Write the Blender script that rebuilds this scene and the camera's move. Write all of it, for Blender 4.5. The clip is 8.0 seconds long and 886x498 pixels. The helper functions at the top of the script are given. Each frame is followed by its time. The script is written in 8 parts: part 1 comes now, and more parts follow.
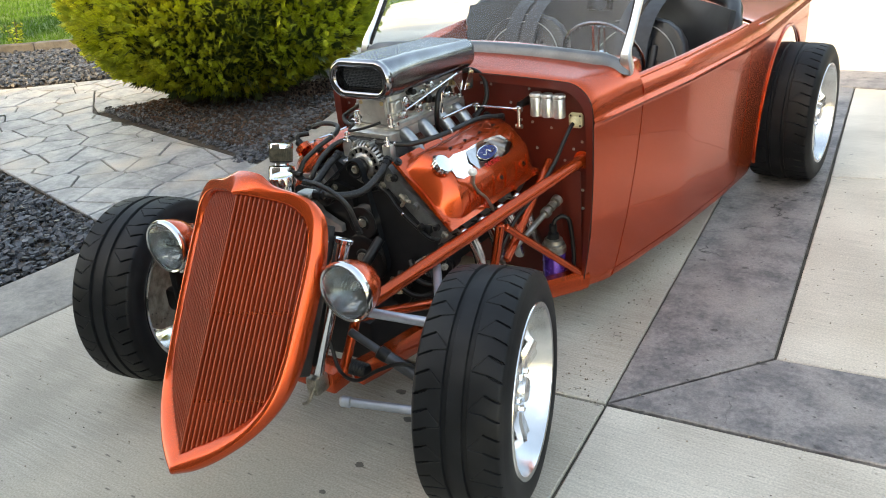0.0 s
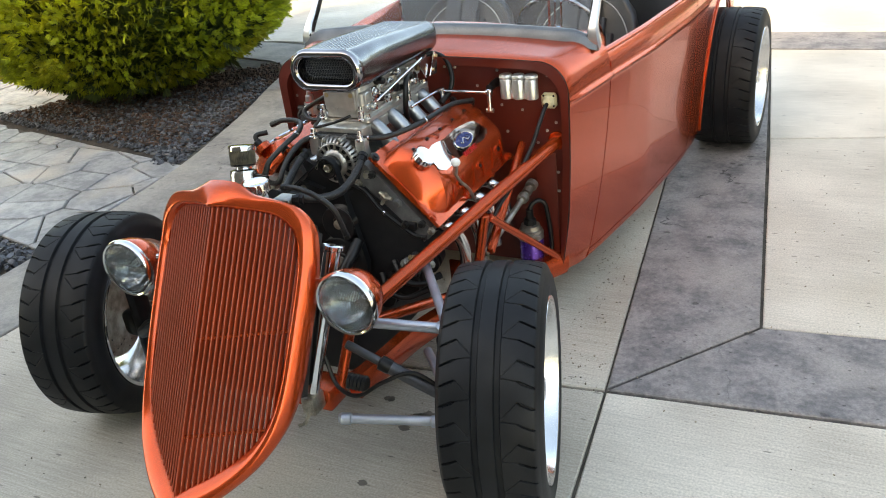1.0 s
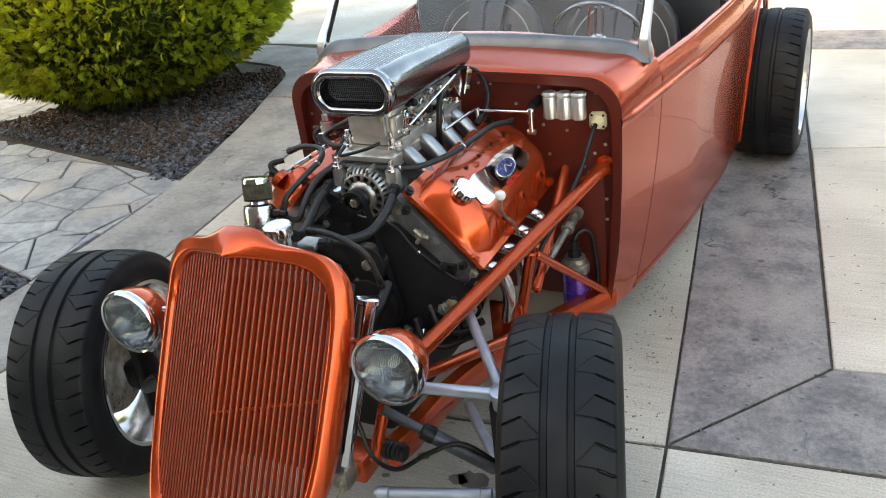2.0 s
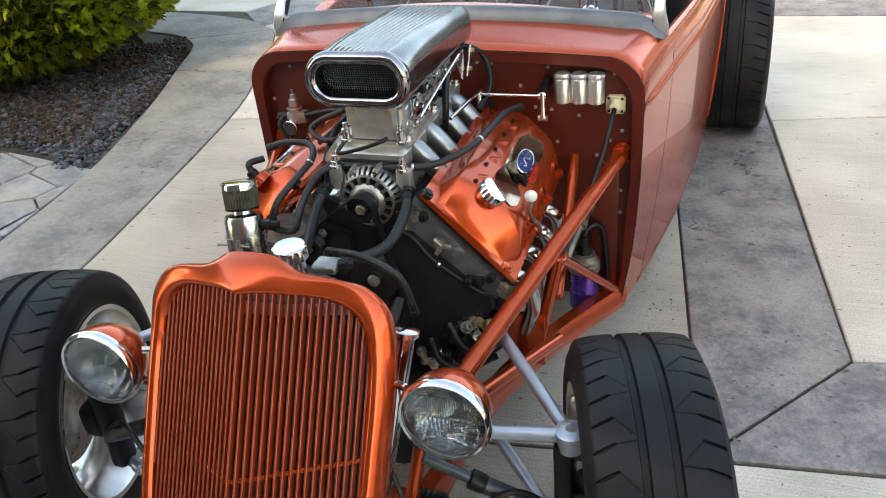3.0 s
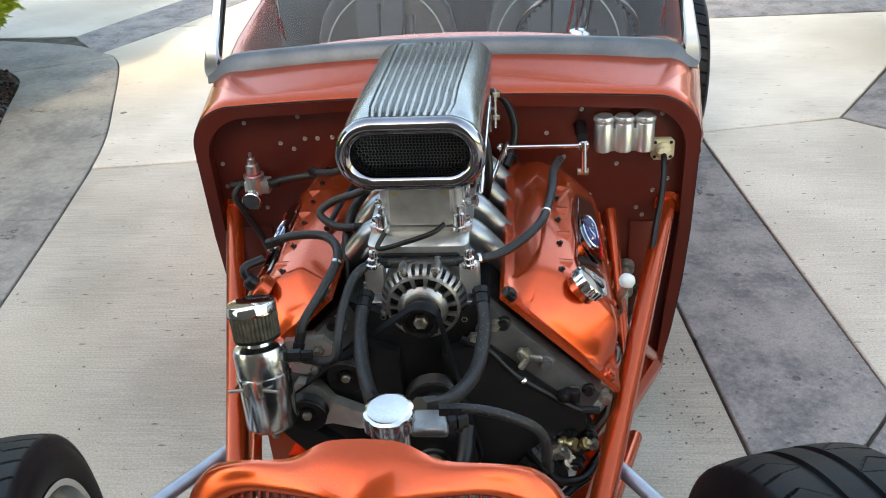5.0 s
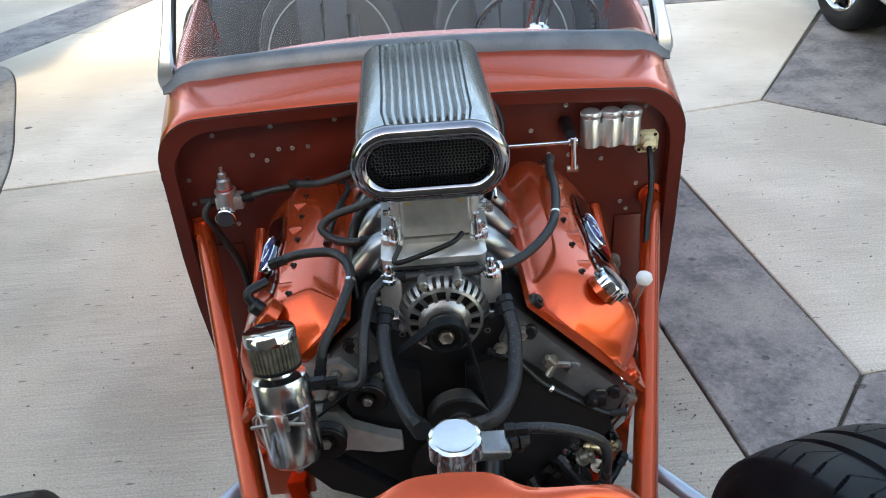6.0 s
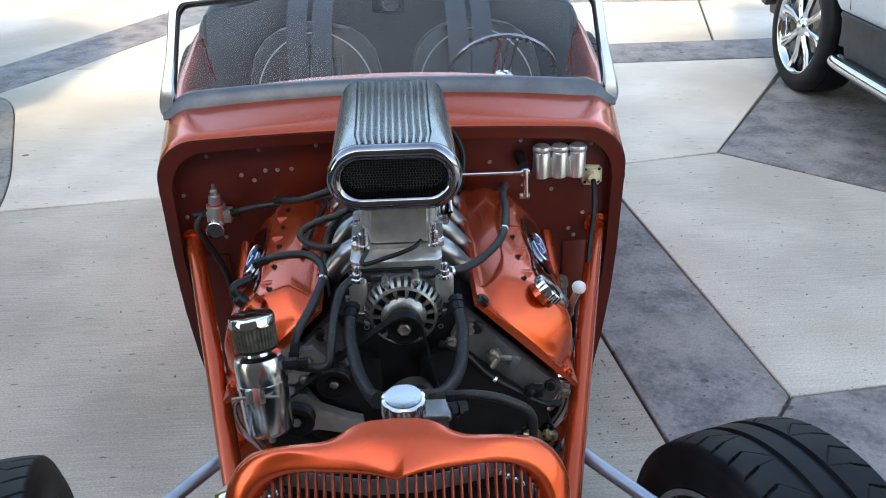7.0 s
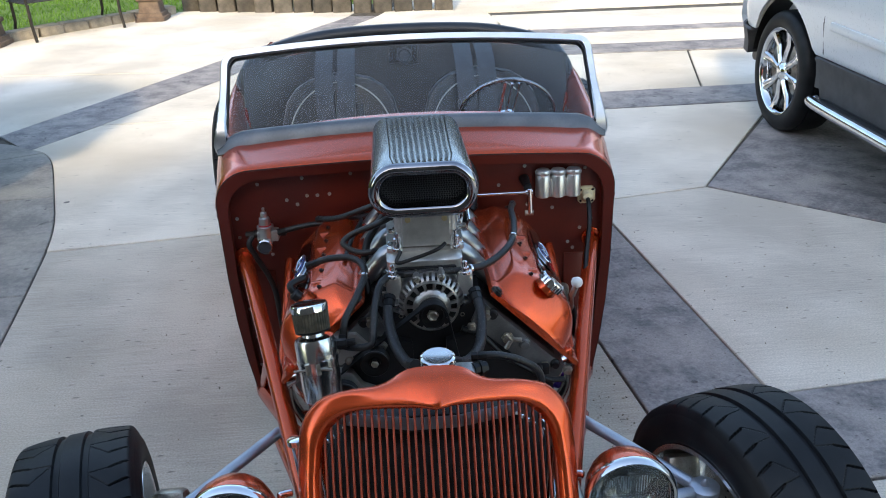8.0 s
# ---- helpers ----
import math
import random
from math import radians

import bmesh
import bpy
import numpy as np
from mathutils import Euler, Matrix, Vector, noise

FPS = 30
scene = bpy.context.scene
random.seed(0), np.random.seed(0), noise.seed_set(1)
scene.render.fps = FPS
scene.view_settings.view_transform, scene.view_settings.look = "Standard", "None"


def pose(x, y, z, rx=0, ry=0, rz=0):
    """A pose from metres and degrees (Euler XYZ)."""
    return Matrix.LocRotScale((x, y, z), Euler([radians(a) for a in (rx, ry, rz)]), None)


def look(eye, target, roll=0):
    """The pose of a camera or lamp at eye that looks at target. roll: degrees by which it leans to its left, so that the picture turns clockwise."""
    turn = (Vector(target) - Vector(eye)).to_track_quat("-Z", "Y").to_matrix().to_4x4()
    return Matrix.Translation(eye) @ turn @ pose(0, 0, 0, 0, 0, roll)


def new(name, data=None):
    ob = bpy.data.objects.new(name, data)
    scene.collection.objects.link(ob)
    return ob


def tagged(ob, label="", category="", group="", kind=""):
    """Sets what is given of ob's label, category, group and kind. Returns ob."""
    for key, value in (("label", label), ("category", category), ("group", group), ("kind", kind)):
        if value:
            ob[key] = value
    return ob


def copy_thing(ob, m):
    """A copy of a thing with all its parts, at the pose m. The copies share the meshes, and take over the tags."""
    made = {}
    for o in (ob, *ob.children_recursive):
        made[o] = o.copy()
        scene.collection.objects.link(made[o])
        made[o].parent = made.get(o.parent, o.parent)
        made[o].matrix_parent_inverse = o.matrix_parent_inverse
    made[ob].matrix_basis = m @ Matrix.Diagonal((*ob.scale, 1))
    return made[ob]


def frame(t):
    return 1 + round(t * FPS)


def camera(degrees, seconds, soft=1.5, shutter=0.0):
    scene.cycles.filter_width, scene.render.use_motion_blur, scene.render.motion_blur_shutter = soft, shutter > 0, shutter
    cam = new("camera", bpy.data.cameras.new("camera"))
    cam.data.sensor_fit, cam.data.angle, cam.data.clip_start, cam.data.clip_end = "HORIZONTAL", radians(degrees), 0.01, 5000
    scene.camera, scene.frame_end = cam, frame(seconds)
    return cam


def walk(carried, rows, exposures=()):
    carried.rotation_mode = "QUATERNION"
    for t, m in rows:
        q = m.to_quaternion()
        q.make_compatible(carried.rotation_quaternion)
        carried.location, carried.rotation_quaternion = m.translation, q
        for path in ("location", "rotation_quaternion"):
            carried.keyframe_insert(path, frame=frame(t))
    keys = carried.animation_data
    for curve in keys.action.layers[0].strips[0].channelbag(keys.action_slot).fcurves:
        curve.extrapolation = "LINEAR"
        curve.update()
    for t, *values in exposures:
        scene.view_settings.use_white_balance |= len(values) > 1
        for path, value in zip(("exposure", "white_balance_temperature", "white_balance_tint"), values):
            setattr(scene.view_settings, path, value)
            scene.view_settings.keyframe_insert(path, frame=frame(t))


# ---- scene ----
cam = camera(55.4, 8.0, soft=1.0)
PATH = [
    (0, (1.779, -1.595, 1.658), (0.706, -0.124, 0.832), -5.3),
    (0.5, (1.587, -1.636, 1.664), (0.654, -0.093, 0.8), -6.4),
    (1, (1.471, -1.593, 1.667), (0.606, -0.025, 0.775), -6.8),
    (1.5, (1.341, -1.446, 1.677), (0.468, 0.119, 0.787), -7.3),
    (1.7, (1.307, -1.4, 1.667), (0.424, 0.159, 0.778), -7.4),
    (2.8, (0.854, -1.246, 1.667), (0.218, 0.371, 0.677), -5.9),
    (3, (0.791, -1.183, 1.652), (0.19, 0.44, 0.65), -5.5),
    (3.5, (0.652, -1.017, 1.629), (0.11, 0.624, 0.623), -4.7),
    (4, (0.497, -0.971, 1.633), (0.098, 0.708, 0.623), -4.5),
    (4.5, (0.32, -0.931, 1.64), (0.073, 0.767, 0.611), -4.7),
    (5, (0.211, -0.804, 1.63), (0.015, 0.902, 0.605), -4.0),
    (5.2, (0.173, -0.734, 1.627), (-0.006, 0.977, 0.608), -3.6),
    (6.3, (-0.016, -0.745, 1.634), (0.097, 0.951, 0.58), -2.6),
    (6.5, (-0.012, -0.805, 1.649), (0.123, 0.899, 0.611), -1.9),
    (7, (0.036, -0.979, 1.673), (0.128, 0.781, 0.727), -1.0),
    (7.5, (0.032, -1.127, 1.705), (0.088, 0.677, 0.844), -1.7),
    (8, (-0.024, -1.334, 1.726), (0.065, 0.483, 0.894), -2.2),
]
walk(cam, [(t, look(eye, target, roll)) for t, eye, target, roll in PATH],
     exposures=[(0.0, 2.62, 9900, 7), (3.0, 2.68, 9800, 7), (5.0, 2.60, 9100, 6), (6.5, 2.40, 7850, 6), (7.2, 2.22, 7400, 6), (8.0, 1.97, 7050, 6)])
SKY = bpy.data.worlds.new("sky")
scene.world = SKY
SKY.use_nodes = True
_n, _l = SKY.node_tree.nodes, SKY.node_tree.links
_sky = _n.new("ShaderNodeTexSky")
_sky.sky_type, _sky.sun_disc = "NISHITA", False
SUN_EL, SUN_AZ = radians(35), math.atan2(-0.25, -0.968)   # azimuth measured from +y towards +x
_sky.sun_elevation, _sky.sun_rotation = SUN_EL, SUN_AZ
_sky.air_density, _sky.dust_density, _sky.ozone_density = 1.0, 1.4, 1.0
_n["Background"].inputs[1].default_value = 0.15
_l.new(_sky.outputs[0], _n["Background"].inputs[0])
_sun = bpy.data.lights.new("sun", "SUN")
_sun.energy, _sun.angle, _sun.color = 1.15, radians(4), (1.0, 0.83, 0.60)
SUN_DIR = Vector((math.sin(SUN_AZ) * math.cos(SUN_EL), math.cos(SUN_AZ) * math.cos(SUN_EL), math.sin(SUN_EL)))
new("sun", _sun).matrix_world = look(SUN_DIR * 40, (0, 0, 0))

# ---- materials ----
def _tree(name):
    m = bpy.data.materials.new(name)
    m.use_nodes = True
    return m, m.node_tree.nodes, m.node_tree.links, m.node_tree.nodes["Principled BSDF"]


def material(name, c1, c2=None, rough=0.5, metal=0.0, scale=6.0, fine=90.0, bump=0.0, coat=0.0, coat_rough=0.04, rand=0.0,
             island=0.0, rough_var=0.1, stretch=(1, 1, 1), world=False, contrast=0.35, bump_dist=0.002, spec=0.5, c3=None, spots=(), grain=0.0, cracks=0.0):
    """Two-scale colour and roughness variation, fine bump, optional clear coat, per-object or per-island shade."""
    m, n, l, b = _tree(name)
    c2 = c2 or tuple(v * 0.8 for v in c1)
    if world:
        co = n.new("ShaderNodeNewGeometry").outputs["Position"]
    else:
        co = n.new("ShaderNodeTexCoord").outputs["Object"]
    mp = n.new("ShaderNodeMapping")
    mp.inputs["Scale"].default_value = stretch
    l.new(co, mp.inputs[0])
    big, small = n.new("ShaderNodeTexNoise"), n.new("ShaderNodeTexNoise")
    for q, s, d in ((big, scale, 5), (small, fine, 3)):
        q.inputs["Scale"].default_value, q.inputs["Detail"].default_value = s, d
    l.new(co, big.inputs["Vector"])
    l.new(mp.outputs[0], small.inputs["Vector"])
    add = n.new("ShaderNodeMath")
    add.operation, add.inputs[1].default_value = "MULTIPLY_ADD", contrast
    l.new(small.outputs[0], add.inputs[0])
    l.new(big.outputs[0], add.inputs[2])
    ramp = n.new("ShaderNodeValToRGB")
    ramp.color_ramp.elements[0].position, ramp.color_ramp.elements[1].position = 0.5 + contrast * 0.5 - 0.10 - 0.12 * contrast, 0.5 + contrast * 0.5 + 0.10 + 0.12 * contrast
    ramp.color_ramp.elements[0].color, ramp.color_ramp.elements[1].color = (*c2, 1), (*c1, 1)
    l.new(add.outputs[0], ramp.inputs[0])
    out = ramp.outputs[0]
    if c3:                                          # a third tint in sparse stains
        st = n.new("ShaderNodeTexNoise")
        st.inputs["Scale"].default_value, st.inputs["Detail"].default_value = scale * 0.45, 7
        l.new(co, st.inputs["Vector"])
        sr = n.new("ShaderNodeValToRGB")
        sr.color_ramp.elements[0].position, sr.color_ramp.elements[1].position = 0.5, 0.72
        l.new(st.outputs[0], sr.inputs[0])
        mx = n.new("ShaderNodeMixRGB")
        mx.inputs[2].default_value = (*c3, 1)
        l.new(sr.outputs[0], mx.inputs[0])
        l.new(out, mx.inputs[1])
        out = mx.outputs[0]
    height = add.outputs[0]
    for depth, often, shape, size in spots:         # dark specks and pits: depth of tone, how many a metre, stretch, size
        sm = n.new("ShaderNodeMapping")
        sm.inputs["Scale"].default_value = shape
        l.new(co, sm.inputs[0])
        vo = n.new("ShaderNodeTexVoronoi")
        vo.inputs["Scale"].default_value, vo.inputs["Randomness"].default_value = often, 1.0
        nz = n.new("ShaderNodeTexNoise")
        nz.inputs["Scale"].default_value = often * 6
        l.new(sm.outputs[0], nz.inputs["Vector"])
        l.new(sm.outputs[0], vo.inputs["Vector"])
        ad = n.new("ShaderNodeMath")
        ad.operation, ad.inputs[1].default_value = "MULTIPLY_ADD", 0.12
        l.new(nz.outputs[0], ad.inputs[0])
        l.new(vo.outputs["Distance"], ad.inputs[2])
        sr = n.new("ShaderNodeValToRGB")
        sr.color_ramp.elements[0].position, sr.color_ramp.elements[1].position = size, size + 0.045
        sr.color_ramp.elements[0].color = (1 - depth, 1 - depth, 1 - depth, 1)
        l.new(ad.outputs[0], sr.inputs[0])
        mx = n.new("ShaderNodeMixRGB")
        mx.blend_type, mx.inputs[0].default_value = "MULTIPLY", 1
        l.new(out, mx.inputs[1])
        l.new(sr.outputs[0], mx.inputs[2])
        out = mx.outputs[0]
        hm = n.new("ShaderNodeMath")
        hm.operation = "ADD"
        l.new(height, hm.inputs[0])
        l.new(sr.outputs[0], hm.inputs[1])
        height = hm.outputs[0]
    if grain:                                       # sandy grain
        gn = n.new("ShaderNodeTexNoise")
        gn.inputs["Scale"].default_value, gn.inputs["Detail"].default_value = 150, 2
        l.new(co, gn.inputs["Vector"])
        gr = n.new("ShaderNodeMapRange")
        gr.inputs["From Min"].default_value, gr.inputs["From Max"].default_value = 0.3, 0.7
        gr.inputs["To Min"].default_value, gr.inputs["To Max"].default_value = 1 - grain, 1 + grain
        l.new(gn.outputs[0], gr.inputs[0])
        gh = n.new("ShaderNodeHueSaturation")
        l.new(gr.outputs[0], gh.inputs["Value"])
        l.new(out, gh.inputs["Color"])
        out = gh.outputs[0]
    if cracks:                                      # broken hairlines
        cn, cm = n.new("ShaderNodeTexNoise"), n.new("ShaderNodeTexNoise")
        cn.inputs["Scale"].default_value, cn.inputs["Detail"].default_value = 1.1, 9
        cm.inputs["Scale"].default_value = 3.0
        l.new(co, cn.inputs["Vector"])
        l.new(co, cm.inputs["Vector"])
        cr, cw = n.new("ShaderNodeValToRGB"), n.new("ShaderNodeValToRGB")
        for pos, val in ((0.4965, 0.0), (0.5, 1.0), (0.5035, 0.0)):
            e = cr.color_ramp.elements.new(pos)
            e.color = (val, val, val, 1)
        cr.color_ramp.elements[-1].color = (0, 0, 0, 1)
        cw.color_ramp.elements[0].position, cw.color_ramp.elements[1].position = 0.54, 0.62
        l.new(cn.outputs[0], cr.inputs[0])
        l.new(cm.outputs[0], cw.inputs[0])
        cx = n.new("ShaderNodeMath")
        cx.operation = "MULTIPLY"
        l.new(cr.outputs[0], cx.inputs[0])
        l.new(cw.outputs[0], cx.inputs[1])
        ck = n.new("ShaderNodeMixRGB")
        ck.inputs[2].default_value = (*(v * (1 - cracks) for v in c2), 1)
        l.new(cx.outputs[0], ck.inputs[0])
        l.new(out, ck.inputs[1])
        out = ck.outputs[0]
    if rand or island:
        src = n.new("ShaderNodeObjectInfo").outputs["Random"] if rand else n.new("ShaderNodeNewGeometry").outputs["Random Per Island"]
        mr = n.new("ShaderNodeMapRange")
        k = rand or island
        mr.inputs["To Min"].default_value, mr.inputs["To Max"].default_value = 1 - k, 1 + k
        l.new(src, mr.inputs[0])
        hs = n.new("ShaderNodeHueSaturation")
        l.new(mr.outputs[0], hs.inputs["Value"])
        l.new(out, hs.inputs["Color"])
        out = hs.outputs[0]
    l.new(out, b.inputs["Base Color"])
    rr = n.new("ShaderNodeMapRange")
    rr.inputs["To Min"].default_value, rr.inputs["To Max"].default_value = max(0.0, rough - rough_var), min(1.0, rough + rough_var)
    l.new(small.outputs[0], rr.inputs[0])
    l.new(rr.outputs[0], b.inputs["Roughness"])
    b.inputs["Metallic"].default_value = metal
    b.inputs["Specular IOR Level"].default_value = spec
    b.inputs["Coat Weight"].default_value, b.inputs["Coat Roughness"].default_value = coat, coat_rough
    if bump:
        bp = n.new("ShaderNodeBump")
        bp.inputs["Strength"].default_value, bp.inputs["Distance"].default_value = bump, bump_dist
        l.new(height, bp.inputs["Height"])
        l.new(bp.outputs[0], b.inputs["Normal"])
    return m


def glass_material(name, tint=(1, 1, 1), rough=0.0, ior=1.33):
    m, n, l, b = _tree(name)
    b.inputs["Base Color"].default_value = (*tint, 1)
    b.inputs["Transmission Weight"].default_value, b.inputs["Roughness"].default_value, b.inputs["IOR"].default_value = 1, rough, ior
    nz = n.new("ShaderNodeTexNoise")
    nz.inputs["Scale"].default_value = 3
    bp = n.new("ShaderNodeBump")
    bp.inputs["Strength"].default_value, bp.inputs["Distance"].default_value = 0.02, 0.001
    l.new(nz.outputs[0], bp.inputs["Height"])
    l.new(bp.outputs[0], b.inputs["Normal"])
    return m


def pane_material(name, tint):
    """Thin flat glass: clear and faintly tinted, with a mirror's gloss that grows towards grazing."""
    m, n, l, b = _tree(name)
    n.remove(b)
    tr, gl, mx, lw = n.new("ShaderNodeBsdfTransparent"), n.new("ShaderNodeBsdfGlossy"), n.new("ShaderNodeMixShader"), n.new("ShaderNodeLayerWeight")
    tr.inputs["Color"].default_value = (*tint, 1)
    gl.inputs["Roughness"].default_value = 0.32        # dust and wiped film
    pw, ad = n.new("ShaderNodeMath"), n.new("ShaderNodeMath")
    pw.operation, pw.inputs[1].default_value = "POWER", 4.5
    ad.operation, ad.inputs[1].default_value, ad.inputs[2].default_value = "MULTIPLY_ADD", 0.9, 0.025
    l.new(lw.outputs["Facing"], pw.inputs[0])
    l.new(pw.outputs[0], ad.inputs[0])
    l.new(ad.outputs[0], mx.inputs[0])
    l.new(tr.outputs[0], mx.inputs[1])
    l.new(gl.outputs[0], mx.inputs[2])
    l.new(mx.outputs[0], n["Material Output"].inputs[0])
    return m


def braid_material(name):
    m, n, l, b = _tree(name)
    co = n.new("ShaderNodeTexCoord").outputs["Object"]
    ck = n.new("ShaderNodeTexVoronoi")
    ck.inputs["Scale"].default_value = 420
    l.new(co, ck.inputs["Vector"])
    rp = n.new("ShaderNodeValToRGB")
    rp.color_ramp.elements[0].color, rp.color_ramp.elements[1].color = (0.020, 0.020, 0.021, 1), (0.002, 0.002, 0.0025, 1)
    l.new(ck.outputs["Distance"], rp.inputs[0])
    tk = n.new("ShaderNodeTexVoronoi")                # pale tracer ticks in the weave
    tk.inputs["Scale"].default_value = 120
    l.new(co, tk.inputs["Vector"])
    tr = n.new("ShaderNodeValToRGB")
    tr.color_ramp.elements[0].position, tr.color_ramp.elements[1].position = 0.15, 0.20
    tr.color_ramp.elements[0].color, tr.color_ramp.elements[1].color = (1, 1, 1, 1), (0, 0, 0, 1)
    l.new(tk.outputs["Distance"], tr.inputs[0])
    mx = n.new("ShaderNodeMixRGB")
    mx.inputs[2].default_value = (0.06, 0.055, 0.048, 1)
    l.new(tr.outputs[0], mx.inputs[0])
    l.new(rp.outputs[0], mx.inputs[1])
    l.new(mx.outputs[0], b.inputs["Base Color"])
    b.inputs["Roughness"].default_value = 0.42
    b.inputs["Specular IOR Level"].default_value = 0.4
    bp = n.new("ShaderNodeBump")
    bp.inputs["Strength"].default_value, bp.inputs["Distance"].default_value = 0.6, 0.001
    l.new(ck.outputs["Distance"], bp.inputs["Height"])
    l.new(bp.outputs[0], b.inputs["Normal"])
    return m


def paint_material(name, c1, c2):
    """Candy metallic paint: flake sparkle under a clear coat."""
    m, n, l, b = _tree(name)
    co = n.new("ShaderNodeTexCoord").outputs["Object"]
    fl = n.new("ShaderNodeTexVoronoi")
    fl.inputs["Scale"].default_value = 1400
    l.new(co, fl.inputs["Vector"])
    sep = n.new("ShaderNodeSeparateColor")
    l.new(fl.outputs["Color"], sep.inputs[0])
    big = n.new("ShaderNodeTexNoise")
    big.inputs["Scale"].default_value = 2.5
    l.new(co, big.inputs["Vector"])
    ad = n.new("ShaderNodeMath")
    ad.operation, ad.inputs[1].default_value = "MULTIPLY_ADD", 0.5
    l.new(sep.outputs[0], ad.inputs[0])
    l.new(big.outputs[0], ad.inputs[2])
    rp = n.new("ShaderNodeValToRGB")
    rp.color_ramp.elements[0].position, rp.color_ramp.elements[1].position = 0.45, 1.0
    rp.color_ramp.elements[0].color, rp.color_ramp.elements[1].color = (*c2, 1), (*c1, 1)
    l.new(ad.outputs[0], rp.inputs[0])
    l.new(rp.outputs[0], b.inputs["Base Color"])
    b.inputs["Metallic"].default_value, b.inputs["Roughness"].default_value = 0.72, 0.25
    b.inputs["Coat Weight"].default_value, b.inputs["Coat Roughness"].default_value = 0.45, 0.03
    return m


PAINT = paint_material("candy_orange_paint", (0.60, 0.074, 0.016), (0.50, 0.058, 0.012))
# darker copy of the body orange, carrying the grille bars' shade as colour
BARPAINT = material("shade_darkened_bar_paint", (0.33, 0.040, 0.012), (0.26, 0.031, 0.010), rough=0.34, metal=0.2, scale=5, fine=300, coat=0.2, coat_rough=0.15)
# body orange again, much darker: the firewall's shade is mixed into the colour
FIREWALL = material("shade_darkened_panel_paint", (0.12, 0.014, 0.007), (0.085, 0.010, 0.005), rough=0.42, metal=0.15, scale=5, fine=300, coat=0.25, coat_rough=0.15)
CHROME = material("chrome", (0.72, 0.73, 0.74), (0.64, 0.65, 0.67), rough=0.07, metal=1, rough_var=0.04, scale=9)
DARKCHROME = material("smoked_chrome", (0.34, 0.34, 0.36), (0.24, 0.24, 0.26), rough=0.06, metal=1, rough_var=0.04, scale=12)
BRUSHED = material("brushed_aluminium", (0.62, 0.62, 0.60), (0.50, 0.50, 0.49), rough=0.33, metal=0.9, scale=10, fine=260, stretch=(6, 6, 0.3), bump=0.05)
CREAM = material("cream_nylon", (0.62, 0.55, 0.36), (0.52, 0.46, 0.30), rough=0.45, scale=30)
POLISHED = material("polished_aluminium", (0.78, 0.78, 0.77), (0.66, 0.66, 0.66), rough=0.2, metal=1, rough_var=0.08, scale=14, fine=160, bump=0.05)
SCOOPMETAL = material("buffed_aluminium", (0.25, 0.262, 0.275), (0.19, 0.20, 0.21), rough=0.22, metal=1, rough_var=0.06, scale=12, fine=150, bump=0.03)
CAST = material("cast_aluminium", (0.58, 0.57, 0.54), (0.43, 0.42, 0.40), rough=0.34, metal=0.75, scale=25, fine=500, bump=0.35, bump_dist=0.0008)
RUNNER = material("satin_runner_tube", (0.36, 0.37, 0.38), (0.27, 0.28, 0.29), rough=0.33, metal=0.95, scale=14, fine=300, bump=0.08)
ALTCAST = material("dulled_cast_aluminium", (0.36, 0.355, 0.345), (0.23, 0.225, 0.22), rough=0.38, metal=0.9, scale=22, fine=420, bump=0.3, bump_dist=0.0008)
GUNMETAL = material("gunmetal_coating", (0.085, 0.09, 0.10), (0.05, 0.054, 0.062), rough=0.38, metal=0.6, scale=18, fine=400, bump=0.1)
SATIN = material("satin_grey_metal", (0.45, 0.50, 0.57), (0.36, 0.40, 0.46), rough=0.38, metal=0.75, scale=18, fine=400, bump=0.1)
DARKMETAL = material("dark_grey_block_paint", (0.014, 0.014, 0.015), (0.008, 0.008, 0.009), rough=0.45, metal=0.0, spec=0.25, scale=16, fine=320, bump=0.3, bump_dist=0.0006)
HEADGREY = material("grey_head_casting", (0.17, 0.172, 0.175), (0.10, 0.101, 0.103), rough=0.42, metal=0.55, scale=18, fine=350, bump=0.3, bump_dist=0.0006)
REFLECTOR = material("lamp_reflector", (0.36, 0.37, 0.38), (0.28, 0.29, 0.30), rough=0.10, metal=1, scale=20)
LAMPGLASS = pane_material("lamp_glass", (0.86, 0.89, 0.90))
BLACK = material("black_plastic", (0.007, 0.007, 0.0075), (0.003, 0.003, 0.0035), rough=0.38, spec=0.3, scale=20, fine=260, bump=0.15)
RUBBER = material("tyre_rubber", (0.0078, 0.0090, 0.0110), (0.004, 0.0045, 0.0055), rough=0.52, spec=0.22, scale=14, fine=260, bump=0.25, bump_dist=0.0008, c3=(0.016, 0.0158, 0.0155))
HOSE = braid_material("braided_hose")
STEEL = material("dull_steel", (0.45, 0.43, 0.38), (0.22, 0.20, 0.17), rough=0.4, metal=0.9, scale=30, fine=300, bump=0.2)
BRASS = material("brass", (0.62, 0.52, 0.30), (0.50, 0.40, 0.22), rough=0.3, metal=0.9, scale=30)
PURPLE = material("purple_anodised", (0.10, 0.035, 0.34), (0.07, 0.02, 0.26), rough=0.25, metal=0.6, scale=20, coat=0.4)
LEATHER = material("black_leather", (0.020, 0.023, 0.028), (0.012, 0.014, 0.017), rough=0.36, spec=0.42, scale=7, fine=30, bump=0.02, bump_dist=0.0006)
BELT = material("belt_webbing", (0.028, 0.034, 0.043), (0.018, 0.022, 0.029), rough=0.7, scale=30, fine=700, bump=0.4, bump_dist=0.0006)
PIPING = material("light_piping", (0.24, 0.25, 0.25), rough=0.6, scale=40)
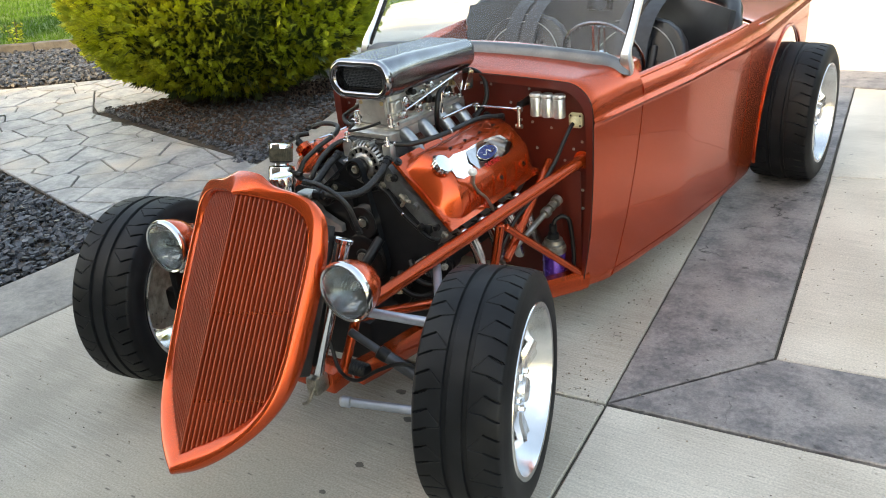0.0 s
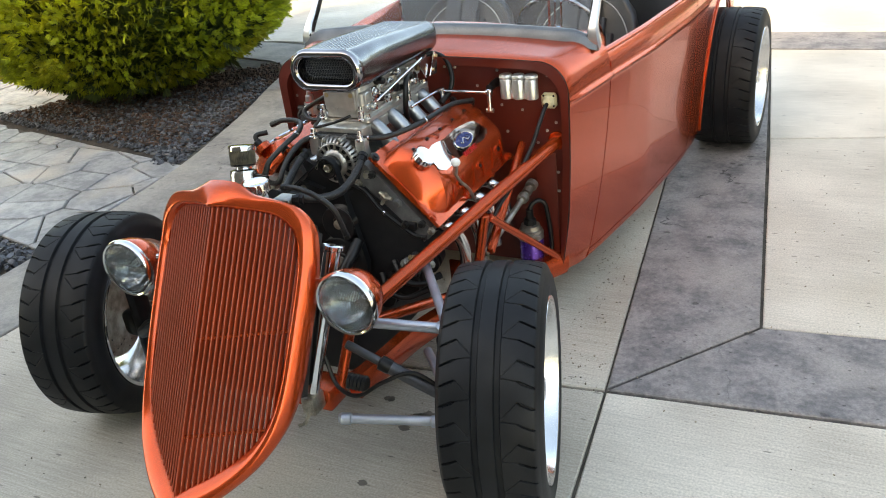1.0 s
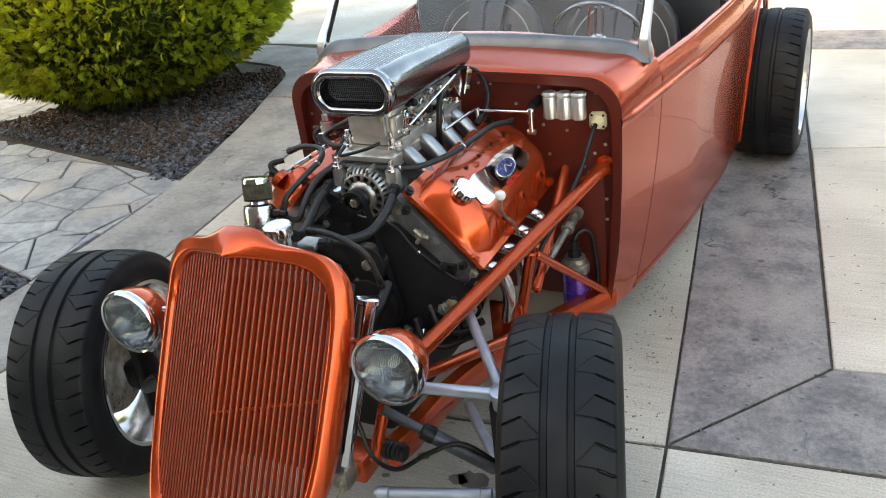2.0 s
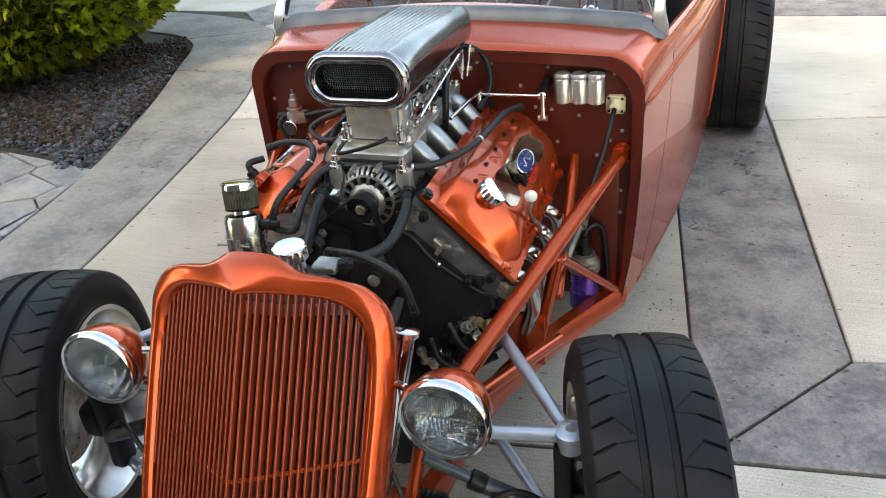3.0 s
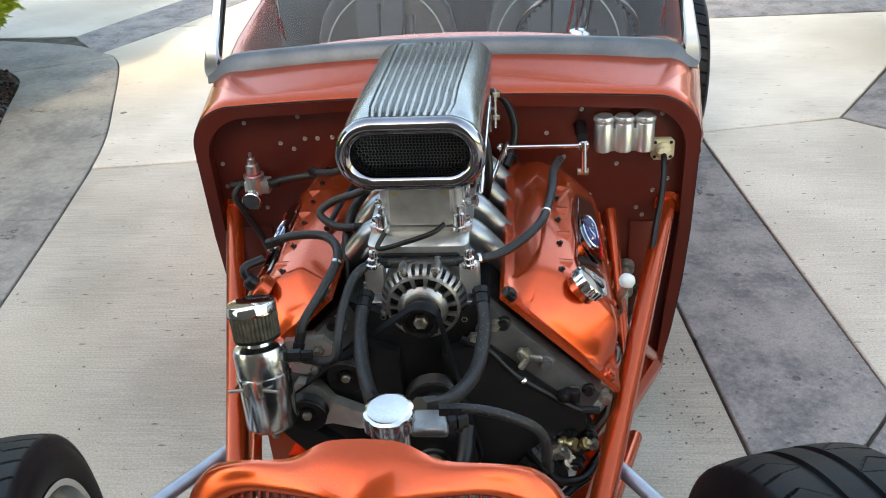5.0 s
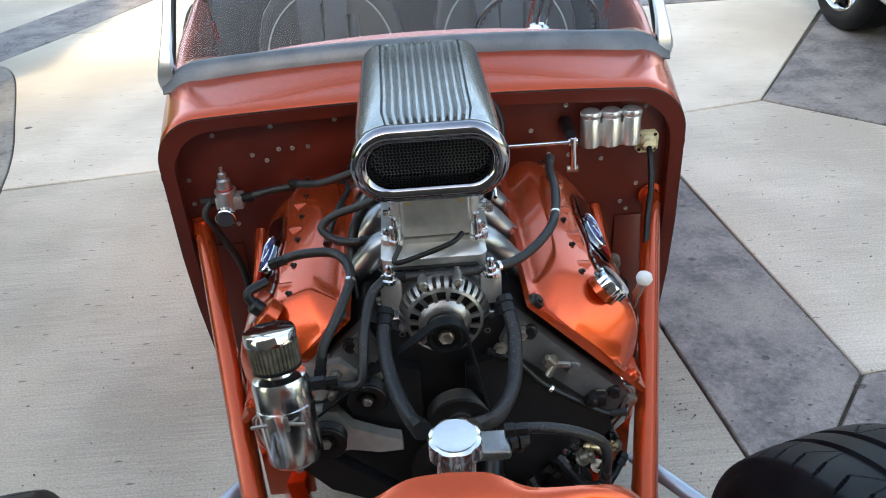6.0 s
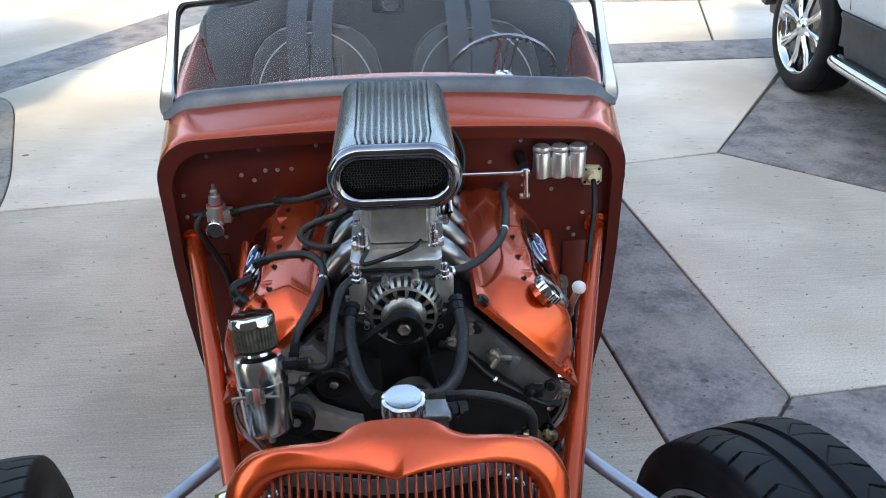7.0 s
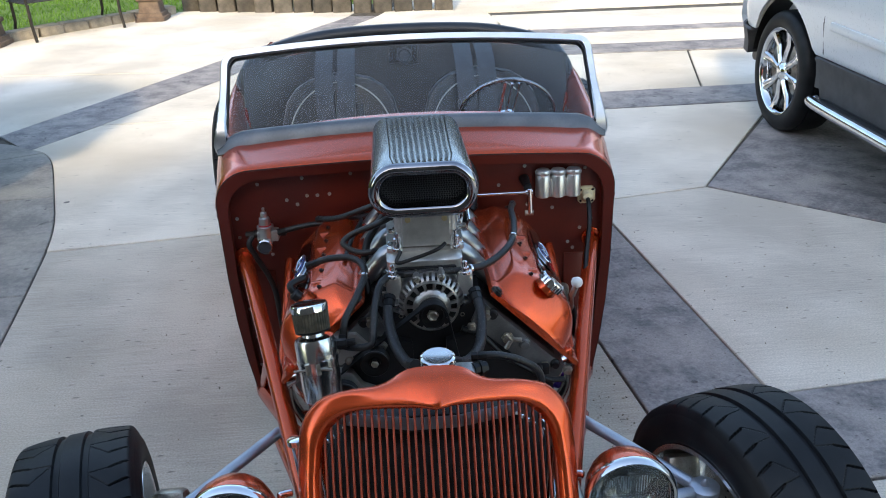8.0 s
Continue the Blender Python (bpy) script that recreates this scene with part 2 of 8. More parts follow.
TRIMGREY = material("brushed_windshield_frame", (0.70, 0.72, 0.74), (0.60, 0.62, 0.65), rough=0.32, metal=0.95, scale=10, fine=120, stretch=(1, 6, 6))
GASKET = material("satin_grey_seal", (0.12, 0.132, 0.145), (0.085, 0.096, 0.107), rough=0.36, metal=0.3, scale=14, fine=160, bump=0.1)
GLASS = pane_material("clear_glass", (0.90, 0.94, 0.96))
LENS = glass_material("headlight_glass", (0.90, 0.92, 0.93), 0.0, 1.5)
WHITEPLASTIC = material("white_plastic", (0.72, 0.72, 0.70), (0.62, 0.62, 0.60), rough=0.35, scale=30)
BADGEBLUE = material("badge_blue", (0.018, 0.035, 0.15), (0.012, 0.025, 0.11), rough=0.25, scale=60)
BADGERED = material("badge_red", (0.55, 0.02, 0.03), (0.42, 0.015, 0.02), rough=0.3, scale=60)
PLEAT = material("oiled_filter_cotton", (0.10, 0.085, 0.055), (0.045, 0.038, 0.025), rough=0.8, scale=60, fine=500, bump=0.4)
DARKGLASS = material("black_radiator_core", (0.018, 0.018, 0.019), (0.008, 0.008, 0.008), rough=0.6, scale=60, fine=700, bump=0.5)


# ---- geometry ----
SHIFT = [0.0, 1.0]                       # sideways shift and stretch of the parts being built


def link_mesh(name, bm, mat, parent=None, label="", sharp=40, mats=None):
    if SHIFT != [0.0, 1.0]:
        for v in bm.verts:
            v.co.x = v.co.x * SHIFT[1] + SHIFT[0]
    me = bpy.data.meshes.new(name)
    bmesh.ops.recalc_face_normals(bm, faces=bm.faces)
    bm.to_mesh(me)
    bm.free()
    for q in (mats or [mat]):
        me.materials.append(q)
    me.shade_smooth()
    me.set_sharp_from_angle(angle=radians(sharp))
    ob = new(name, me)
    if parent:
        ob.parent = parent
    if label:
        ob["label"] = label
    return ob


def part(name, bm, mat, parent, label="", sharp=40):
    return link_mesh(name, bm, mat, parent, label, sharp)


def thing(name, label, category, group="", at=(0, 0, 0)):
    ob = new(name)
    ob.location = at
    ob.empty_display_size = 0.1
    return tagged(ob, label, category, group)


def frame_of(d, up=(0, 0, 1)):
    d = Vector(d).normalized()
    up = Vector(up)
    if abs(d.dot(up)) > 0.98:
        up = Vector((1, 0, 0)) if abs(d.x) < 0.9 else Vector((0, 1, 0))
    x = up.cross(d).normalized()
    return x, d.cross(x), d


def bm_new():
    return bmesh.new()


def add_box(bm, c, s, bevel=0.0, m=None, seg=2):
    """A box of size s centred at c, with rounded edges, turned by m about c."""
    r = bmesh.ops.create_cube(bm, size=1)
    vs = r["verts"]
    bmesh.ops.scale(bm, vec=s, verts=vs)
    if bevel:
        es = list({e for v in vs for e in v.link_edges})
        out = bmesh.ops.bevel(bm, geom=es, offset=bevel, segments=seg, profile=0.5, affect="EDGES", clamp_overlap=True)
        vs = list({v for f in out["faces"] for v in f.verts} | {v for v in vs if v.is_valid})
        vs = list({v for q in vs for f in q.link_faces for v in f.verts})
    M = Matrix.Translation(c) @ (m.to_4x4() if m else Matrix.Identity(4))
    bmesh.ops.transform(bm, matrix=M, verts=vs)
    return vs


def add_rings(bm, rings, close=True, caps=True):
    """Skin a row of rings of points."""
    rows = [[bm.verts.new(p) for p in ring] for ring in rings]
    k = len(rows[0])
    for a, b in zip(rows, rows[1:]):
        for i in range(k if close else k - 1):
            j = (i + 1) % k
            try:
                bm.faces.new((a[i], a[j], b[j], b[i]))
            except ValueError:
                pass
    if caps and close:
        for ring in (rows[0], rows[-1]):
            if len({tuple(round(c, 6) for c in v.co) for v in ring}) > 2:
                bm.faces.new(ring)
    return rows


def add_lathe(bm, origin, axis, profile, seg=32, caps=True, up=(0, 0, 1)):
    """Turn (along, radius) pairs round an axis."""
    x, y, d = frame_of(axis, up)
    o = Vector(origin)
    rings = []
    for h, r in profile:
        r = max(r, 0.0004)
        rings.append([o + d * h + (x * math.cos(2 * math.pi * i / seg) + y * math.sin(2 * math.pi * i / seg)) * r for i in range(seg)])
    return add_rings(bm, rings, True, caps)


def add_rod(bm, p, q, r, seg=16, r2=None, round_ends=True):
    p, q = Vector(p), Vector(q)
    n = (q - p).length
    r2 = r2 or r
    b = min(r * 0.25, n * 0.2)
    prof = [(0, r - b), (b, r), (n - b, r2), (n, r2 - b)] if round_ends else [(0, r), (n, r2)]
    return add_lathe(bm, p, q - p, prof, seg)


def curve_points(pts, per=10):
    """Catmull-Rom through the points."""
    P = [Vector(p) for p in pts]
    P = [P[0] * 2 - P[1], *P, P[-1] * 2 - P[-2]]
    out = []
    for i in range(1, len(P) - 2):
        a, b, c, d = P[i - 1:i + 3]
        for k in range(per):
            t = k / per
            out.append(0.5 * ((2 * b) + (c - a) * t + (2 * a - 5 * b + 4 * c - d) * t * t + (3 * b - a - 3 * c + d) * t ** 3))
    out.append(P[-2])
    return out


def add_sweep(bm, pts, r, seg=12, per=10, smooth=True, ripple=0.0):
    """A round tube along a smooth path; r: a number, or one for each point."""
    Q = curve_points(pts, per) if smooth else [Vector(p) for p in pts]
    rings, x = [], None
    for i, p in enumerate(Q):
        d = (Q[min(i + 1, len(Q) - 1)] - Q[max(i - 1, 0)]).normalized()
        if x is None:
            x = frame_of(d)[0]
        x = (x - d * x.dot(d)).normalized()
        y = d.cross(x)
        rr = r if not isinstance(r, (list, tuple)) else r[min(int(i * len(r) / len(Q)), len(r) - 1)]
        if ripple and i % 2:
            rr -= ripple
        rings.append([p + (x * math.cos(2 * math.pi * k / seg) + y * math.sin(2 * math.pi * k / seg)) * rr for k in range(seg)])
    return add_rings(bm, rings)


def add_prism(bm, poly, z0, z1, bevel=0.0):
    """A plan polygon raised from z0 to z1, its top edge eased."""
    c = Vector((sum(p[0] for p in poly) / len(poly), sum(p[1] for p in poly) / len(poly)))
    rings = [[(x, y, z0) for x, y in poly]]
    if bevel:
        rings.append([(x, y, z1 - bevel) for x, y in poly])
        rings.append([(*inset(poly, bevel)[i], z1) for i in range(len(poly))])
    else:
        rings.append([(x, y, z1) for x, y in poly])
    return add_rings(bm, rings)


def inset(poly, d):
    """A plan polygon drawn in by d."""
    n = len(poly)
    area = sum(poly[i][0] * poly[(i + 1) % n][1] - poly[(i + 1) % n][0] * poly[i][1] for i in range(n))
    s = 1 if area > 0 else -1
    out = []
    for i in range(n):
        p0, p1, p2 = (Vector(poly[(i + k) % n]) for k in (-1, 0, 1))
        a, b = (p1 - p0).normalized(), (p2 - p1).normalized()
        na, nb = Vector((-a.y, a.x)) * s, Vector((-b.y, b.x)) * s
        k = na + nb
        k = k / max(0.35, k.length_squared) * 2 if k.length > 1e-6 else na
        out.append(tuple(p1 + k * d))
    return out


def stadium(w, h, r, seg=8):
    """A rounded rectangle, as (u, v) pairs."""
    out = []
    for cx, cy, a0 in ((w / 2 - r, h / 2 - r, 0), (-w / 2 + r, h / 2 - r, 90), (-w / 2 + r, -h / 2 + r, 180), (w / 2 - r, -h / 2 + r, 270)):
        for i in range(seg + 1):
            a = radians(a0 + 90 * i / seg)
            out.append((cx + r * math.cos(a), cy + r * math.sin(a)))
    return out


def solid(bm, thick):
    """Give an open sheet thickness, inwards."""
    bmesh.ops.recalc_face_normals(bm, faces=bm.faces)
    bmesh.ops.solidify(bm, geom=bm.faces[:], thickness=thick)


def lerp(a, b, t):
    return a + (b - a) * t


def table(rows, x):
    """Straight interpolation in (x, value) rows."""
    if x <= rows[0][0]:
        return rows[0][1]
    for (a, u), (b, v) in zip(rows, rows[1:]):
        if x <= b:
            return lerp(u, v, (x - a) / (b - a))
    return rows[-1][1]

# ---- ground and setting ----
CONCRETE = material("broom_finished_concrete", (0.68, 0.625, 0.54), (0.45, 0.41, 0.35), rough=0.85, scale=1.3, fine=10, stretch=(0.5, 16, 1), bump=0.14,
                    bump_dist=0.003, world=True, rand=0.05, c3=(0.47, 0.41, 0.32), contrast=0.42, grain=0.16,
                    spots=((0.60, 9, (1, 1, 1), 0.080), (0.55, 14, (0.45, 1.7, 1), 0.115), (0.45, 40, (0.5, 1.3, 1), 0.11)))
# same recipe in a darker tone, for the slabs the car stands on
LANE = material("darker_driveway_concrete", (0.53, 0.485, 0.41), (0.33, 0.298, 0.25), rough=0.85, scale=1.3, fine=10, stretch=(0.5, 16, 1), bump=0.14,
                bump_dist=0.003, world=True, rand=0.04, c3=(0.41, 0.35, 0.265), contrast=0.42, grain=0.16,
                spots=((0.60, 9, (1, 1, 1), 0.080), (0.55, 14, (0.45, 1.7, 1), 0.115), (0.45, 40, (0.5, 1.3, 1), 0.11)))
STAMPED = material("stamped_charcoal_concrete", (0.29, 0.265, 0.255), (0.125, 0.118, 0.122), rough=0.62, scale=7, fine=44, bump=1.0, bump_dist=0.010,
                   world=True, rand=0.06, c3=(0.33, 0.30, 0.28), contrast=0.6, grain=0.16, cracks=0.8,
                   spots=((0.55, 7, (1, 1.4, 1), 0.15), (0.5, 18, (1, 1.5, 1), 0.13), (0.4, 45, (1, 1, 1), 0.11)))
BORDER = material("stamped_grey_border", (0.30, 0.278, 0.248), (0.165, 0.157, 0.148), rough=0.7, scale=4, fine=30, bump=0.5, bump_dist=0.005, world=True, rand=0.05,
                  c3=(0.34, 0.31, 0.26), contrast=0.55, grain=0.14, cracks=0.7, spots=((0.4, 6, (1, 1.3, 1), 0.13), (0.4, 22, (1, 1.4, 1), 0.10)))
FLAG = material("stamped_flagstone", (0.36, 0.36, 0.355), (0.19, 0.195, 0.20), rough=0.5, scale=6, fine=24, bump=0.6, bump_dist=0.006, world=True, rand=0.1,
                c3=(0.40, 0.36, 0.31), contrast=0.55, grain=0.14, spots=((0.35, 7, (1, 1.3, 1), 0.13), (0.35, 24, (1, 1.4, 1), 0.10)))
JOINT = material("dark_joint_sand", (0.09, 0.08, 0.065), (0.04, 0.036, 0.03), rough=0.95, scale=12, fine=150, bump=0.4, world=True)
SOIL = material("bed_soil", (0.06, 0.045, 0.034), (0.028, 0.022, 0.018), rough=0.95, scale=9, fine=120, bump=0.9, bump_dist=0.01, world=True)
SLATE = material("slate_chips", (0.075, 0.082, 0.095), (0.028, 0.031, 0.037), rough=0.5, scale=20, fine=160, bump=0.3, island=0.75)
MULCH = material("bark_mulch", (0.075, 0.042, 0.028), (0.032, 0.019, 0.013), rough=0.9, scale=20, fine=160, bump=0.4, island=0.6)
LAWN = material("lawn_soil", (0.10, 0.17, 0.035), (0.06, 0.115, 0.022), rough=0.9, scale=2.0, fine=60, bump=0.6, bump_dist=0.01, world=True)
GRASS = material("grass_blades", (0.10, 0.20, 0.028), (0.055, 0.12, 0.016), rough=0.85, spec=0.1, scale=1.2, fine=9, world=True, island=0.3)
EDGESTONE = material("tan_edging_block", (0.28, 0.24, 0.18), (0.16, 0.14, 0.11), rough=0.85, scale=8, fine=90, bump=0.6, bump_dist=0.004, rand=0.18)
DARKEDGE = material("dark_edging_stone", (0.13, 0.125, 0.12), (0.075, 0.072, 0.07), rough=0.8, scale=8, fine=90, bump=0.5, bump_dist=0.004, rand=0.2)
RENDERED = material("plain_dark_render", (0.13, 0.10, 0.08), (0.09, 0.07, 0.055), rough=0.9, scale=2, fine=60, bump=0.3)


def sheet(name, poly, z, mat, label="", kind="structure"):
    bm = bm_new()
    bm.faces.new([bm.verts.new((x, y, z)) for x, y in poly])
    return tagged(link_mesh(name, bm, mat), label, kind=kind)


ground = sheet("ground", [(-400, -400), (400, -400), (400, 400), (-400, 400)], -0.045, LAWN, "green lawn reaching away behind the paved yard")
driveway = sheet("driveway", [(-3.6, -9), (16, -9), (16, 12), (0.5, 12), (-0.3, 10.7), (-2.9, 10.75), (-5.0, 8.5), (-5.5, 7.9), (-5.5, 6.0), (-3.6, 4.9), (-2.2, 4.2), (-1.75, 2.0), (-1.75, -9)], -0.012, JOINT,
                 "pale concrete driveway with charcoal stamped bands")
border = sheet("pavement", [(-2.2, -9), (-1.6, -9), (-1.6, 1.0), (-2.2, 4.6), (-3.9, 4.95), (-3.9, 4.2), (-2.7, 3.9), (-2.2, 1.5), (-2.1, 0.5)], -0.011, JOINT,
               "grey stamped concrete border along the planting bed")
walkway = sheet("walkway", [(-2.12, 0.82), (-2.22, 1.97), (-4.7, 2.46), (-4.3, 3.3), (-4.3, 4.6), (-5.1, 4.6), (-5.44, 3.62), (-6.6, 2.75), (-9, 2.0), (-9, 1.7),
                            (-3.99, 1.216)], -0.011, JOINT, "stamped flagstone garden path with dark joints")
bed = sheet("planting_bed", [(-2.11, -6), (-2.11, 0.6), (-2.22, 1.97), (-2.45, 2.7), (-2.85, 3.9), (-3.2, 4.25), (-3.9, 4.4), (-9, 4.6), (-9, -6)], -0.022, SOIL,
            "dark planting bed between path and border")


def chips(name, region, n, size, mat, label, z=-0.02, layers=0.03, seed=1, flat=0.22):
    """Loose flat pieces scattered over a convex plan region."""
    rnd = random.Random(seed)
    xs, ys = [p[0] for p in region], [p[1] for p in region]

    def inside(x, y):
        k = len(region)
        s = [(region[(i + 1) % k][0] - region[i][0]) * (y - region[i][1]) - (region[(i + 1) % k][1] - region[i][1]) * (x - region[i][0]) for i in range(k)]
        return all(v >= 0 for v in s) or all(v <= 0 for v in s)
    verts, faces = [], []
    while n > 0:
        x, y = rnd.uniform(min(xs), max(xs)), rnd.uniform(min(ys), max(ys))
        if not inside(x, y):
            continue
        n -= 1
        s = size * rnd.uniform(0.5, 1.35)
        M = Matrix.Translation((x, y, z + rnd.random() * layers)) @ Euler((rnd.gauss(0, 0.33), rnd.gauss(0, 0.33), rnd.uniform(0, 6.28))).to_matrix().to_4x4()
        k = rnd.choice((4, 5, 5, 6))
        ring = [(s * rnd.uniform(0.6, 1.1) * math.cos(6.283 * i / k), s * rnd.uniform(0.45, 0.8) * math.sin(6.283 * i / k)) for i in range(k)]
        t = s * flat * rnd.uniform(0.6, 1.4)
        b = len(verts)
        verts += [tuple(M @ Vector((u, v, -t))) for u, v in ring] + [tuple(M @ Vector((u * 0.88, v * 0.88, t))) for u, v in ring]
        faces += [tuple(b + k + i for i in range(k))] + [(b + i, b + (i + 1) % k, b + k + (i + 1) % k, b + k + i) for i in range(k)]
    me = bpy.data.meshes.new(name)
    me.from_pydata(verts, [], faces)
    me.materials.append(mat)
    return tagged(new(name, me), label, kind="stuff")


chips("slate_chippings", [(-2.13, -0.6), (-2.13, 0.80), (-3.99, 1.19), (-5.6, 1.3), (-5.6, -0.6)], 9500, 0.026, SLATE, "loose blue-grey slate chippings in the bed", seed=3)
chips("slate_chippings", [(-4.75, 2.55), (-4.35, 3.0), (-2.75, 3.6), (-2.27, 2.05)], 4600, 0.018, SLATE, "loose blue-grey slate chippings under the shrub", seed=4)
chips("slate_chippings", [(-5.5, 3.7), (-6.7, 2.85), (-9.2, 2.1), (-9.2, 3.75), (-7.6, 4.6), (-5.5, 4.6)], 6000, 0.036, SLATE, "loose blue-grey slate chippings beside the lawn", seed=5)
chips("bark_mulch", [(-4.6, 2.6), (-4.3, 3.4), (-3.1, 4.2), (-2.85, 3.85), (-2.5, 2.8), (-2.35, 2.15)], 8000, 0.015, MULCH, "reddish bark mulch and dry needles under the shrub", seed=6, flat=0.35)
chips("bark_mulch", [(-2.88, 3.75), (-2.26, 1.95), (-2.5, 1.95), (-3.1, 3.75)], 900, 0.02, SLATE, "mixed bark and stone chips along the border", seed=7, flat=0.4)


def grass(name, region, n, h, seed, label):
    rnd = random.Random(seed)
    verts, faces = [], []
    (x0, y0), (x1, y1) = region
    for _ in range(n):
        x, y = rnd.uniform(x0, x1), rnd.uniform(y0, y1)
        if (x < -5.2 and y < 8 and y < 4.75 + 0.61 * (x + 7.5)) or (y > 8 and y < min(8.75 + 1.05 * (x + 4.95), 11.0)):
            continue
        a, k, w = rnd.uniform(0, 6.28), h * rnd.uniform(0.6, 1.3), 0.004 + 0.004 * rnd.random()
        dx, dy, lx, ly = math.cos(a) * w, math.sin(a) * w, rnd.gauss(0, 0.4) * k, rnd.gauss(0, 0.4) * k
        b, z = len(verts), -0.045 + table([(4, 0.0), (14, 0.05), (30, 0.4)], y)
        verts += [(x - dx, y - dy, z), (x + dx, y + dy, z), (x + lx, y + ly, z + k)]
        faces.append((b, b + 1, b + 2))
    me = bpy.data.meshes.new(name)
    me.from_pydata(verts, [], faces)
    me.materials.append(GRASS)
    return tagged(new(name, me), label, kind="stuff")


grass("lawn_grass", ((-15, 3.8), (-5.2, 11)), 60000, 0.05, 8, "short mown green lawn grass in sunlight")
grass("lawn_grass", ((-8, 8.6), (3, 16)), 45000, 0.05, 9, "short mown green lawn grass behind the edging blocks")

# unseen wall behind the viewer, added to keep the car in the shade
bm = bm_new()
add_box(bm, (-5.7, -6.44, 3.55), (17.2, 0.3, 7.2), 0.02, Matrix.Rotation(math.atan(0.36), 3, "Z"))
tagged(link_mesh("shade_wall_south", bm, RENDERED), "unseen plain dark wall added to shade the yard", kind="structure")
# another unseen wall, added so the left side reflects something dark
bm = bm_new()
add_box(bm, (-12.0, 0.6, 3.45), (0.3, 7.2, 7.0), 0.02)
tagged(link_mesh("dark_wall_west", bm, RENDERED), "unseen plain dark wall added beyond the planting bed to darken reflections", kind="structure")
# a plain far wall beyond the lawn, added out of view to darken reflections
bm = bm_new()
add_box(bm, (-2.0, 20.0, 2.7), (34, 0.3, 5.5), 0.02)
tagged(link_mesh("dark_wall_north", bm, material("grey_wall_render", (0.05, 0.055, 0.06), (0.035, 0.04, 0.043), rough=0.9, scale=2, fine=60, bump=0.3)), "unseen plain dark wall added behind the lawn to darken reflections", kind="structure")

# ---- the hot rod: x to its left side, y to its rear, front axle near y = 0 ----
car = thing("hot_rod", "candy orange open hot rod roadster with exposed engine parked on concrete", "car")
SHIFT[0] = 0.020                            # the body stands a little to the left of the front axle's middle
SILL = [(0.95, 0.540), (1.28, 0.590), (1.63, 0.645), (2.1, 0.692), (2.45, 0.708), (3.5, 0.68)]


def skin_x(y, z):
    """Half the width of the body at a station and height."""
    s = table(SILL, y)
    x = s + 0.037 * math.sin(min(1.0, max(0.0, (z - 0.17) / 0.63)) * math.pi / 2)
    x += 0.011 * math.exp(-((z - 0.822) / 0.010) ** 2) * min(1.0, max(0.25, (y - 0.955) / 0.08))
    if z > 0.85:
        x -= ((z - 0.85) / 0.06) ** 2 * 0.022
    if z < 0.17:
        x -= ((0.17 - z) / 0.03) ** 2 * 0.02
    x -= 0.018 * max(0.0, 1 - (z - 0.15) / 0.25) * max(0.0, 1 - (y - 0.955) / 0.3)
    return x


def bow(y):
    return table([(0.95, 0.905), (1.3, 0.905), (2.4, 0.91), (3.5, 0.86)], y)


def level(lo, hi, v):
    """Heights from lo to hi, closer together where the belt bead runs."""
    if hi < 0.84:
        return lerp(lo, hi, v)
    return table([(0.0, lo), (0.4, 0.79), (0.85, 0.852), (1.0, max(hi, 0.8525))], v) if hi > 0.853 else table([(0.0, lo), (0.5, 0.79), (1.0, hi)], v)


def side_panel(bm, side, y0, y1, z0, z1, ny=18, nz=30):
    """A panel of the body's side; its limits are functions of the other way."""
    grid = []
    for j in range(nz + 1):
        row = []
        for i in range(ny + 1):
            u, v = i / ny, j / nz
            ya = lerp(y0(0.55), y1(0.55), u)
            y = lerp(y0(level(z0(ya), z1(ya), v)), y1(level(z0(ya), z1(ya), v)), u)
            z = level(z0(y), z1(y), v)
            row.append((side * skin_x(y, z), y, z))
        grid.append(row)
    add_rings(bm, grid, close=False)


def arch_low(y):
    d = 0.42 ** 2 - (y - 2.91) ** 2
    return max(0.145, 0.36 + math.sqrt(d)) if d > 0 else 0.145


def door_front(z):
    return 1.275 - 0.20 * max(0.0, 0.86 - z) ** 1.2


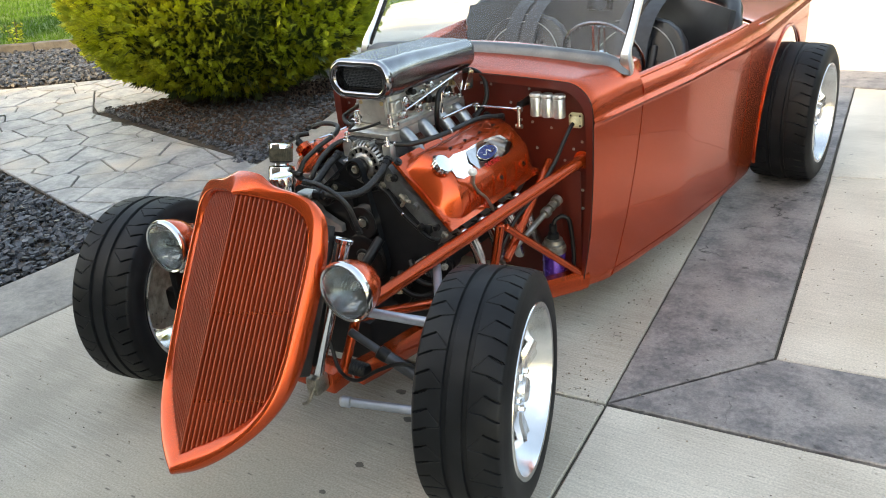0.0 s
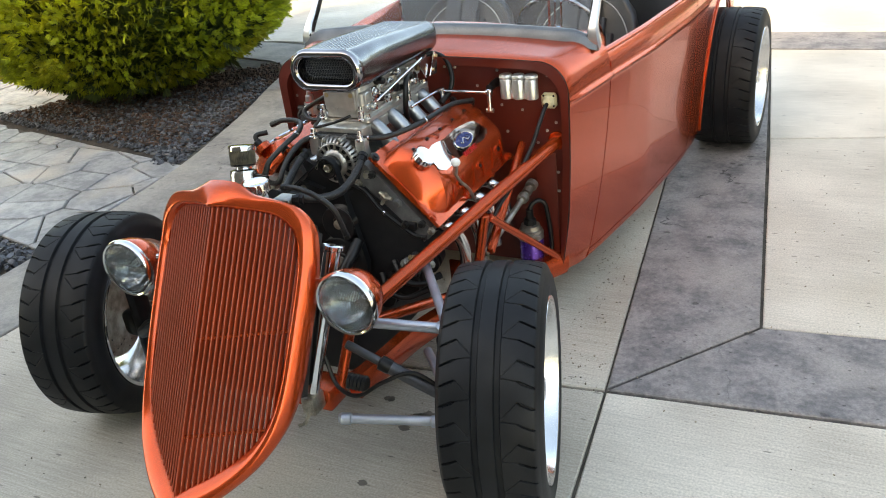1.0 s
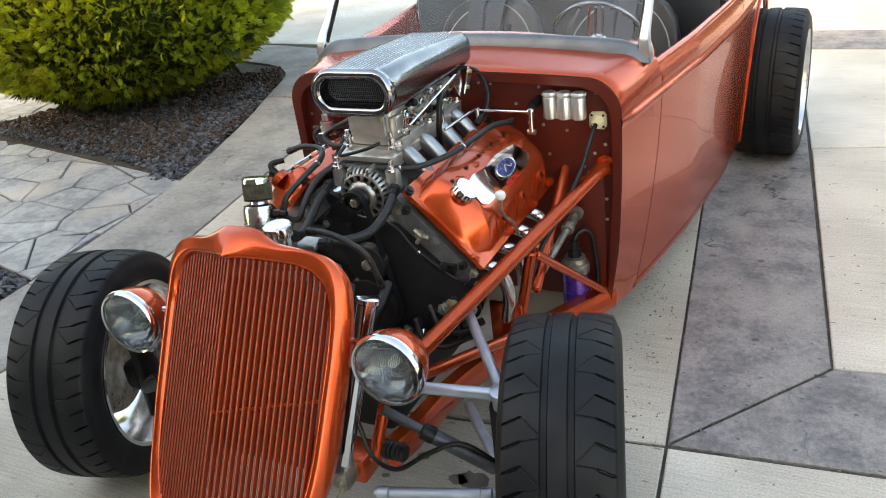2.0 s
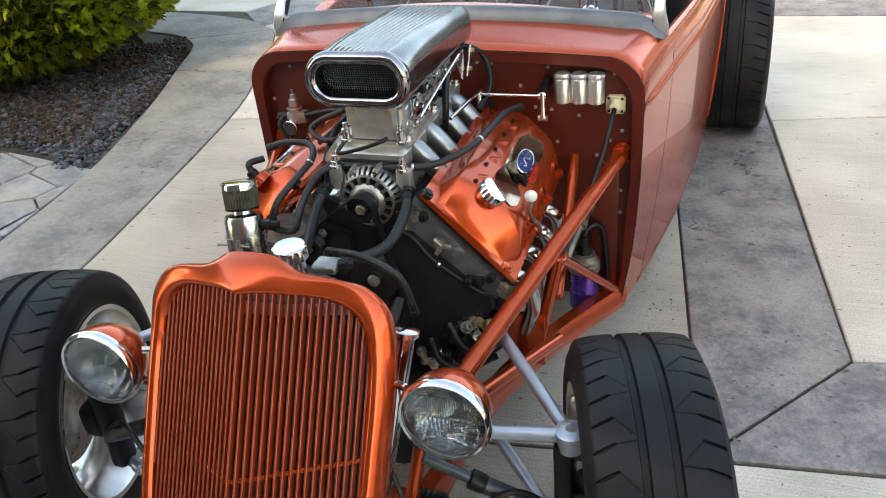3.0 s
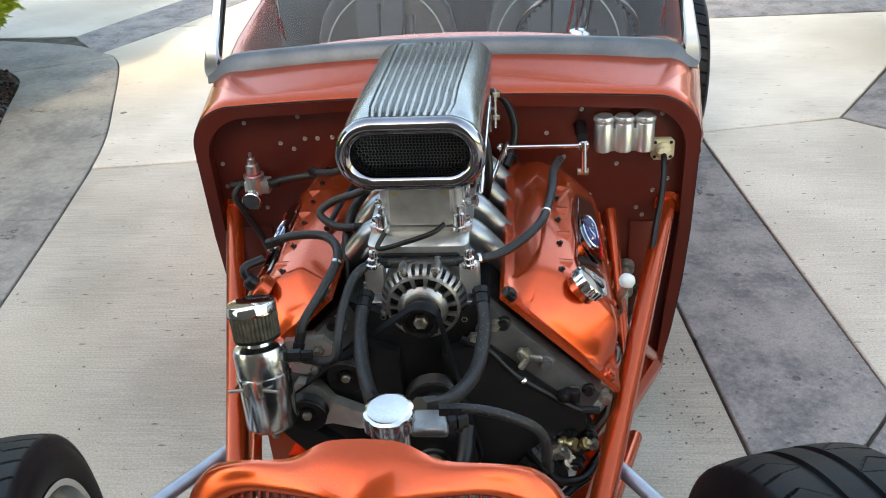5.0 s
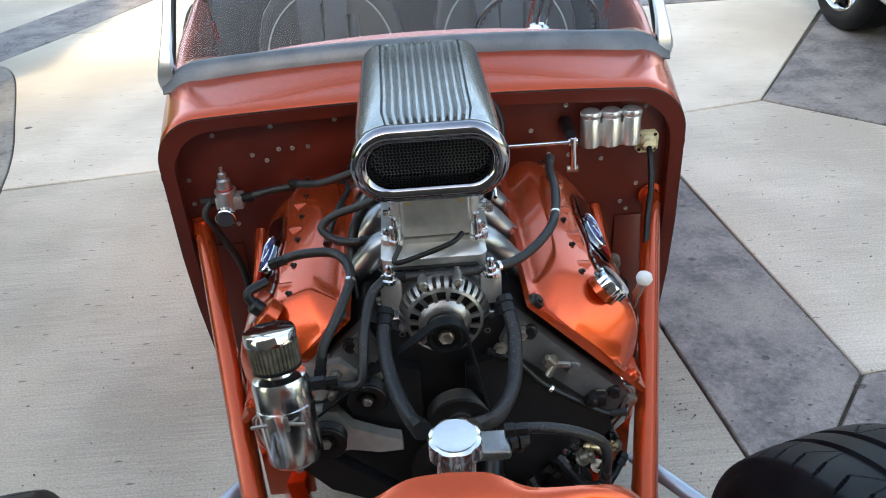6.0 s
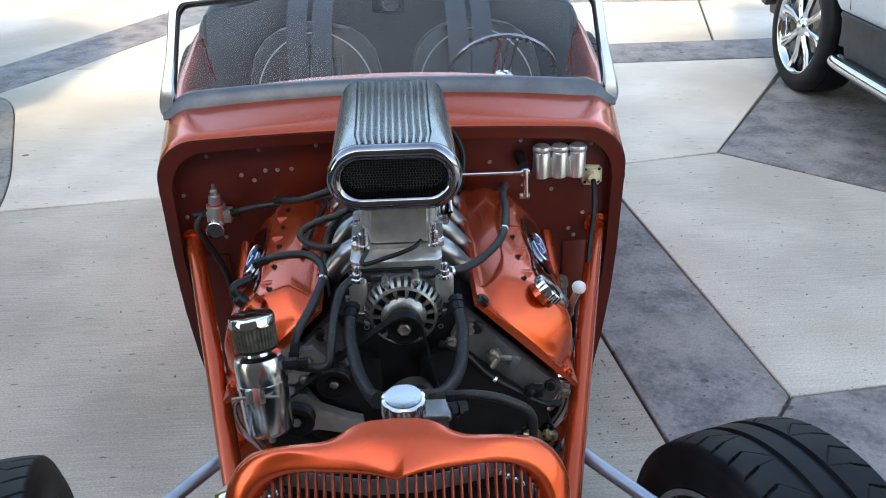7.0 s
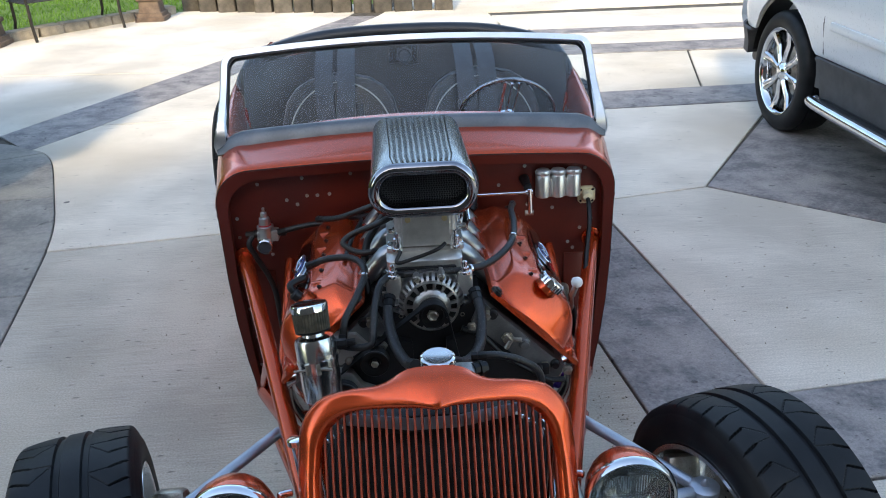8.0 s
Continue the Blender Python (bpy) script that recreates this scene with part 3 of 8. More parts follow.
for side in (1, -1):
    bm = bm_new()
    side_panel(bm, side, lambda z: 0.955, lambda z: door_front(z) - 0.003, lambda y: lerp(0.188, 0.145, min(1.0, (y - 0.955) / 0.2)), lambda y: 0.85, 8)
    solid(bm, 0.014)
    part("cowl_side", bm, PAINT, car, "glossy candy orange panel", 30)
    bm = bm_new()
    side_panel(bm, side, lambda z: door_front(z) + 0.003, lambda z: 2.25, lambda y: 0.19, bow, 22)
    solid(bm, 0.018)
    door = part("door", bm, PAINT, car, "closed candy orange door", 30)
    bm = bm_new()
    side_panel(bm, side, lambda z: door_front(0.16) + 0.003, lambda z: 2.25, lambda y: 0.145, lambda y: 0.186, 16, 5)
    solid(bm, 0.014)
    part("sill", bm, PAINT, car, "", 30)
    bm = bm_new()
    side_panel(bm, side, lambda z: 2.256, lambda z: 3.42, arch_low, bow, 60)
    solid(bm, 0.016)
    quarter = part("rear_quarter", bm, PAINT, car, "candy orange rear quarter with wheel arch", 30)
    bm = bm_new()
    lip = [(side * (skin_x(2.91 + 0.42 * math.cos(a), 0.36 + 0.42 * math.sin(a)) + 0.001), 2.91 + 0.42 * math.cos(a), 0.36 + 0.42 * math.sin(a))
           for a in [radians(205 - 4 * i) for i in range(58)] if 0.36 + 0.42 * math.sin(a) > 0.15]
    add_sweep(bm, lip, 0.009, 8, smooth=False)
    part("wheel_arch_lip", bm, PAINT, quarter)
    # rounded top edge of the door and the inner trim
    bm = bm_new()
    pts = [(side * (skin_x(y, 0.9) - 0.014), y, bow(y) - 0.004) for y in [1.28 + 0.04 * i for i in range(25)]]
    add_sweep(bm, pts, 0.014, 10, smooth=False)
    part("door_rail", bm, PAINT, door)
    bm = bm_new()
    grid = [[(side * (skin_x(y, 0.86) - 0.05), y, z) for y in (1.3, 1.6, 1.9, 2.24)] for z in (0.3, 0.55, 0.70)]
    add_rings(bm, grid, close=False)
    solid(bm, 0.02)
    part("door_card", bm, LEATHER, door, "black leather door lining")
    bm = bm_new()
    grid = [[(side * (skin_x(y, 0.86) - d), y, z) for y in (1.29, 1.6, 1.9, 2.06, 2.12)] for z, d in ((0.72, 0.062), (0.82, 0.064), (0.885, 0.058), (0.906, 0.048), (0.914, 0.034), (0.908, 0.018))]
    add_rings(bm, grid, close=False)
    solid(bm, 0.01)
    part("door_top", bm, PAINT, door)
    rod_part_door = [(side * (skin_x(2.12, 0.86) - d), 2.10, z) for z, d in ((0.84, 0.066), (0.70, 0.08), (0.55, 0.10), (0.36, 0.12))]
    bm = bm_new()
    add_sweep(bm, rod_part_door, 0.006, 8, smooth=False)
    part("door_edge", bm, PAINT, door)


def cowl_ring(y, x_in=0.0, low=0.85):
    """The cowl's arch across, from side to side."""
    w = skin_x(y, 0.85) - x_in
    zt = table([(0.95, 0.958), (1.2, 0.972), (1.3, 0.972)], y) - x_in
    crown = table([(0.95, 0.012), (1.2, 0.040), (1.3, 0.045)], y)
    r = 0.105
    half = [(w, low)]
    for i in range(13):
        a = radians(90 * i / 12)
        half.append((w - r + r * math.cos(a), zt - r + r * math.sin(a)))
    for i in range(1, 9):
        u = (w - r) * (1 - i / 8)
        half.append((u, zt + crown * (1 - (u / (w - r)) ** 2)))
    return half + [(-x, z) for x, z in half[-2::-1]]


bm = bm_new()
stations = [0.955, 0.962, 0.975, 1.0, 1.05, 1.1, 1.15, 1.2, 1.235, 1.265]
grid = []
for y in stations:
    drop = 0.012 * max(0, (0.975 - y) / 0.02) ** 2
    grid.append([(x * (1 - drop * 0.6), y, z - drop * (1 if z > 0.9 else 0)) for x, z in cowl_ring(y)])
grid.append([(x * 0.985, 1.272, z - 0.012) for x, z in cowl_ring(1.265)])
add_rings(bm, grid, close=False)
solid(bm, 0.012)
cowl = part("cowl", bm, PAINT, car, "candy orange cowl top ahead of the windscreen", 30)

# firewall panel with its bolts and rolled lip, shade painted into its colour
bm = bm_new()
ring = [(x, z) for x, z in cowl_ring(0.985, 0.022, 0.80)]
outline = [(-0.52, 0.20)] + [(-x, z) for x, z in ring] + [(0.52, 0.20)]
rows = add_rings(bm, [[(x, 0.985, z) for x, z in outline], [(x, 0.997, z) for x, z in outline]])
firewall = part("firewall", bm, FIREWALL, car, "firewall panel studded with bolts, its orange darkened for shade")
outer = cowl_ring(0.962, 0.003, 0.20)
outer = [(min(outer[0][0], skin_x(0.962, zz) - 0.002), zz) for zz in (0.20, 0.34, 0.48, 0.62)] + outer[1:-1] + [(-min(outer[0][0], skin_x(0.962, zz) - 0.002), zz) for zz in (0.62, 0.48, 0.34, 0.20)]
inner = cowl_ring(0.962, 0.028, 0.20)
inner = [(math.copysign(table([(0.2, skin_x(0.962, 0.2) - 0.007), (0.62, abs(inner[0][0]))], z), x), z) if z < 0.62 else (x, z) for x, z in
         [(inner[0][0], zz) for zz in (0.20, 0.34, 0.48, 0.62)] + inner[1:-1] + [(inner[-1][0], zz) for zz in (0.62, 0.48, 0.34, 0.20)]]
bm = bm_new()
grid = [[(x, y, z) for x, z in ring] for ring, y in ((outer, 0.9515), (inner, 0.9560), (inner, 0.984))]
add_rings(bm, grid, close=False)
solid(bm, 0.004)
part("firewall_flange", bm, FIREWALL, firewall, "inward-turned flange round the firewall, its orange darkened for shade", 30)
bm = bm_new()
add_sweep(bm, [(x, 0.9515, z) for x, z in outer], 0.0022, 8, smooth=False)
part("firewall_gasket", bm, BLACK, firewall, "black rubber seal")
SHIFT[0] = 0.0
bolt = None
BOLTS = [(-0.439, 0.903), (-0.31, 0.915), (-0.17, 0.921), (0.14, 0.924), (0.18, 0.922), (0.337, 0.915), (0.515, 0.90), (-0.52, 0.80), (-0.525, 0.74), (0.555, 0.80), (0.556, 0.74),
         (0.557, 0.69), (-0.36, 0.85), (-0.33, 0.835), (-0.30, 0.86), (-0.27, 0.86), (-0.235, 0.862), (0.26, 0.86), (0.42, 0.78), (0.505, 0.71), (0.47, 0.665), (0.485, 0.645),
         (0.53, 0.56), (0.553, 0.56), (0.53, 0.49), (0.553, 0.49), (0.47, 0.42), (0.515, 0.42), (0.36, 0.70), (0.40, 0.58), (-0.50, 0.60), (-0.51, 0.50), (-0.50, 0.40), (-0.5, 0.30),
         (-0.42, 0.68), (0.30, 0.80), (0.345, 0.795)]
for x, z in BOLTS:
    x = max(-0.510, min(0.538, x))
    if bolt is None:
        bm = bm_new()
        add_lathe(bm, (0, 0, 0), (0, -1, 0), [(0, 0.0054), (0.0020, 0.0051), (0.0027, 0.0040), (0.0020, 0.0026), (0.0006, 0.0022), (0.0006, 0.0003)], 12)
        bolt = part("bolt", bm, ALTCAST, firewall)
        bolt.location = (x, 0.985, z)
    else:
        copy_thing(bolt, Matrix.Translation((x, 0.985, z)))
SHIFT[0] = 0.020
for s in (1, -1):
    bm = bm_new()
    add_box(bm, (s * 0.475, 0.981, 0.43), (0.075, 0.006, 0.40), 0.002)
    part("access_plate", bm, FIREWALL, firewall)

# windscreen
TOPZ, TOPY, BASEY = 1.193, 1.375, 1.205


def screen(u, v):
    """A point of the windscreen: u across from -1 to 1, v up from 0 to 1."""
    w = lerp(0.582, 0.572, v)
    zb = 0.982 + 0.036 * (1 - u * u)
    zt = TOPZ + 0.034 * (1 - u * u)
    yb, yt = BASEY - 0.035 * (1 - u * u), TOPY - 0.02 * (1 - u * u)
    return Vector((u * w, lerp(yb, yt, v), lerp(zb, zt, v)))


bm = bm_new()
add_rings(bm, [[screen(lerp(-0.97, 0.97, i / 24), v) for i in range(25)] for v in (0.02, 0.5, 0.985)], close=False)
solid(bm, 0.005)
glass = part("windscreen_glass", bm, GLASS, car, "clear flat windscreen glass reflecting the sky")
glass.visible_shadow = False


def add_strip(bm, pts, w, d, normal):
    """A flat bar of width w and depth d (numbers, or one for each point) along a path."""
    rings = []
    for i, p in enumerate(pts):
        p = Vector(p)
        t = (Vector(pts[min(i + 1, len(pts) - 1)]) - Vector(pts[max(i - 1, 0)])).normalized()
        nrm = (Vector(normal) - t * t.dot(Vector(normal))).normalized()
        s = t.cross(nrm)
        wi = w[i] if isinstance(w, list) else w
        di = d[i] if isinstance(d, list) else d
        rings.append([p + s * a * wi / 2 + nrm * b * di / 2 for a, b in ((-0.7, -1), (0.7, -1), (1, -0.5), (1, 0.5), (0.7, 1), (-0.7, 1), (-1, 0.5), (-1, -0.5))])
    add_rings(bm, rings)


FACE = (0, -0.8, 0.6)


def frame_path(grow):
    """Up one side, round the corner, across and down again."""
    ru, rv = 0.045, 0.13
    half = [(1.0, v) for v in (-0.06, 0.2, 0.45, 0.7)]
    half += [(1 - ru + ru * math.cos(a), 1 - rv + rv * math.sin(a)) for a in [radians(10 * i) for i in range(10)]]
    half += [(u, 1.0) for u in (0.8, 0.6, 0.4, 0.2)]
    uv = half + [(0, 1.0)] + [(-u, v) for u, v in half[::-1]]
    return [screen(u * (1 + grow / 0.58), v + (grow / 0.27 if v > 0.3 else grow / 0.27 * v / 0.3)) for u, v in uv]


def post_foot(sg):
    return [Vector((sg * x, BASEY + y, z)) for x, y, z in ((0.590, 0.016, 0.930), (0.590, 0.010, 0.942), (0.588, 0.004, 0.957), (0.587, 0.001, 0.975), (0.585, 0.003, 0.997), (0.584, 0.018, 1.02))]


bm = bm_new()
body = [p for p in frame_path(0.002) if p.z > 1.035]
flare = [0.030, 0.042, 0.047, 0.043, 0.036, 0.029]
thick = [0.030, 0.040, 0.044, 0.040, 0.032, 0.027]
add_strip(bm, post_foot(1) + body + post_foot(-1)[::-1], flare + [0.026] * len(body) + flare[::-1], thick + [0.024] * len(body) + thick[::-1], FACE)
wframe = part("windscreen_frame", bm, TRIMGREY, car, "polished aluminium windscreen surround with rounded corners and flared feet", 28)
bm = bm_new()
add_strip(bm, frame_path(-0.0125), 0.005, 0.020, FACE)
part("glass_gasket", bm, BLACK, wframe, "thin black glass gasket")
bm = bm_new()
rings = []
for i in range(57):
    u = lerp(-1.0, 1.0, i / 56)
    e = max(0.0, (abs(u) - 0.86) / 0.14)
    p = screen(u, 0.0)
    c = Vector((p.x * (1 + 0.035 * e ** 2), p.y - 0.014 + 0.010 * e, p.z - 0.014 - 0.024 * e ** 2.2))
    k = 1 - 0.45 * e ** 2
    rings.append([c + Vector((0, dy * k, dz * k)) for dy, dz in ((0.026, 0.020), (0.012, 0.029), (-0.002, 0.028), (-0.012, 0.020), (-0.022, 0.004), (-0.031, -0.013), (-0.034, -0.021), (-0.028, -0.027), (0.0, -0.026), (0.026, -0.02))])
add_rings(bm, rings)
part("windscreen_seal", bm, GASKET, car, "wide satin grey seal under the windscreen", 60)

# interior
bm = bm_new()
add_box(bm, (0, 1.30, 0.90), (1.18, 0.16, 0.13), 0.04)
part("dashboard", bm, PAINT, car, "orange painted dashboard")
bm = bm_new()
add_box(bm, (0, 1.72, 0.25), (1.06, 1.0, 0.05), 0.01)
add_box(bm, (0, 1.7, 0.36), (0.16, 1.0, 0.2), 0.03)
part("interior_floor", bm, LEATHER, car, "black carpeted floor and tunnel")
bm = bm_new()
rings = []
for z, y in ((0.3, 2.20), (0.7, 2.27), (0.95, 2.33), (1.02, 2.36)):
    rings.append([((i - 8) / 8 * 0.68, y - 0.18 * abs((i - 8) / 8) ** 3, z - 0.04 * abs((i - 8) / 8) ** 2) for i in range(17)])
add_rings(bm, rings, close=False)
solid(bm, 0.03)
part("rear_bulkhead", bm, LEATHER, car, "black leather panel behind the seats")
bm = bm_new()
add_sweep(bm, [(-0.675, 2.17, 0.885), (-0.66, 2.22, 0.945), (-0.60, 2.33, 1.0), (-0.35, 2.40, 1.05), (0, 2.42, 1.062), (0.35, 2.40, 1.05), (0.60, 2.33, 1.0), (0.66, 2.22, 0.945),
               (0.675, 2.17, 0.885)], 0.036, 12)
part("cockpit_roll", bm, LEATHER, car, "black padded roll round the cockpit rear")
bm = bm_new()
grid = []
for k in range(15):
    y = lerp(2.36, 3.45, k / 14)
    w, zt = skin_x(y, 0.86) - 0.004, bow(y) - 0.02
    cr = table([(2.36, 0.11), (2.8, 0.09), (3.45, 0.0)], y)
    grid.append([((i - 12) / 12 * w, y, zt + cr * (1 - abs((i - 12) / 12) ** 2.5)) for i in range(25)])
add_rings(bm, grid, close=False)
solid(bm, 0.012)
part("rear_deck", bm, PAINT, car, "curved candy orange rear deck", 30)


SEAT = [(0.40, 0.21, 1.93, 0.10), (0.55, 0.23, 1.98, 0.11), (0.70, 0.238, 2.03, 0.12), (0.80, 0.234, 2.06, 0.115), (0.87, 0.215, 2.085, 0.10), (0.915, 0.18, 2.10, 0.085), (0.945, 0.13, 2.115, 0.065), (0.960, 0.05, 2.125, 0.04)]


def seat_front(u, z):
    """How far forward the seat back's face lies."""
    w, y, d = [table([(r[0], r[k]) for r in SEAT], z) for k in (1, 2, 3)]
    k = min(0.97, abs(u) / w)
    return y - d / 2 * (1 - k ** 4) ** 0.25 - 0.045 * k ** 3


def seat(cx):
    bm = bm_new()
    rings = []
    for z, w, y, d in SEAT:
        ring = []
        for i in range(40):
            c, q = math.cos(math.pi * i / 20), math.sin(math.pi * i / 20)
            u, v = w * math.copysign(abs(c) ** 0.5, c), d / 2 * math.copysign(abs(q) ** 0.5, q)
            ring.append((cx + u, y + v - 0.045 * (abs(u) / w) ** 3, z))
        rings.append(ring)
    add_rings(bm, rings)
    back = part("seat", bm, LEATHER, car, "black leather bucket seat with pale piping")
    for k in range(-3, 4):
        bm = bm_new()
        top = 0.90 - 0.012 * k * k
        add_sweep(bm, [(cx + k * 0.038, seat_front(k * 0.038, z) - 0.002, z) for z in (0.44, 0.55, 0.68, lerp(0.68, top, 0.6), top)], 0.019, 10, 5)
        part("padding_rib", bm, LEATHER, back)
    bm = bm_new()
    arc = []
    for i in range(25):
        a = radians(180 - 7.5 * i)
        u, z = 0.205 * math.cos(a), 0.74 + 0.195 * math.sin(a)
        arc.append((cx + u, seat_front(u, z) - 0.006, z))
    add_sweep(bm, [(cx - 0.205, seat_front(0.205, 0.5) - 0.006, 0.5)] + arc + [(cx + 0.205, seat_front(0.205, 0.5) - 0.006, 0.5)], 0.0030, 6, 3)
    part("piping", bm, PIPING, back, "pale grey seam piping")
    bm = bm_new()
    add_box(bm, (cx, 1.74, 0.40), (0.40, 0.42, 0.12), 0.045, seg=3)
    part("cushion", bm, LEATHER, back)
    for dx, tw in ((-0.062, 0.02), (0.028, -0.02)):
        bm = bm_new()
        pts = curve_points([(cx + dx, 2.33, 1.04), (cx + dx, 2.2, 1.02), (cx + dx, 2.07, 0.965), (cx + dx + tw * 0.2, 1.975, 0.85), (cx + dx + tw, 1.90, 0.6), (cx + dx + tw, 1.84, 0.45)], 6)
        add_strip(bm, pts, 0.072, 0.004, (0, -1, 0.5))
        part("shoulder_belt", bm, BELT, back, "dark grey shoulder belt webbing")


seat(-0.27)
seat(0.30)
bm = bm_new()
add_box(bm, (-0.005, 2.30, 0.99), (0.125, 0.03, 0.075), 0.006, Matrix.Rotation(radians(-15), 3, "X"))
spk = part("speaker_box", bm, BLACK, car, "black speaker panel")
bm = bm_new()
add_lathe(bm, (0, 2.283, 0.985), (0, -1, 0.25), [(0, 0.034), (0.008, 0.034), (0.01, 0.028), (0.004, 0.022), (0.008, 0.01), (0.01, 0.001)], 24)
part("speaker_cone", bm, BELT, spk)

SW = Vector((0.34, 1.56, 0.900))
SWN = Vector((0, 0.90, 0.44)).normalized()
x, y, d = frame_of(SWN)
bm = bm_new()
rim = [SW + (x * math.cos(a) + y * math.sin(a)) * 0.168 for a in [2 * math.pi * i / 48 for i in range(49)]]
add_sweep(bm, rim, 0.0068, 10, smooth=False)
wheel = part("steering_wheel", bm, DARKCHROME, car, "bright-rimmed steering wheel with dark finger grips and three spokes")
bm = bm_new()
for i in range(44):
    a = 2 * math.pi * i / 44
    p = SW + (x * math.cos(a) + y * math.sin(a)) * 0.157
    add_lathe(bm, p - (x * math.cos(a) + y * math.sin(a)) * 0.003, x * math.cos(a) + y * math.sin(a), [(0, 0.004), (0.006, 0.006), (0.010, 0.005)], 6)
part("grip", bm, BLACK, wheel, "black finger grips")
for off, mt in ((-0.024, CHROME), (0, CHROME), (0.024, PAINT)):
    bm = bm_new()
    add_rod(bm, SW + x * (off + 0.012) - y * 0.02 - SWN * 0.02, SW + x * (off - 0.012) + y * 0.152, 0.0055, 8)
    part("spoke", bm, mt, wheel, "narrow bright spoke")
bm = bm_new()
add_lathe(bm, SW - SWN * 0.05, SWN, [(0, 0.03), (0.03, 0.045), (0.045, 0.04), (0.05, 0.01)], 24)
part("hub", bm, CHROME, wheel)
bm = bm_new()
add_rod(bm, SW - SWN * 0.04, SW - SWN * 0.34, 0.02)
part("column", bm, PAINT, wheel)

# grille shell
SHIFT[:] = [0.013, 0.945]
CREST = [(0, -0.110, 0.873), (0.05, -0.092, 0.871), (0.11, -0.070, 0.860), (0.17, -0.052, 0.846), (0.215, -0.048, 0.822), (0.243, -0.056, 0.785), (0.253, -0.074, 0.735),
         (0.256, -0.118, 0.655), (0.255, -0.160, 0.584), (0.254, -0.200, 0.516), (0.251, -0.240, 0.447), (0.242, -0.283, 0.383), (0.222, -0.330, 0.328), (0.183, -0.386, 0.278),
         (0.12, -0.446, 0.234), (0.06, -0.488, 0.205), (0, -0.520, 0.188)]
REAR = [(0, -0.040, 0.904), (0.05, -0.042, 0.900), (0.10, -0.044, 0.874), (0.17, -0.034, 0.859), (0.22, -0.018, 0.834), (0.255, -0.016, 0.793), (0.267, -0.026, 0.745),
        (0.270, -0.055, 0.66), (0.269, -0.095, 0.588), (0.268, -0.135, 0.52), (0.266, -0.175, 0.45), (0.257, -0.222, 0.38), (0.235, -0.275, 0.318), (0.192, -0.340, 0.262),
        (0.125, -0.412, 0.214), (0.062, -0.460, 0.185), (0, -0.485, 0.168)]
SHELL = Vector((0, -0.022, 0.015))          # the shell leans a little ahead of its radiator
crest, rear = [p + SHELL for p in curve_points(CREST, 4)], [p + SHELL for p in curve_points(REAR, 4)]


def grille_y(x, z):
    """The vee-shaped grille's surface."""
    return -0.128 + (z - 0.868) * 0.586 + abs(x) * 0.46


def inner_lip(p):
    x, z = max(0.0, p.x - 0.026 * min(1, p.x / 0.06)), p.z
    top = max(0.0, 1 - abs(p.x) / 0.24)
    z = z - 0.020 if p.z > 0.74 else z + 0.032 * max(0.0, min(1, (0.42 - p.z) / 0.2))
    return Vector((x, grille_y(x, z) + 0.002, z))


rows = []
for a, b in zip(crest, rear):
    i = inner_lip(a)
    out = Vector((a.x, 0, a.z)) - Vector((i.x, 0, i.z))
    out = out.normalized() if out.length > 1e-5 else Vector((0, 0, 1 if a.z > 0.5 else -1))
    sec = curve_points([i, i.lerp(a, 0.5) + Vector((0, -0.009, 0)), a + out * 0.001, a.lerp(b, 0.5) + out * 0.009, b], 4)
    rows.append([i + Vector((0, 0.03, 0)), *sec, b + Vector((0, 0.002, 0)) - out * 0.012])
full = rows + [[Vector((-p.x, p.y, p.z)) for p in r] for r in rows[-2:0:-1]]
bm = bm_new()
add_rings(bm, full + [full[0]], close=False)
bmesh.ops.remove_doubles(bm, verts=bm.verts[:], dist=0.0002)
shell = part("grille_shell", bm, PAINT, car, "candy orange shield-shaped grille surround with vertical bars", 50)
LIP = [inner_lip(p) for p in crest]


def grille_span(x):
    """Height of the opening's lower and upper edge at x."""
    zs = []
    for p, q in zip(LIP, LIP[1:]):
        if (p.x - x) * (q.x - x) <= 0 and abs(p.x - q.x) > 1e-7:
            zs.append(lerp(p.z, q.z, (x - p.x) / (q.x - p.x)))
    return (min(zs), max(zs)) if len(zs) > 1 else None


for k in range(-17, 18):
    xk = k * 0.0134
    span = grille_span(abs(xk)) if k else (LIP[-1].z, LIP[0].z)
    if not span:
        continue
    z0, z1 = span[0] - 0.006, span[1] + 0.006
    w = 0.0026
    bm = bm_new()
    rings = []
    for z in (z0, lerp(z0, z1, 0.5), z1):
        yy = grille_y(xk, z)
        rings.append([(xk + w * math.sin(a), yy + w * 1.3 * (1 - math.cos(a)), z) for a in [radians(18 * i) for i in range(-5, 6)]] + [(xk + w * 0.8, yy + 0.019, z), (xk - w * 0.8, yy + 0.019, z)])
    add_rings(bm, rings)
    part("grille_bar", bm, BARPAINT, shell, "", 30)
for z in (0.575, 0.36):
    bm = bm_new()
    w = 0.225 if z > 0.5 else 0.20
    add_strip(bm, [(u * w, grille_y(u * w, z) + 0.011, z) for u in (-1, -0.5, -0.02, 0.02, 0.5, 1)], 0.010, 0.008, (0, -0.86, 0.5))
    part("grille_crossbar", bm, PAINT, shell)

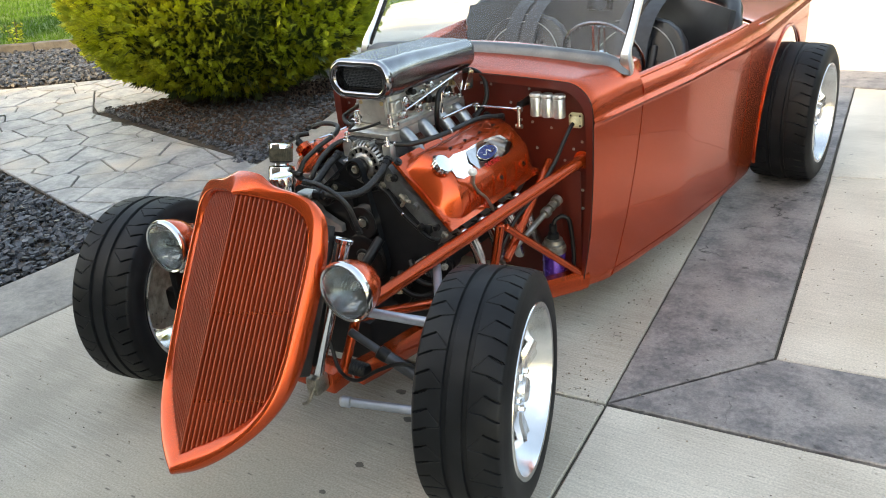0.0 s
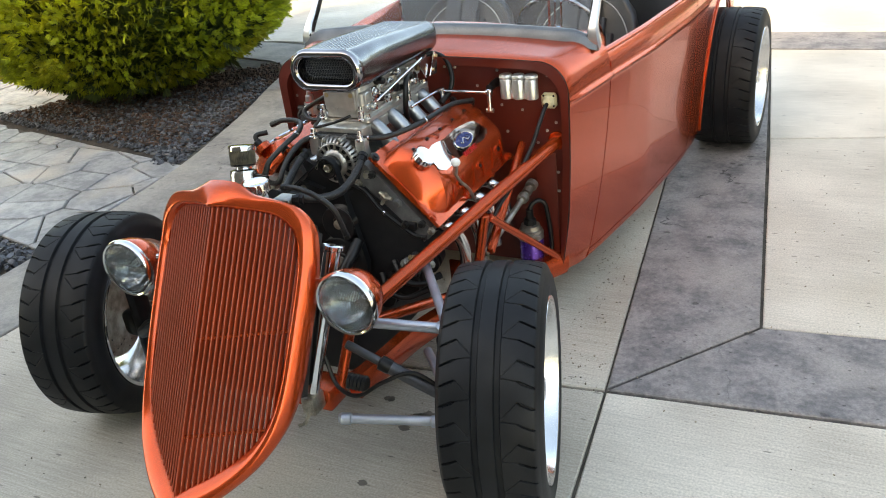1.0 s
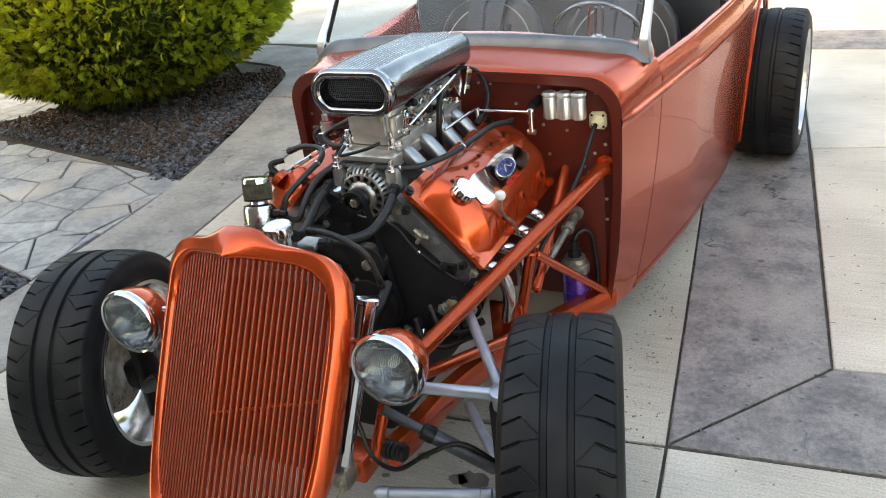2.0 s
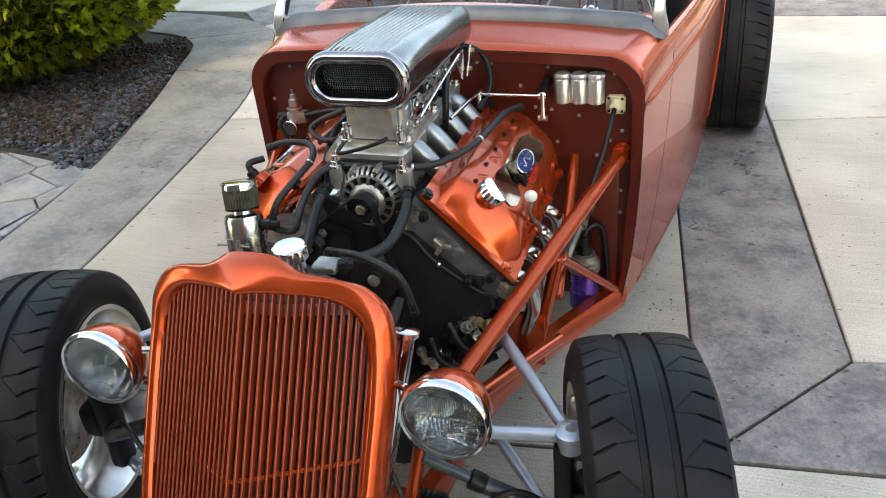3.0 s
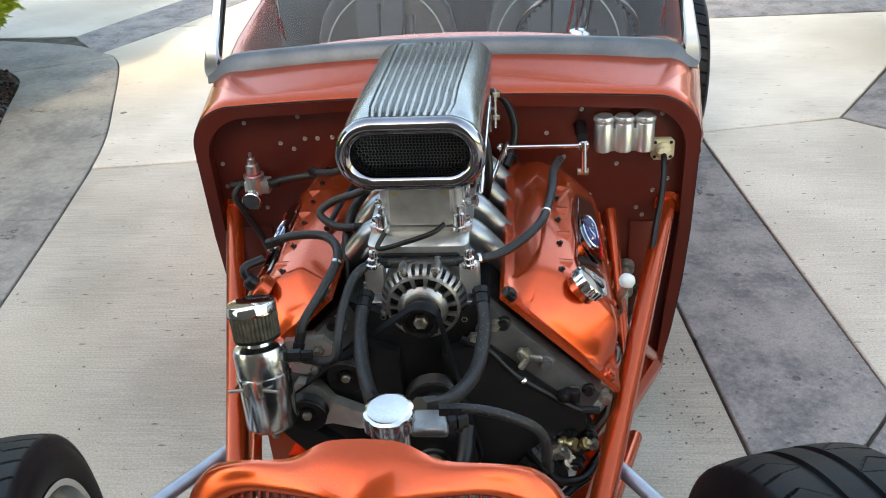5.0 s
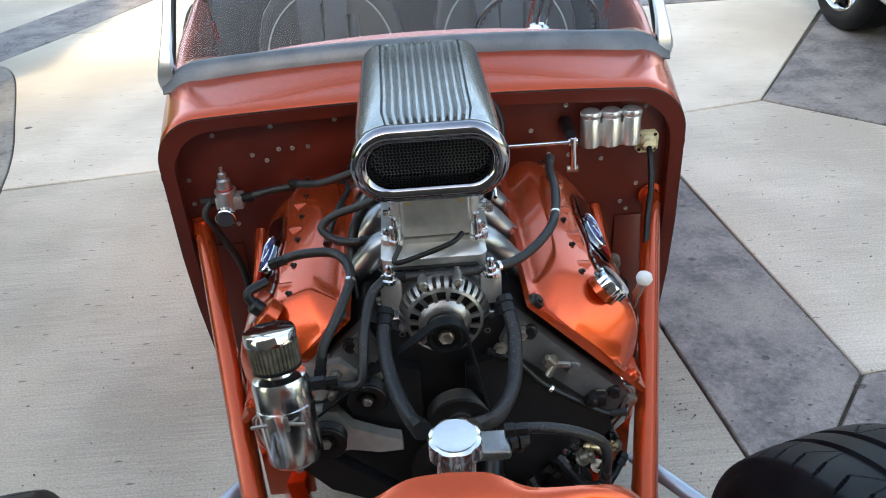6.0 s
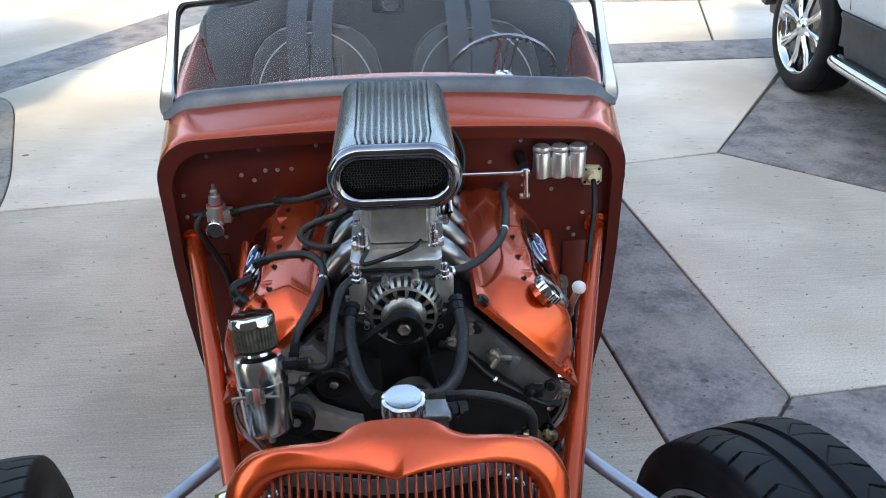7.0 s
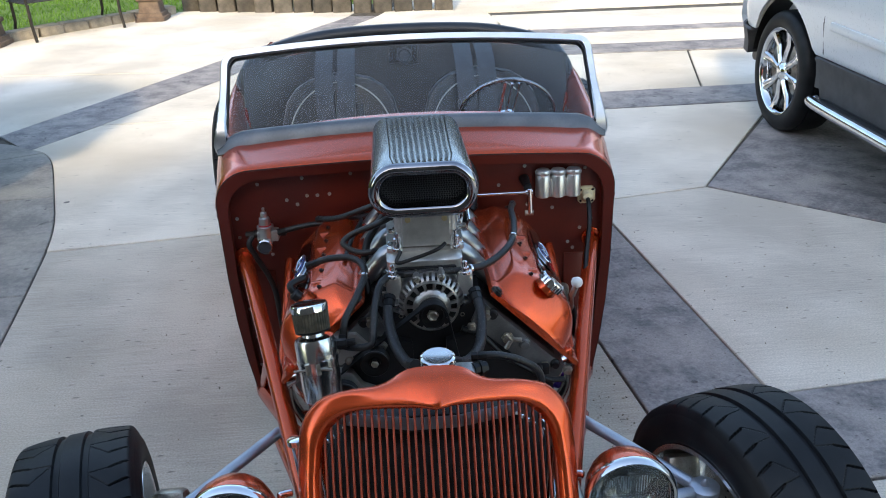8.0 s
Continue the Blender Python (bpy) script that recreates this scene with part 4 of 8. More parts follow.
SHIFT[:] = [0.010, 0.965]
bm = bm_new()
tilt = Matrix.Rotation(-math.atan(0.5), 3, "X")
add_box(bm, (0, -0.078, 0.555), (0.43, 0.04, 0.44), 0.004, tilt)
radiator = part("radiator", bm, DARKGLASS, car, "black radiator core behind the grille")
bm = bm_new()
add_box(bm, (0.0, 0.005, 0.762), (0.36, 0.05, 0.045), 0.012)
part("header_tank", bm, DARKMETAL, radiator, "dark grey header tank")
bm = bm_new()
add_strip(bm, [(u * 0.215, -0.078 + abs(u) * 0.05, 0.800) for u in (-1, -0.6, -0.2, 0.2, 0.6, 1)], 0.022, 0.006, (0, -0.86, 0.5))
part("insert_rail", bm, SATIN, radiator, "grey steel rail behind the grille bars")
bm = bm_new()
add_lathe(bm, (0.016, 0.038, 0.760), (0, 0.04, 1), [(0, 0.030), (0.030, 0.027), (0.082, 0.0265), (0.084, 0.031), (0.088, 0.031)], 32)
neck = part("filler_neck", bm, POLISHED, radiator, "bright filler neck")
bm = bm_new()
rings = []
for h, r, lobe in ((0.846, 0.033, 0), (0.848, 0.0365, 0.003), (0.868, 0.0365, 0.003), (0.872, 0.0350, 0.002), (0.8745, 0.030, 0), (0.8735, 0.026, 0), (0.8735, 0.001, 0)):
    rings.append([(0.016 + (r - lobe * (0.5 + 0.5 * math.cos(8 * 2 * math.pi * i / 80)) ** 3) * math.cos(2 * math.pi * i / 80), 0.041 + (r - lobe * (0.5 + 0.5 * math.cos(8 * 2 * math.pi * i / 80)) ** 3) * math.sin(2 * math.pi * i / 80), h) for i in range(80)])
add_rings(bm, rings)
part("radiator_cap", bm, POLISHED, radiator, "round lobed chrome filler cap")
bm = bm_new()
add_box(bm, (0.066, 0.088, 0.806), (0.056, 0.046, 0.018), 0.007, seg=3)
part("water_outlet", bm, ALTCAST, radiator, "polished water outlet housing")
bm = bm_new()
add_lathe(bm, (0.090, 0.090, 0.806), (1, 0.4, -0.1), [(0, 0.014), (0.012, 0.014), (0.013, 0.0175), (0.020, 0.0175), (0.021, 0.013), (0.03, 0.013)], 8)
part("outlet_fitting", bm, BLACK, radiator)
for s in (1, -1):
    bm = bm_new()
    for i in range(7):
        add_lathe(bm, (s * (0.16 + 0.012 * i), -0.045 + 0.004 * i, 0.795 - 0.012 * i), (0, -1, 0), [(0, 0.004), (0.004, 0.004)], 6)
    part("fastener", bm, CHROME, radiator)

# headlights
SHIFT[:] = [0.0, 1.0]
def headlight(s):
    o, ax = Vector((s * 0.368, -0.128, 0.640)), Vector((s * 0.02, 1, -0.02))
    bm = bm_new()
    add_lathe(bm, o, ax, [(0.012, 0.080), (0.016, 0.0845), (0.03, 0.0835), (0.055, 0.077), (0.08, 0.064), (0.10, 0.047), (0.114, 0.028), (0.12, 0.001)], 40, caps=False)
    hl = part("headlight", bm, PAINT, car, "round headlight in orange bucket with chrome rim")
    bm = bm_new()
    prof = [(0.016, 0.078), (0.018, 0.0865), (0.012, 0.0885), (0.004, 0.087), (-0.002, 0.083), (0.0, 0.079), (0.008, 0.077)]
    add_lathe(bm, o, ax, prof + [prof[0]], 48, caps=False)
    part("rim", bm, CHROME, hl, "chrome trim ring")
    bm = bm_new()
    add_lathe(bm, o, ax, [(0.005, 0.074), (0.004, 0.079), (-0.006, 0.072), (-0.013, 0.055), (-0.018, 0.03), (-0.0195, 0.001), (-0.0165, 0.001), (-0.015, 0.03), (-0.010, 0.055), (-0.003, 0.071), (0.005, 0.074)], 40, caps=False)
    part("lens", bm, LAMPGLASS, hl, "fluted clear glass lens").visible_shadow = False
    bm = bm_new()
    add_lathe(bm, o, ax, [(0.009, 0.077), (0.025, 0.070), (0.045, 0.055), (0.06, 0.035), (0.066, 0.014), (0.067, 0.001)], 40, caps=False)
    part("reflector", bm, REFLECTOR, hl, "bright reflector bowl")
    # moulded flutes: a fine upper bank, a bold lower bank and the plain foot below
    for low, high, n, rad in ((0.016, 0.060, 27, 0.0022), (-0.014, 0.014, 17, 0.0036)):
        for k in range(n):
            u = (k - (n - 1) / 2) * 2 * rad * 1.02 * (1.0 if n > 10 else 1.05)
            edge = math.sqrt(max(0.0, 0.070 ** 2 - u * u))
            bm = bm_new()
            add_rod(bm, o + Vector((u * 1.05, -0.002, low - (0.006 * math.cos(u * 60) if low < 0 else 0))), o + Vector((u * 1.05, -0.001, min(high, edge - 0.004))), rad, 8)
            part("flute", bm, LENS, hl).visible_shadow = False
    bm = bm_new()
    add_sweep(bm, [o + Vector((0.046 * u, 0.0, -0.050 + 0.016 * (1 - u * u))) for u in (-1, -0.6, -0.2, 0.2, 0.6, 1)], 0.004, 8, 4)
    part("foot_prism", bm, LENS, hl).visible_shadow = False
    bm = bm_new()
    add_lathe(bm, o + Vector((0, 0.055, 0)), -ax, [(0, 0.012), (0.02, 0.011), (0.03, 0.004)], 16)
    part("bulb", bm, WHITEPLASTIC, hl)
    for k in range(3):
        bm = bm_new()
        if k == 0:
            add_rod(bm, o + Vector((-s * 0.05, 0.04, -0.05)), (s * 0.30, -0.02, 0.53), 0.014)
        elif k == 1:
            add_lathe(bm, o + Vector((-s * 0.02, 0.03, -0.092)), (0, 0, 1), [(0, 0.012), (0.02, 0.018)], 16)
        else:
            add_rod(bm, o + Vector((-s * 0.082, 0.045, 0.03)), (s * 0.262, -0.07, 0.665), 0.008, 12)
        part("stay", bm, CHROME, hl, "bright headlight bracket")


headlight(1)
headlight(-1)


# wheels: built about the origin, axle along x, outer face towards +x
def tyre_mesh(name, R, W, r_in, parent, pitch):
    """A low-profile tyre with circumferential grooves and slanted cuts in the tread."""
    n, k = (1320, 84) if W < 0.26 else (880, 72)
    prof = []
    for i in range(k + 1):
        u = -1 + 2 * i / k
        crown = 0.010 * abs(u) ** 3.2 + (0.016 * max(0.0, (abs(u) - 0.9) / 0.1) ** 2)
        prof.append((u * W / 2, R - crown, u))
    verts, faces = [], []
    circ = 2 * math.pi * R
    count = round(circ / pitch)

    def depth(arc, u):
        if min(abs(u + 0.24), abs(u - 0.22)) < 0.056:
            return 0.0075
        a = abs(u)
        ph = (arc / circ * count + (0.0 if u > 0 else 0.5)) % 1.0
        if 0.60 < a < 0.95:                        # tapered shoulder slots
            w = 0.030 * (1.0 if a > 0.66 else (a - 0.56) / 0.10) * (1.0 if a < 0.90 else (0.95 - a) / 0.05)
            c = 0.12 + (a - 0.60) * 0.50
            if min(abs(ph - c), abs(ph - c - 0.5)) < w:
                return 0.0068
        if 0.26 < a <= 0.61:                       # hairline cuts meeting at the groove
            f = (0.61 - a) / 0.35
            if min(abs(ph - 0.12 - 0.44 * f), abs(ph - 0.62 + 0.06 * f)) < 0.013:
                return 0.0020
        return 0.0
    for j in range(n):
        th = 2 * math.pi * j / n
        cs, sn = math.cos(th), math.sin(th)
        for px, pr, u in prof:
            r = pr - depth(th * R, u)
            verts.append((px, r * cs, r * sn))
    m = k + 1
    for j in range(n):
        j2 = (j + 1) % n
        for i in range(k):
            faces.append((j * m + i, j * m + i + 1, j2 * m + i + 1, j2 * m + i))
    me = bpy.data.meshes.new(name)
    me.from_pydata(verts, [], faces)
    me.materials.append(RUBBER)
    me.shade_smooth()
    me.set_sharp_from_angle(angle=radians(30))
    ob = new(name, me)
    ob.parent = parent
    bm = bm_new()
    for s in (1, -1):
        e = R - 0.026
        add_lathe(bm, (0, 0, 0), (s, 0, 0), [(W / 2 - 0.001, e + 0.0005), (W / 2 + 0.006, e - 0.012), (W / 2 + 0.010, lerp(e, r_in, 0.45)), (W / 2 + 0.006, lerp(e, r_in, 0.8)),
                                              (W / 2 + 0.004, r_in + 0.006), (W / 2 - 0.006, r_in - 0.004), (W / 2 - 0.03, r_in - 0.004)], 96, caps=False)
    part("sidewall", bm, RUBBER, ob)
    return ob


def build_wheel(name, R, W, r_rim, spokes, label):
    w = new(name)
    w.parent = car
    w["label"] = label
    tyre_mesh("tyre", R, W, r_rim, w, 0.098)
    bm = bm_new()
    f = W / 2 - 0.004
    add_lathe(bm, (0, 0, 0), (1, 0, 0), [(f + 0.004, r_rim + 0.004), (f + 0.010, r_rim + 0.001), (f + 0.009, r_rim - 0.012), (f - 0.004, r_rim - 0.017), (f - 0.03, r_rim - 0.022),
                                         (f - 0.07, r_rim - 0.045), (0.0, r_rim - 0.052), (-f + 0.05, r_rim - 0.03), (-f + 0.012, r_rim - 0.018), (-f - 0.008, r_rim - 0.010),
                                         (-f - 0.010, r_rim + 0.002), (-f, r_rim + 0.004)], 96, caps=False)
    part("rim", bm, POLISHED, w, "polished deep alloy rim")
    xo = f - 0.028
    for i in range(spokes):
        bm = bm_new()
        a = 2 * math.pi * i / spokes
        c, s = math.cos(a), math.sin(a)

        def pt(rad, off, xx):
            return (xx, rad * c - off * s, rad * s + off * c)
        rings = []
        for rad, wd, xx, th in ((0.03, 0.034, xo - 0.012, 0.03), (0.07, 0.026, xo - 0.004, 0.03), (0.13, 0.022, xo - 0.012, 0.026), (r_rim - 0.03, 0.030, xo - 0.006, 0.022), (r_rim - 0.018, 0.036, xo - 0.004, 0.02)):
            rings.append([pt(rad, -wd, xx - th), pt(rad, -wd, xx - 0.006), pt(rad, -wd * 0.55, xx), pt(rad, 0, xx - 0.004), pt(rad, wd * 0.55, xx), pt(rad, wd, xx - 0.006), pt(rad, wd, xx - th)])
        add_rings(bm, rings)
        part("spoke", bm, POLISHED, w, "polished alloy spoke")
    bm = bm_new()
    add_lathe(bm, (0, 0, 0), (1, 0, 0), [(xo - 0.05, 0.075), (xo - 0.01, 0.072), (xo - 0.002, 0.06), (xo + 0.002, 0.036), (xo + 0.016, 0.033), (xo + 0.02, 0.026), (xo + 0.021, 0.001)], 40)
    part("hub", bm, POLISHED, w)
    for i in range(5):
        bm = bm_new()
        a = 2 * math.pi * (i + 0.5) / 5
        add_lathe(bm, (xo - 0.004, 0.055 * math.cos(a), 0.055 * math.sin(a)), (1, 0, 0), [(0, 0.011), (0.012, 0.010), (0.016, 0.006), (0.017, 0.001)], 6)
        part("lug_nut", bm, CHROME, w)
    bm = bm_new()
    add_lathe(bm, (0, 0, 0), (1, 0, 0), [(-0.012, 0.085), (-0.012, 0.150), (-0.006, 0.152), (0.006, 0.152), (0.012, 0.150), (0.012, 0.085), (0.03, 0.08), (0.03, 0.001)], 64)
    disc = part("brake_disc", bm, STEEL, w, "drilled steel brake disc")
    bm = bm_new()
    for i in range(36):
        a = 2 * math.pi * i / 36
        rr = 0.10 + 0.012 * (i % 4)
        for xx in (-0.0125,):
            add_lathe(bm, (xx, rr * math.cos(a), rr * math.sin(a)), (-1, 0, 0), [(0, 0.003), (0.0006, 0.0028)], 8)
    part("drill_hole", bm, BLACK, w)
    return w


FW, RW = Vector((0.698, 0.055, 0.336)), Vector((0.812, 2.91, 0.348))
STEER = 15.5
wheel_f = build_wheel("wheel", 0.336, 0.235, 0.242, 5, "front wheel with black low-profile tyre and polished alloy rim")
wheel_f.matrix_basis = Matrix.Translation(FW) @ Matrix.Rotation(radians(STEER), 4, "Z")
copy_thing(wheel_f, Matrix.Translation((-FW.x - 0.014, FW.y, FW.z)) @ Matrix.Rotation(radians(180 + STEER), 4, "Z"))
wheel_r = build_wheel("wheel", 0.348, 0.300, 0.250, 5, "wide rear wheel with black tyre and polished alloy rim")
wheel_r.matrix_basis = Matrix.Translation(RW)
copy_thing(wheel_r, Matrix.Translation((0.04 - RW.x, RW.y, RW.z)) @ Matrix.Rotation(radians(180), 4, "Z"))

# chassis and front suspension, both sides
def rod_part(name, p, q, r, mat, parent, label="", seg=16):
    bm = bm_new()
    add_rod(bm, p, q, r, seg)
    return part(name, bm, mat, parent, label)


chassis = None
for s in (1, -1):
    def S(x, y, z):
        return Vector((s * x, y, z))
    SHIFT[0] = 0.020
    bm = bm_new()
    add_strip(bm, curve_points([S(0.522, 0.985, 0.212), S(0.372, 0.668, 0.238), S(0.270, 0.36, 0.255), S(0.250, 0.10, 0.275), S(0.240, 0.0, 0.285)], 5), 0.05, 0.075, (0, 0, 1))
    rail = part("chassis_rail", bm, PAINT, car, "candy orange lower chassis rail")
    rod_part("upper_tube", S(0.522, 0.985, 0.678), S(0.275, 0.06, 0.508), 0.0215, PAINT, car, "candy orange round chassis tube")
    bm = bm_new()
    add_lathe(bm, S(0.522, 0.982, 0.678), (0, -1, 0), [(0, 0.032), (0.006, 0.032), (0.008, 0.024)], 20)
    part("tube_flange", bm, PAINT, rail)
    rod_part("inner_tube", S(0.39, 0.985, 0.66), S(0.405, 0.62, 0.42), 0.015, PAINT, rail)
    rod_part("post", S(0.417, 0.575, 0.575), S(0.350, 0.57, 0.245), 0.016, PAINT, rail)
    rod_part("brace", S(0.42, 0.60, 0.555), S(0.525, 0.985, 0.215), 0.013, PAINT, rail)
    rod_part("lower_tube", S(0.25, 0.02, 0.47), S(0.42, 0.57, 0.33), 0.016, PAINT, rail)
    rod_part("cross_brace", S(0.25, 0.03, 0.50), S(0.22, -0.05, 0.30), 0.015, PAINT, rail)
    for c, size in ((S(0.335, 0.555, 0.33), (0.10, 0.012, 0.16)),):
        bm = bm_new()
        add_box(bm, c, size, 0.004)
        part("mounting_plate", bm, PAINT, rail)
    # suspension
    SHIFT[0] = 0.0
    ball = S(0.568, 0.020, 0.517)
    bm = bm_new()
    add_lathe(bm, ball + Vector((0, 0, -0.035)), (0, 0, 1), [(0, 0.022), (0.004, 0.026), (0.034, 0.027), (0.036, 0.031), (0.048, 0.031), (0.051, 0.027), (0.053, 0.010), (0.062, 0.006), (0.066, 0.002)], 28)
    arm = part("upper_control_arm", bm, SATIN, car, "blue-grey tubular upper control arm with ball joint")
    rod_part("tube", ball, S(0.315, -0.035, 0.530), 0.0145, SATIN, arm)
    rod_part("tube", ball, S(0.345, 0.33, 0.515), 0.0135, SATIN, arm)
    rod_part("bolt", S(0.30, -0.06, 0.53), S(0.30, 0.06, 0.53), 0.012, STEEL, arm)
    bm = bm_new()
    add_box(bm, S(0.555, 0.03, 0.35), (0.04, 0.06, 0.30), 0.012)
    add_box(bm, S(0.60, 0.05, 0.33), (0.07, 0.09, 0.09), 0.02)
    part("upright", bm, BLACK, car, "dark steering upright")
    bm = bm_new()
    add_box(bm, S(0.575, 0.155, 0.42), (0.075, 0.06, 0.14), 0.015, Matrix.Rotation(radians(-30), 3, "X"))
    part("brake_caliper", bm, STEEL, car, "metal brake caliper")
    lower = part("lower_control_arm", (lambda b: (add_rod(b, S(0.56, 0.04, 0.20), S(0.25, -0.09, 0.235), 0.014), add_rod(b, S(0.56, 0.04, 0.20), S(0.33, 0.30, 0.225), 0.014), b)[-1])(bm_new()),
                 SATIN, car, "blue-grey lower control arm")
    rod_part("sleeve", S(0.515, 0.02, 0.206), S(0.485, 0.007, 0.208), 0.0175, SATIN, lower)
    rod_part("sleeve", S(0.285, -0.077, 0.231), S(0.255, -0.09, 0.235), 0.0175, SATIN, lower)
    bm = bm_new()
    add_rod(bm, S(0.28, -0.035, 0.452), S(0.40, -0.02, 0.39), 0.012)
    add_rod(bm, S(0.39, -0.022, 0.395), S(0.545, 0.0, 0.315), 0.0185)
    tie = part("tie_rod", bm, GUNMETAL, car, "gunmetal steering tie rod with black boot")
    bm = bm_new()
    add_lathe(bm, S(0.37, -0.024, 0.405), S(0.03, 0.004, -0.0155), [(0, 0.013), (0.004, 0.021), (0.03, 0.021), (0.036, 0.019)], 16)
    part("boot", bm, BLACK, tie)
    bm = bm_new()
    add_sweep(bm, [S(0.22, -0.06, 0.42), S(0.26, -0.08, 0.34), S(0.33, -0.09, 0.33), S(0.40, -0.06, 0.37), S(0.47, -0.02, 0.385), S(0.55, 0.0, 0.33)], 0.006, 8)
    part("brake_hose", bm, BLACK, car, "black rubber brake hose")
    # chrome damper standing beside the grille shell
    bm = bm_new()
    p0, p1 = S(0.186, -0.105, 0.318), S(0.247, 0.028, 0.705)
    add_rod(bm, p0, p1, 0.0230, 24)
    damper = part("damper", bm, CHROME, car, "polished chrome upright tube")
    bm = bm_new()
    add_lathe(bm, p1, p1 - p0, [(-0.004, 0.0235), (0.0, 0.0295), (0.010, 0.0295), (0.013, 0.025), (0.014, 0.001)], 24)
    part("cap", bm, CHROME, damper)
    bm = bm_new()
    add_box(bm, p0 + Vector((0, 0.0, -0.03)), (0.045, 0.06, 0.06), 0.01)
    add_sweep(bm, [p0 + Vector((s * 0.01, -0.02, -0.02)), p0 + Vector((s * 0.005, -0.05, -0.06)), p0 + Vector((-s * 0.03, -0.04, -0.09))], 0.006, 8)
    part("foot", bm, STEEL, damper)
bm = bm_new()
add_box(bm, (0, -0.03, 0.27), (0.44, 0.09, 0.07), 0.008)
part("front_crossmember", bm, PAINT, car, "orange front chassis crossmember")
bm = bm_new()
add_lathe(bm, (0.23, -0.02, 0.315), (1, 0, 0), [(0.006 * i, 0.018 if i % 2 == 0 else 0.024) for i in range(15)], 20)
part("steering_boot", bm, BLACK, car, "ribbed black steering rack boot")

# ---- engine and what is fitted round it ----
STEER_TOP, STEER_LOW = Vector((0.450, 0.95, 0.520)), Vector((0.405, 0.62, 0.408))
EX = 0.020                                    # the engine's middle
# block: a vee-shaped casting
bm = bm_new()
VEE = [(-0.125, 0.80), (-0.305, 0.625), (-0.255, 0.52), (-0.155, 0.46), (-0.14, 0.33), (0.14, 0.33), (0.155, 0.46), (0.255, 0.52), (0.305, 0.625), (0.125, 0.80), (0.05, 0.76), (-0.05, 0.76)]
add_rings(bm, [[(EX + x * k, y, z) for x, z in VEE] for y, k in ((0.405, 0.985), (0.415, 1), (0.93, 1), (0.94, 0.985))])
block = part("engine_block", bm, DARKMETAL, car, "dark grey vee engine block")
bm = bm_new()
PLATE = [(0.04, 0.70), (0.12, 0.725), (0.295, 0.565), (0.30, 0.53), (0.22, 0.43), (0.13, 0.385), (0.035, 0.42)]
add_rings(bm, [[(EX + x, y, z) for x, z in PLATE] for y in (0.382, 0.388, 0.41)])
part("timing_cover", bm, DARKMETAL, block, "flat dark grey timing cover")
bm = bm_new()
PLATE2 = [(-x, z) for x, z in PLATE]
add_rings(bm, [[(EX + x, y, z) for x, z in PLATE2] for y in (0.384, 0.39, 0.41)])
part("timing_cover", bm, DARKMETAL, block)
bm = bm_new()
add_box(bm, (EX, 0.45, 0.24), (0.26, 0.5, 0.17), 0.03)
part("sump", bm, DARKMETAL, block)
for x, z, r in ((0.185, 0.70, 0.012), (0.275, 0.615, 0.010), (0.10, 0.735, 0.010), (0.33, 0.60, 0.010), (0.135, 0.765, 0.011), (-0.135, 0.765, 0.011), (-0.11, 0.70, 0.009)):
    bm = bm_new()
    add_lathe(bm, (EX + x, 0.384, z), (0, -1, 0), [(0, r * 1.3), (0.004, r * 1.3), (0.005, r), (0.013, r * 0.92), (0.014, 0.001)], 6)
    part("block_bolt", bm, STEEL, block)
bm = bm_new()
add_box(bm, (EX + 0.27, 0.375, 0.612), (0.03, 0.02, 0.026), 0.005)
add_lathe(bm, (EX + 0.255, 0.366, 0.622), (0, -1, 0), [(0, 0.012), (0.014, 0.010), (0.018, 0.004)], 14)
sensor = part("cam_sensor", bm, BLACK, block, "black sensor plug")
bm = bm_new()
for dx, dz in ((0.02, 0.0), (-0.013, 0.016), (-0.012, -0.018)):
    add_rod(bm, (EX + 0.193, 0.372, 0.70), (EX + 0.193 + dx * 1.2, 0.368, 0.70 + dz * 1.2), 0.006, 8)
part("star_knob", bm, STEEL, block)
for s in (1, -1):
    bm = bm_new()
    HEAD = [(0.125, 0.80), (0.305, 0.625), (0.325, 0.605), (0.29, 0.545), (0.20, 0.60), (0.10, 0.74)]
    add_rings(bm, [[(EX + s * x, y, z) for x, z in HEAD] for y in (0.386, 0.392, 0.93, 0.938)])
    head = part("cylinder_head", bm, HEADGREY, block, "grey cast cylinder head")
    for x, z, r in ((0.150, 0.765, 0.010), (0.300, 0.618, 0.009), (0.225, 0.680, 0.011), (0.265, 0.600, 0.008)):
        bm = bm_new()
        add_lathe(bm, (EX + s * x, 0.388, z), (0, -1, 0), [(0, r * 1.35), (0.006, r * 1.3), (0.008, r), (0.015, r * 0.9), (0.016, 0.001)], 20)
        part("plug", bm, HEADGREY if r > 0.0105 else BLACK, head)

# valve covers
U, N = Vector((0.705, 0, -0.709)), Vector((0.709, 0, 0.705))
PROFILE = [(0, 0), (0, 0.011), (0.018, 0.012), (0.023, 0.018), (0.036, 0.058), (0.043, 0.065), (0.094, 0.088), (0.103, 0.0905), (0.165, 0.0905), (0.192, 0.0885), (0.2105, 0.0815), (0.226, 0.072),
           (0.240, 0.060), (0.262, 0.036), (0.272, 0.022), (0.276, 0.013), (0.292, 0.010), (0.290, 0.0)]


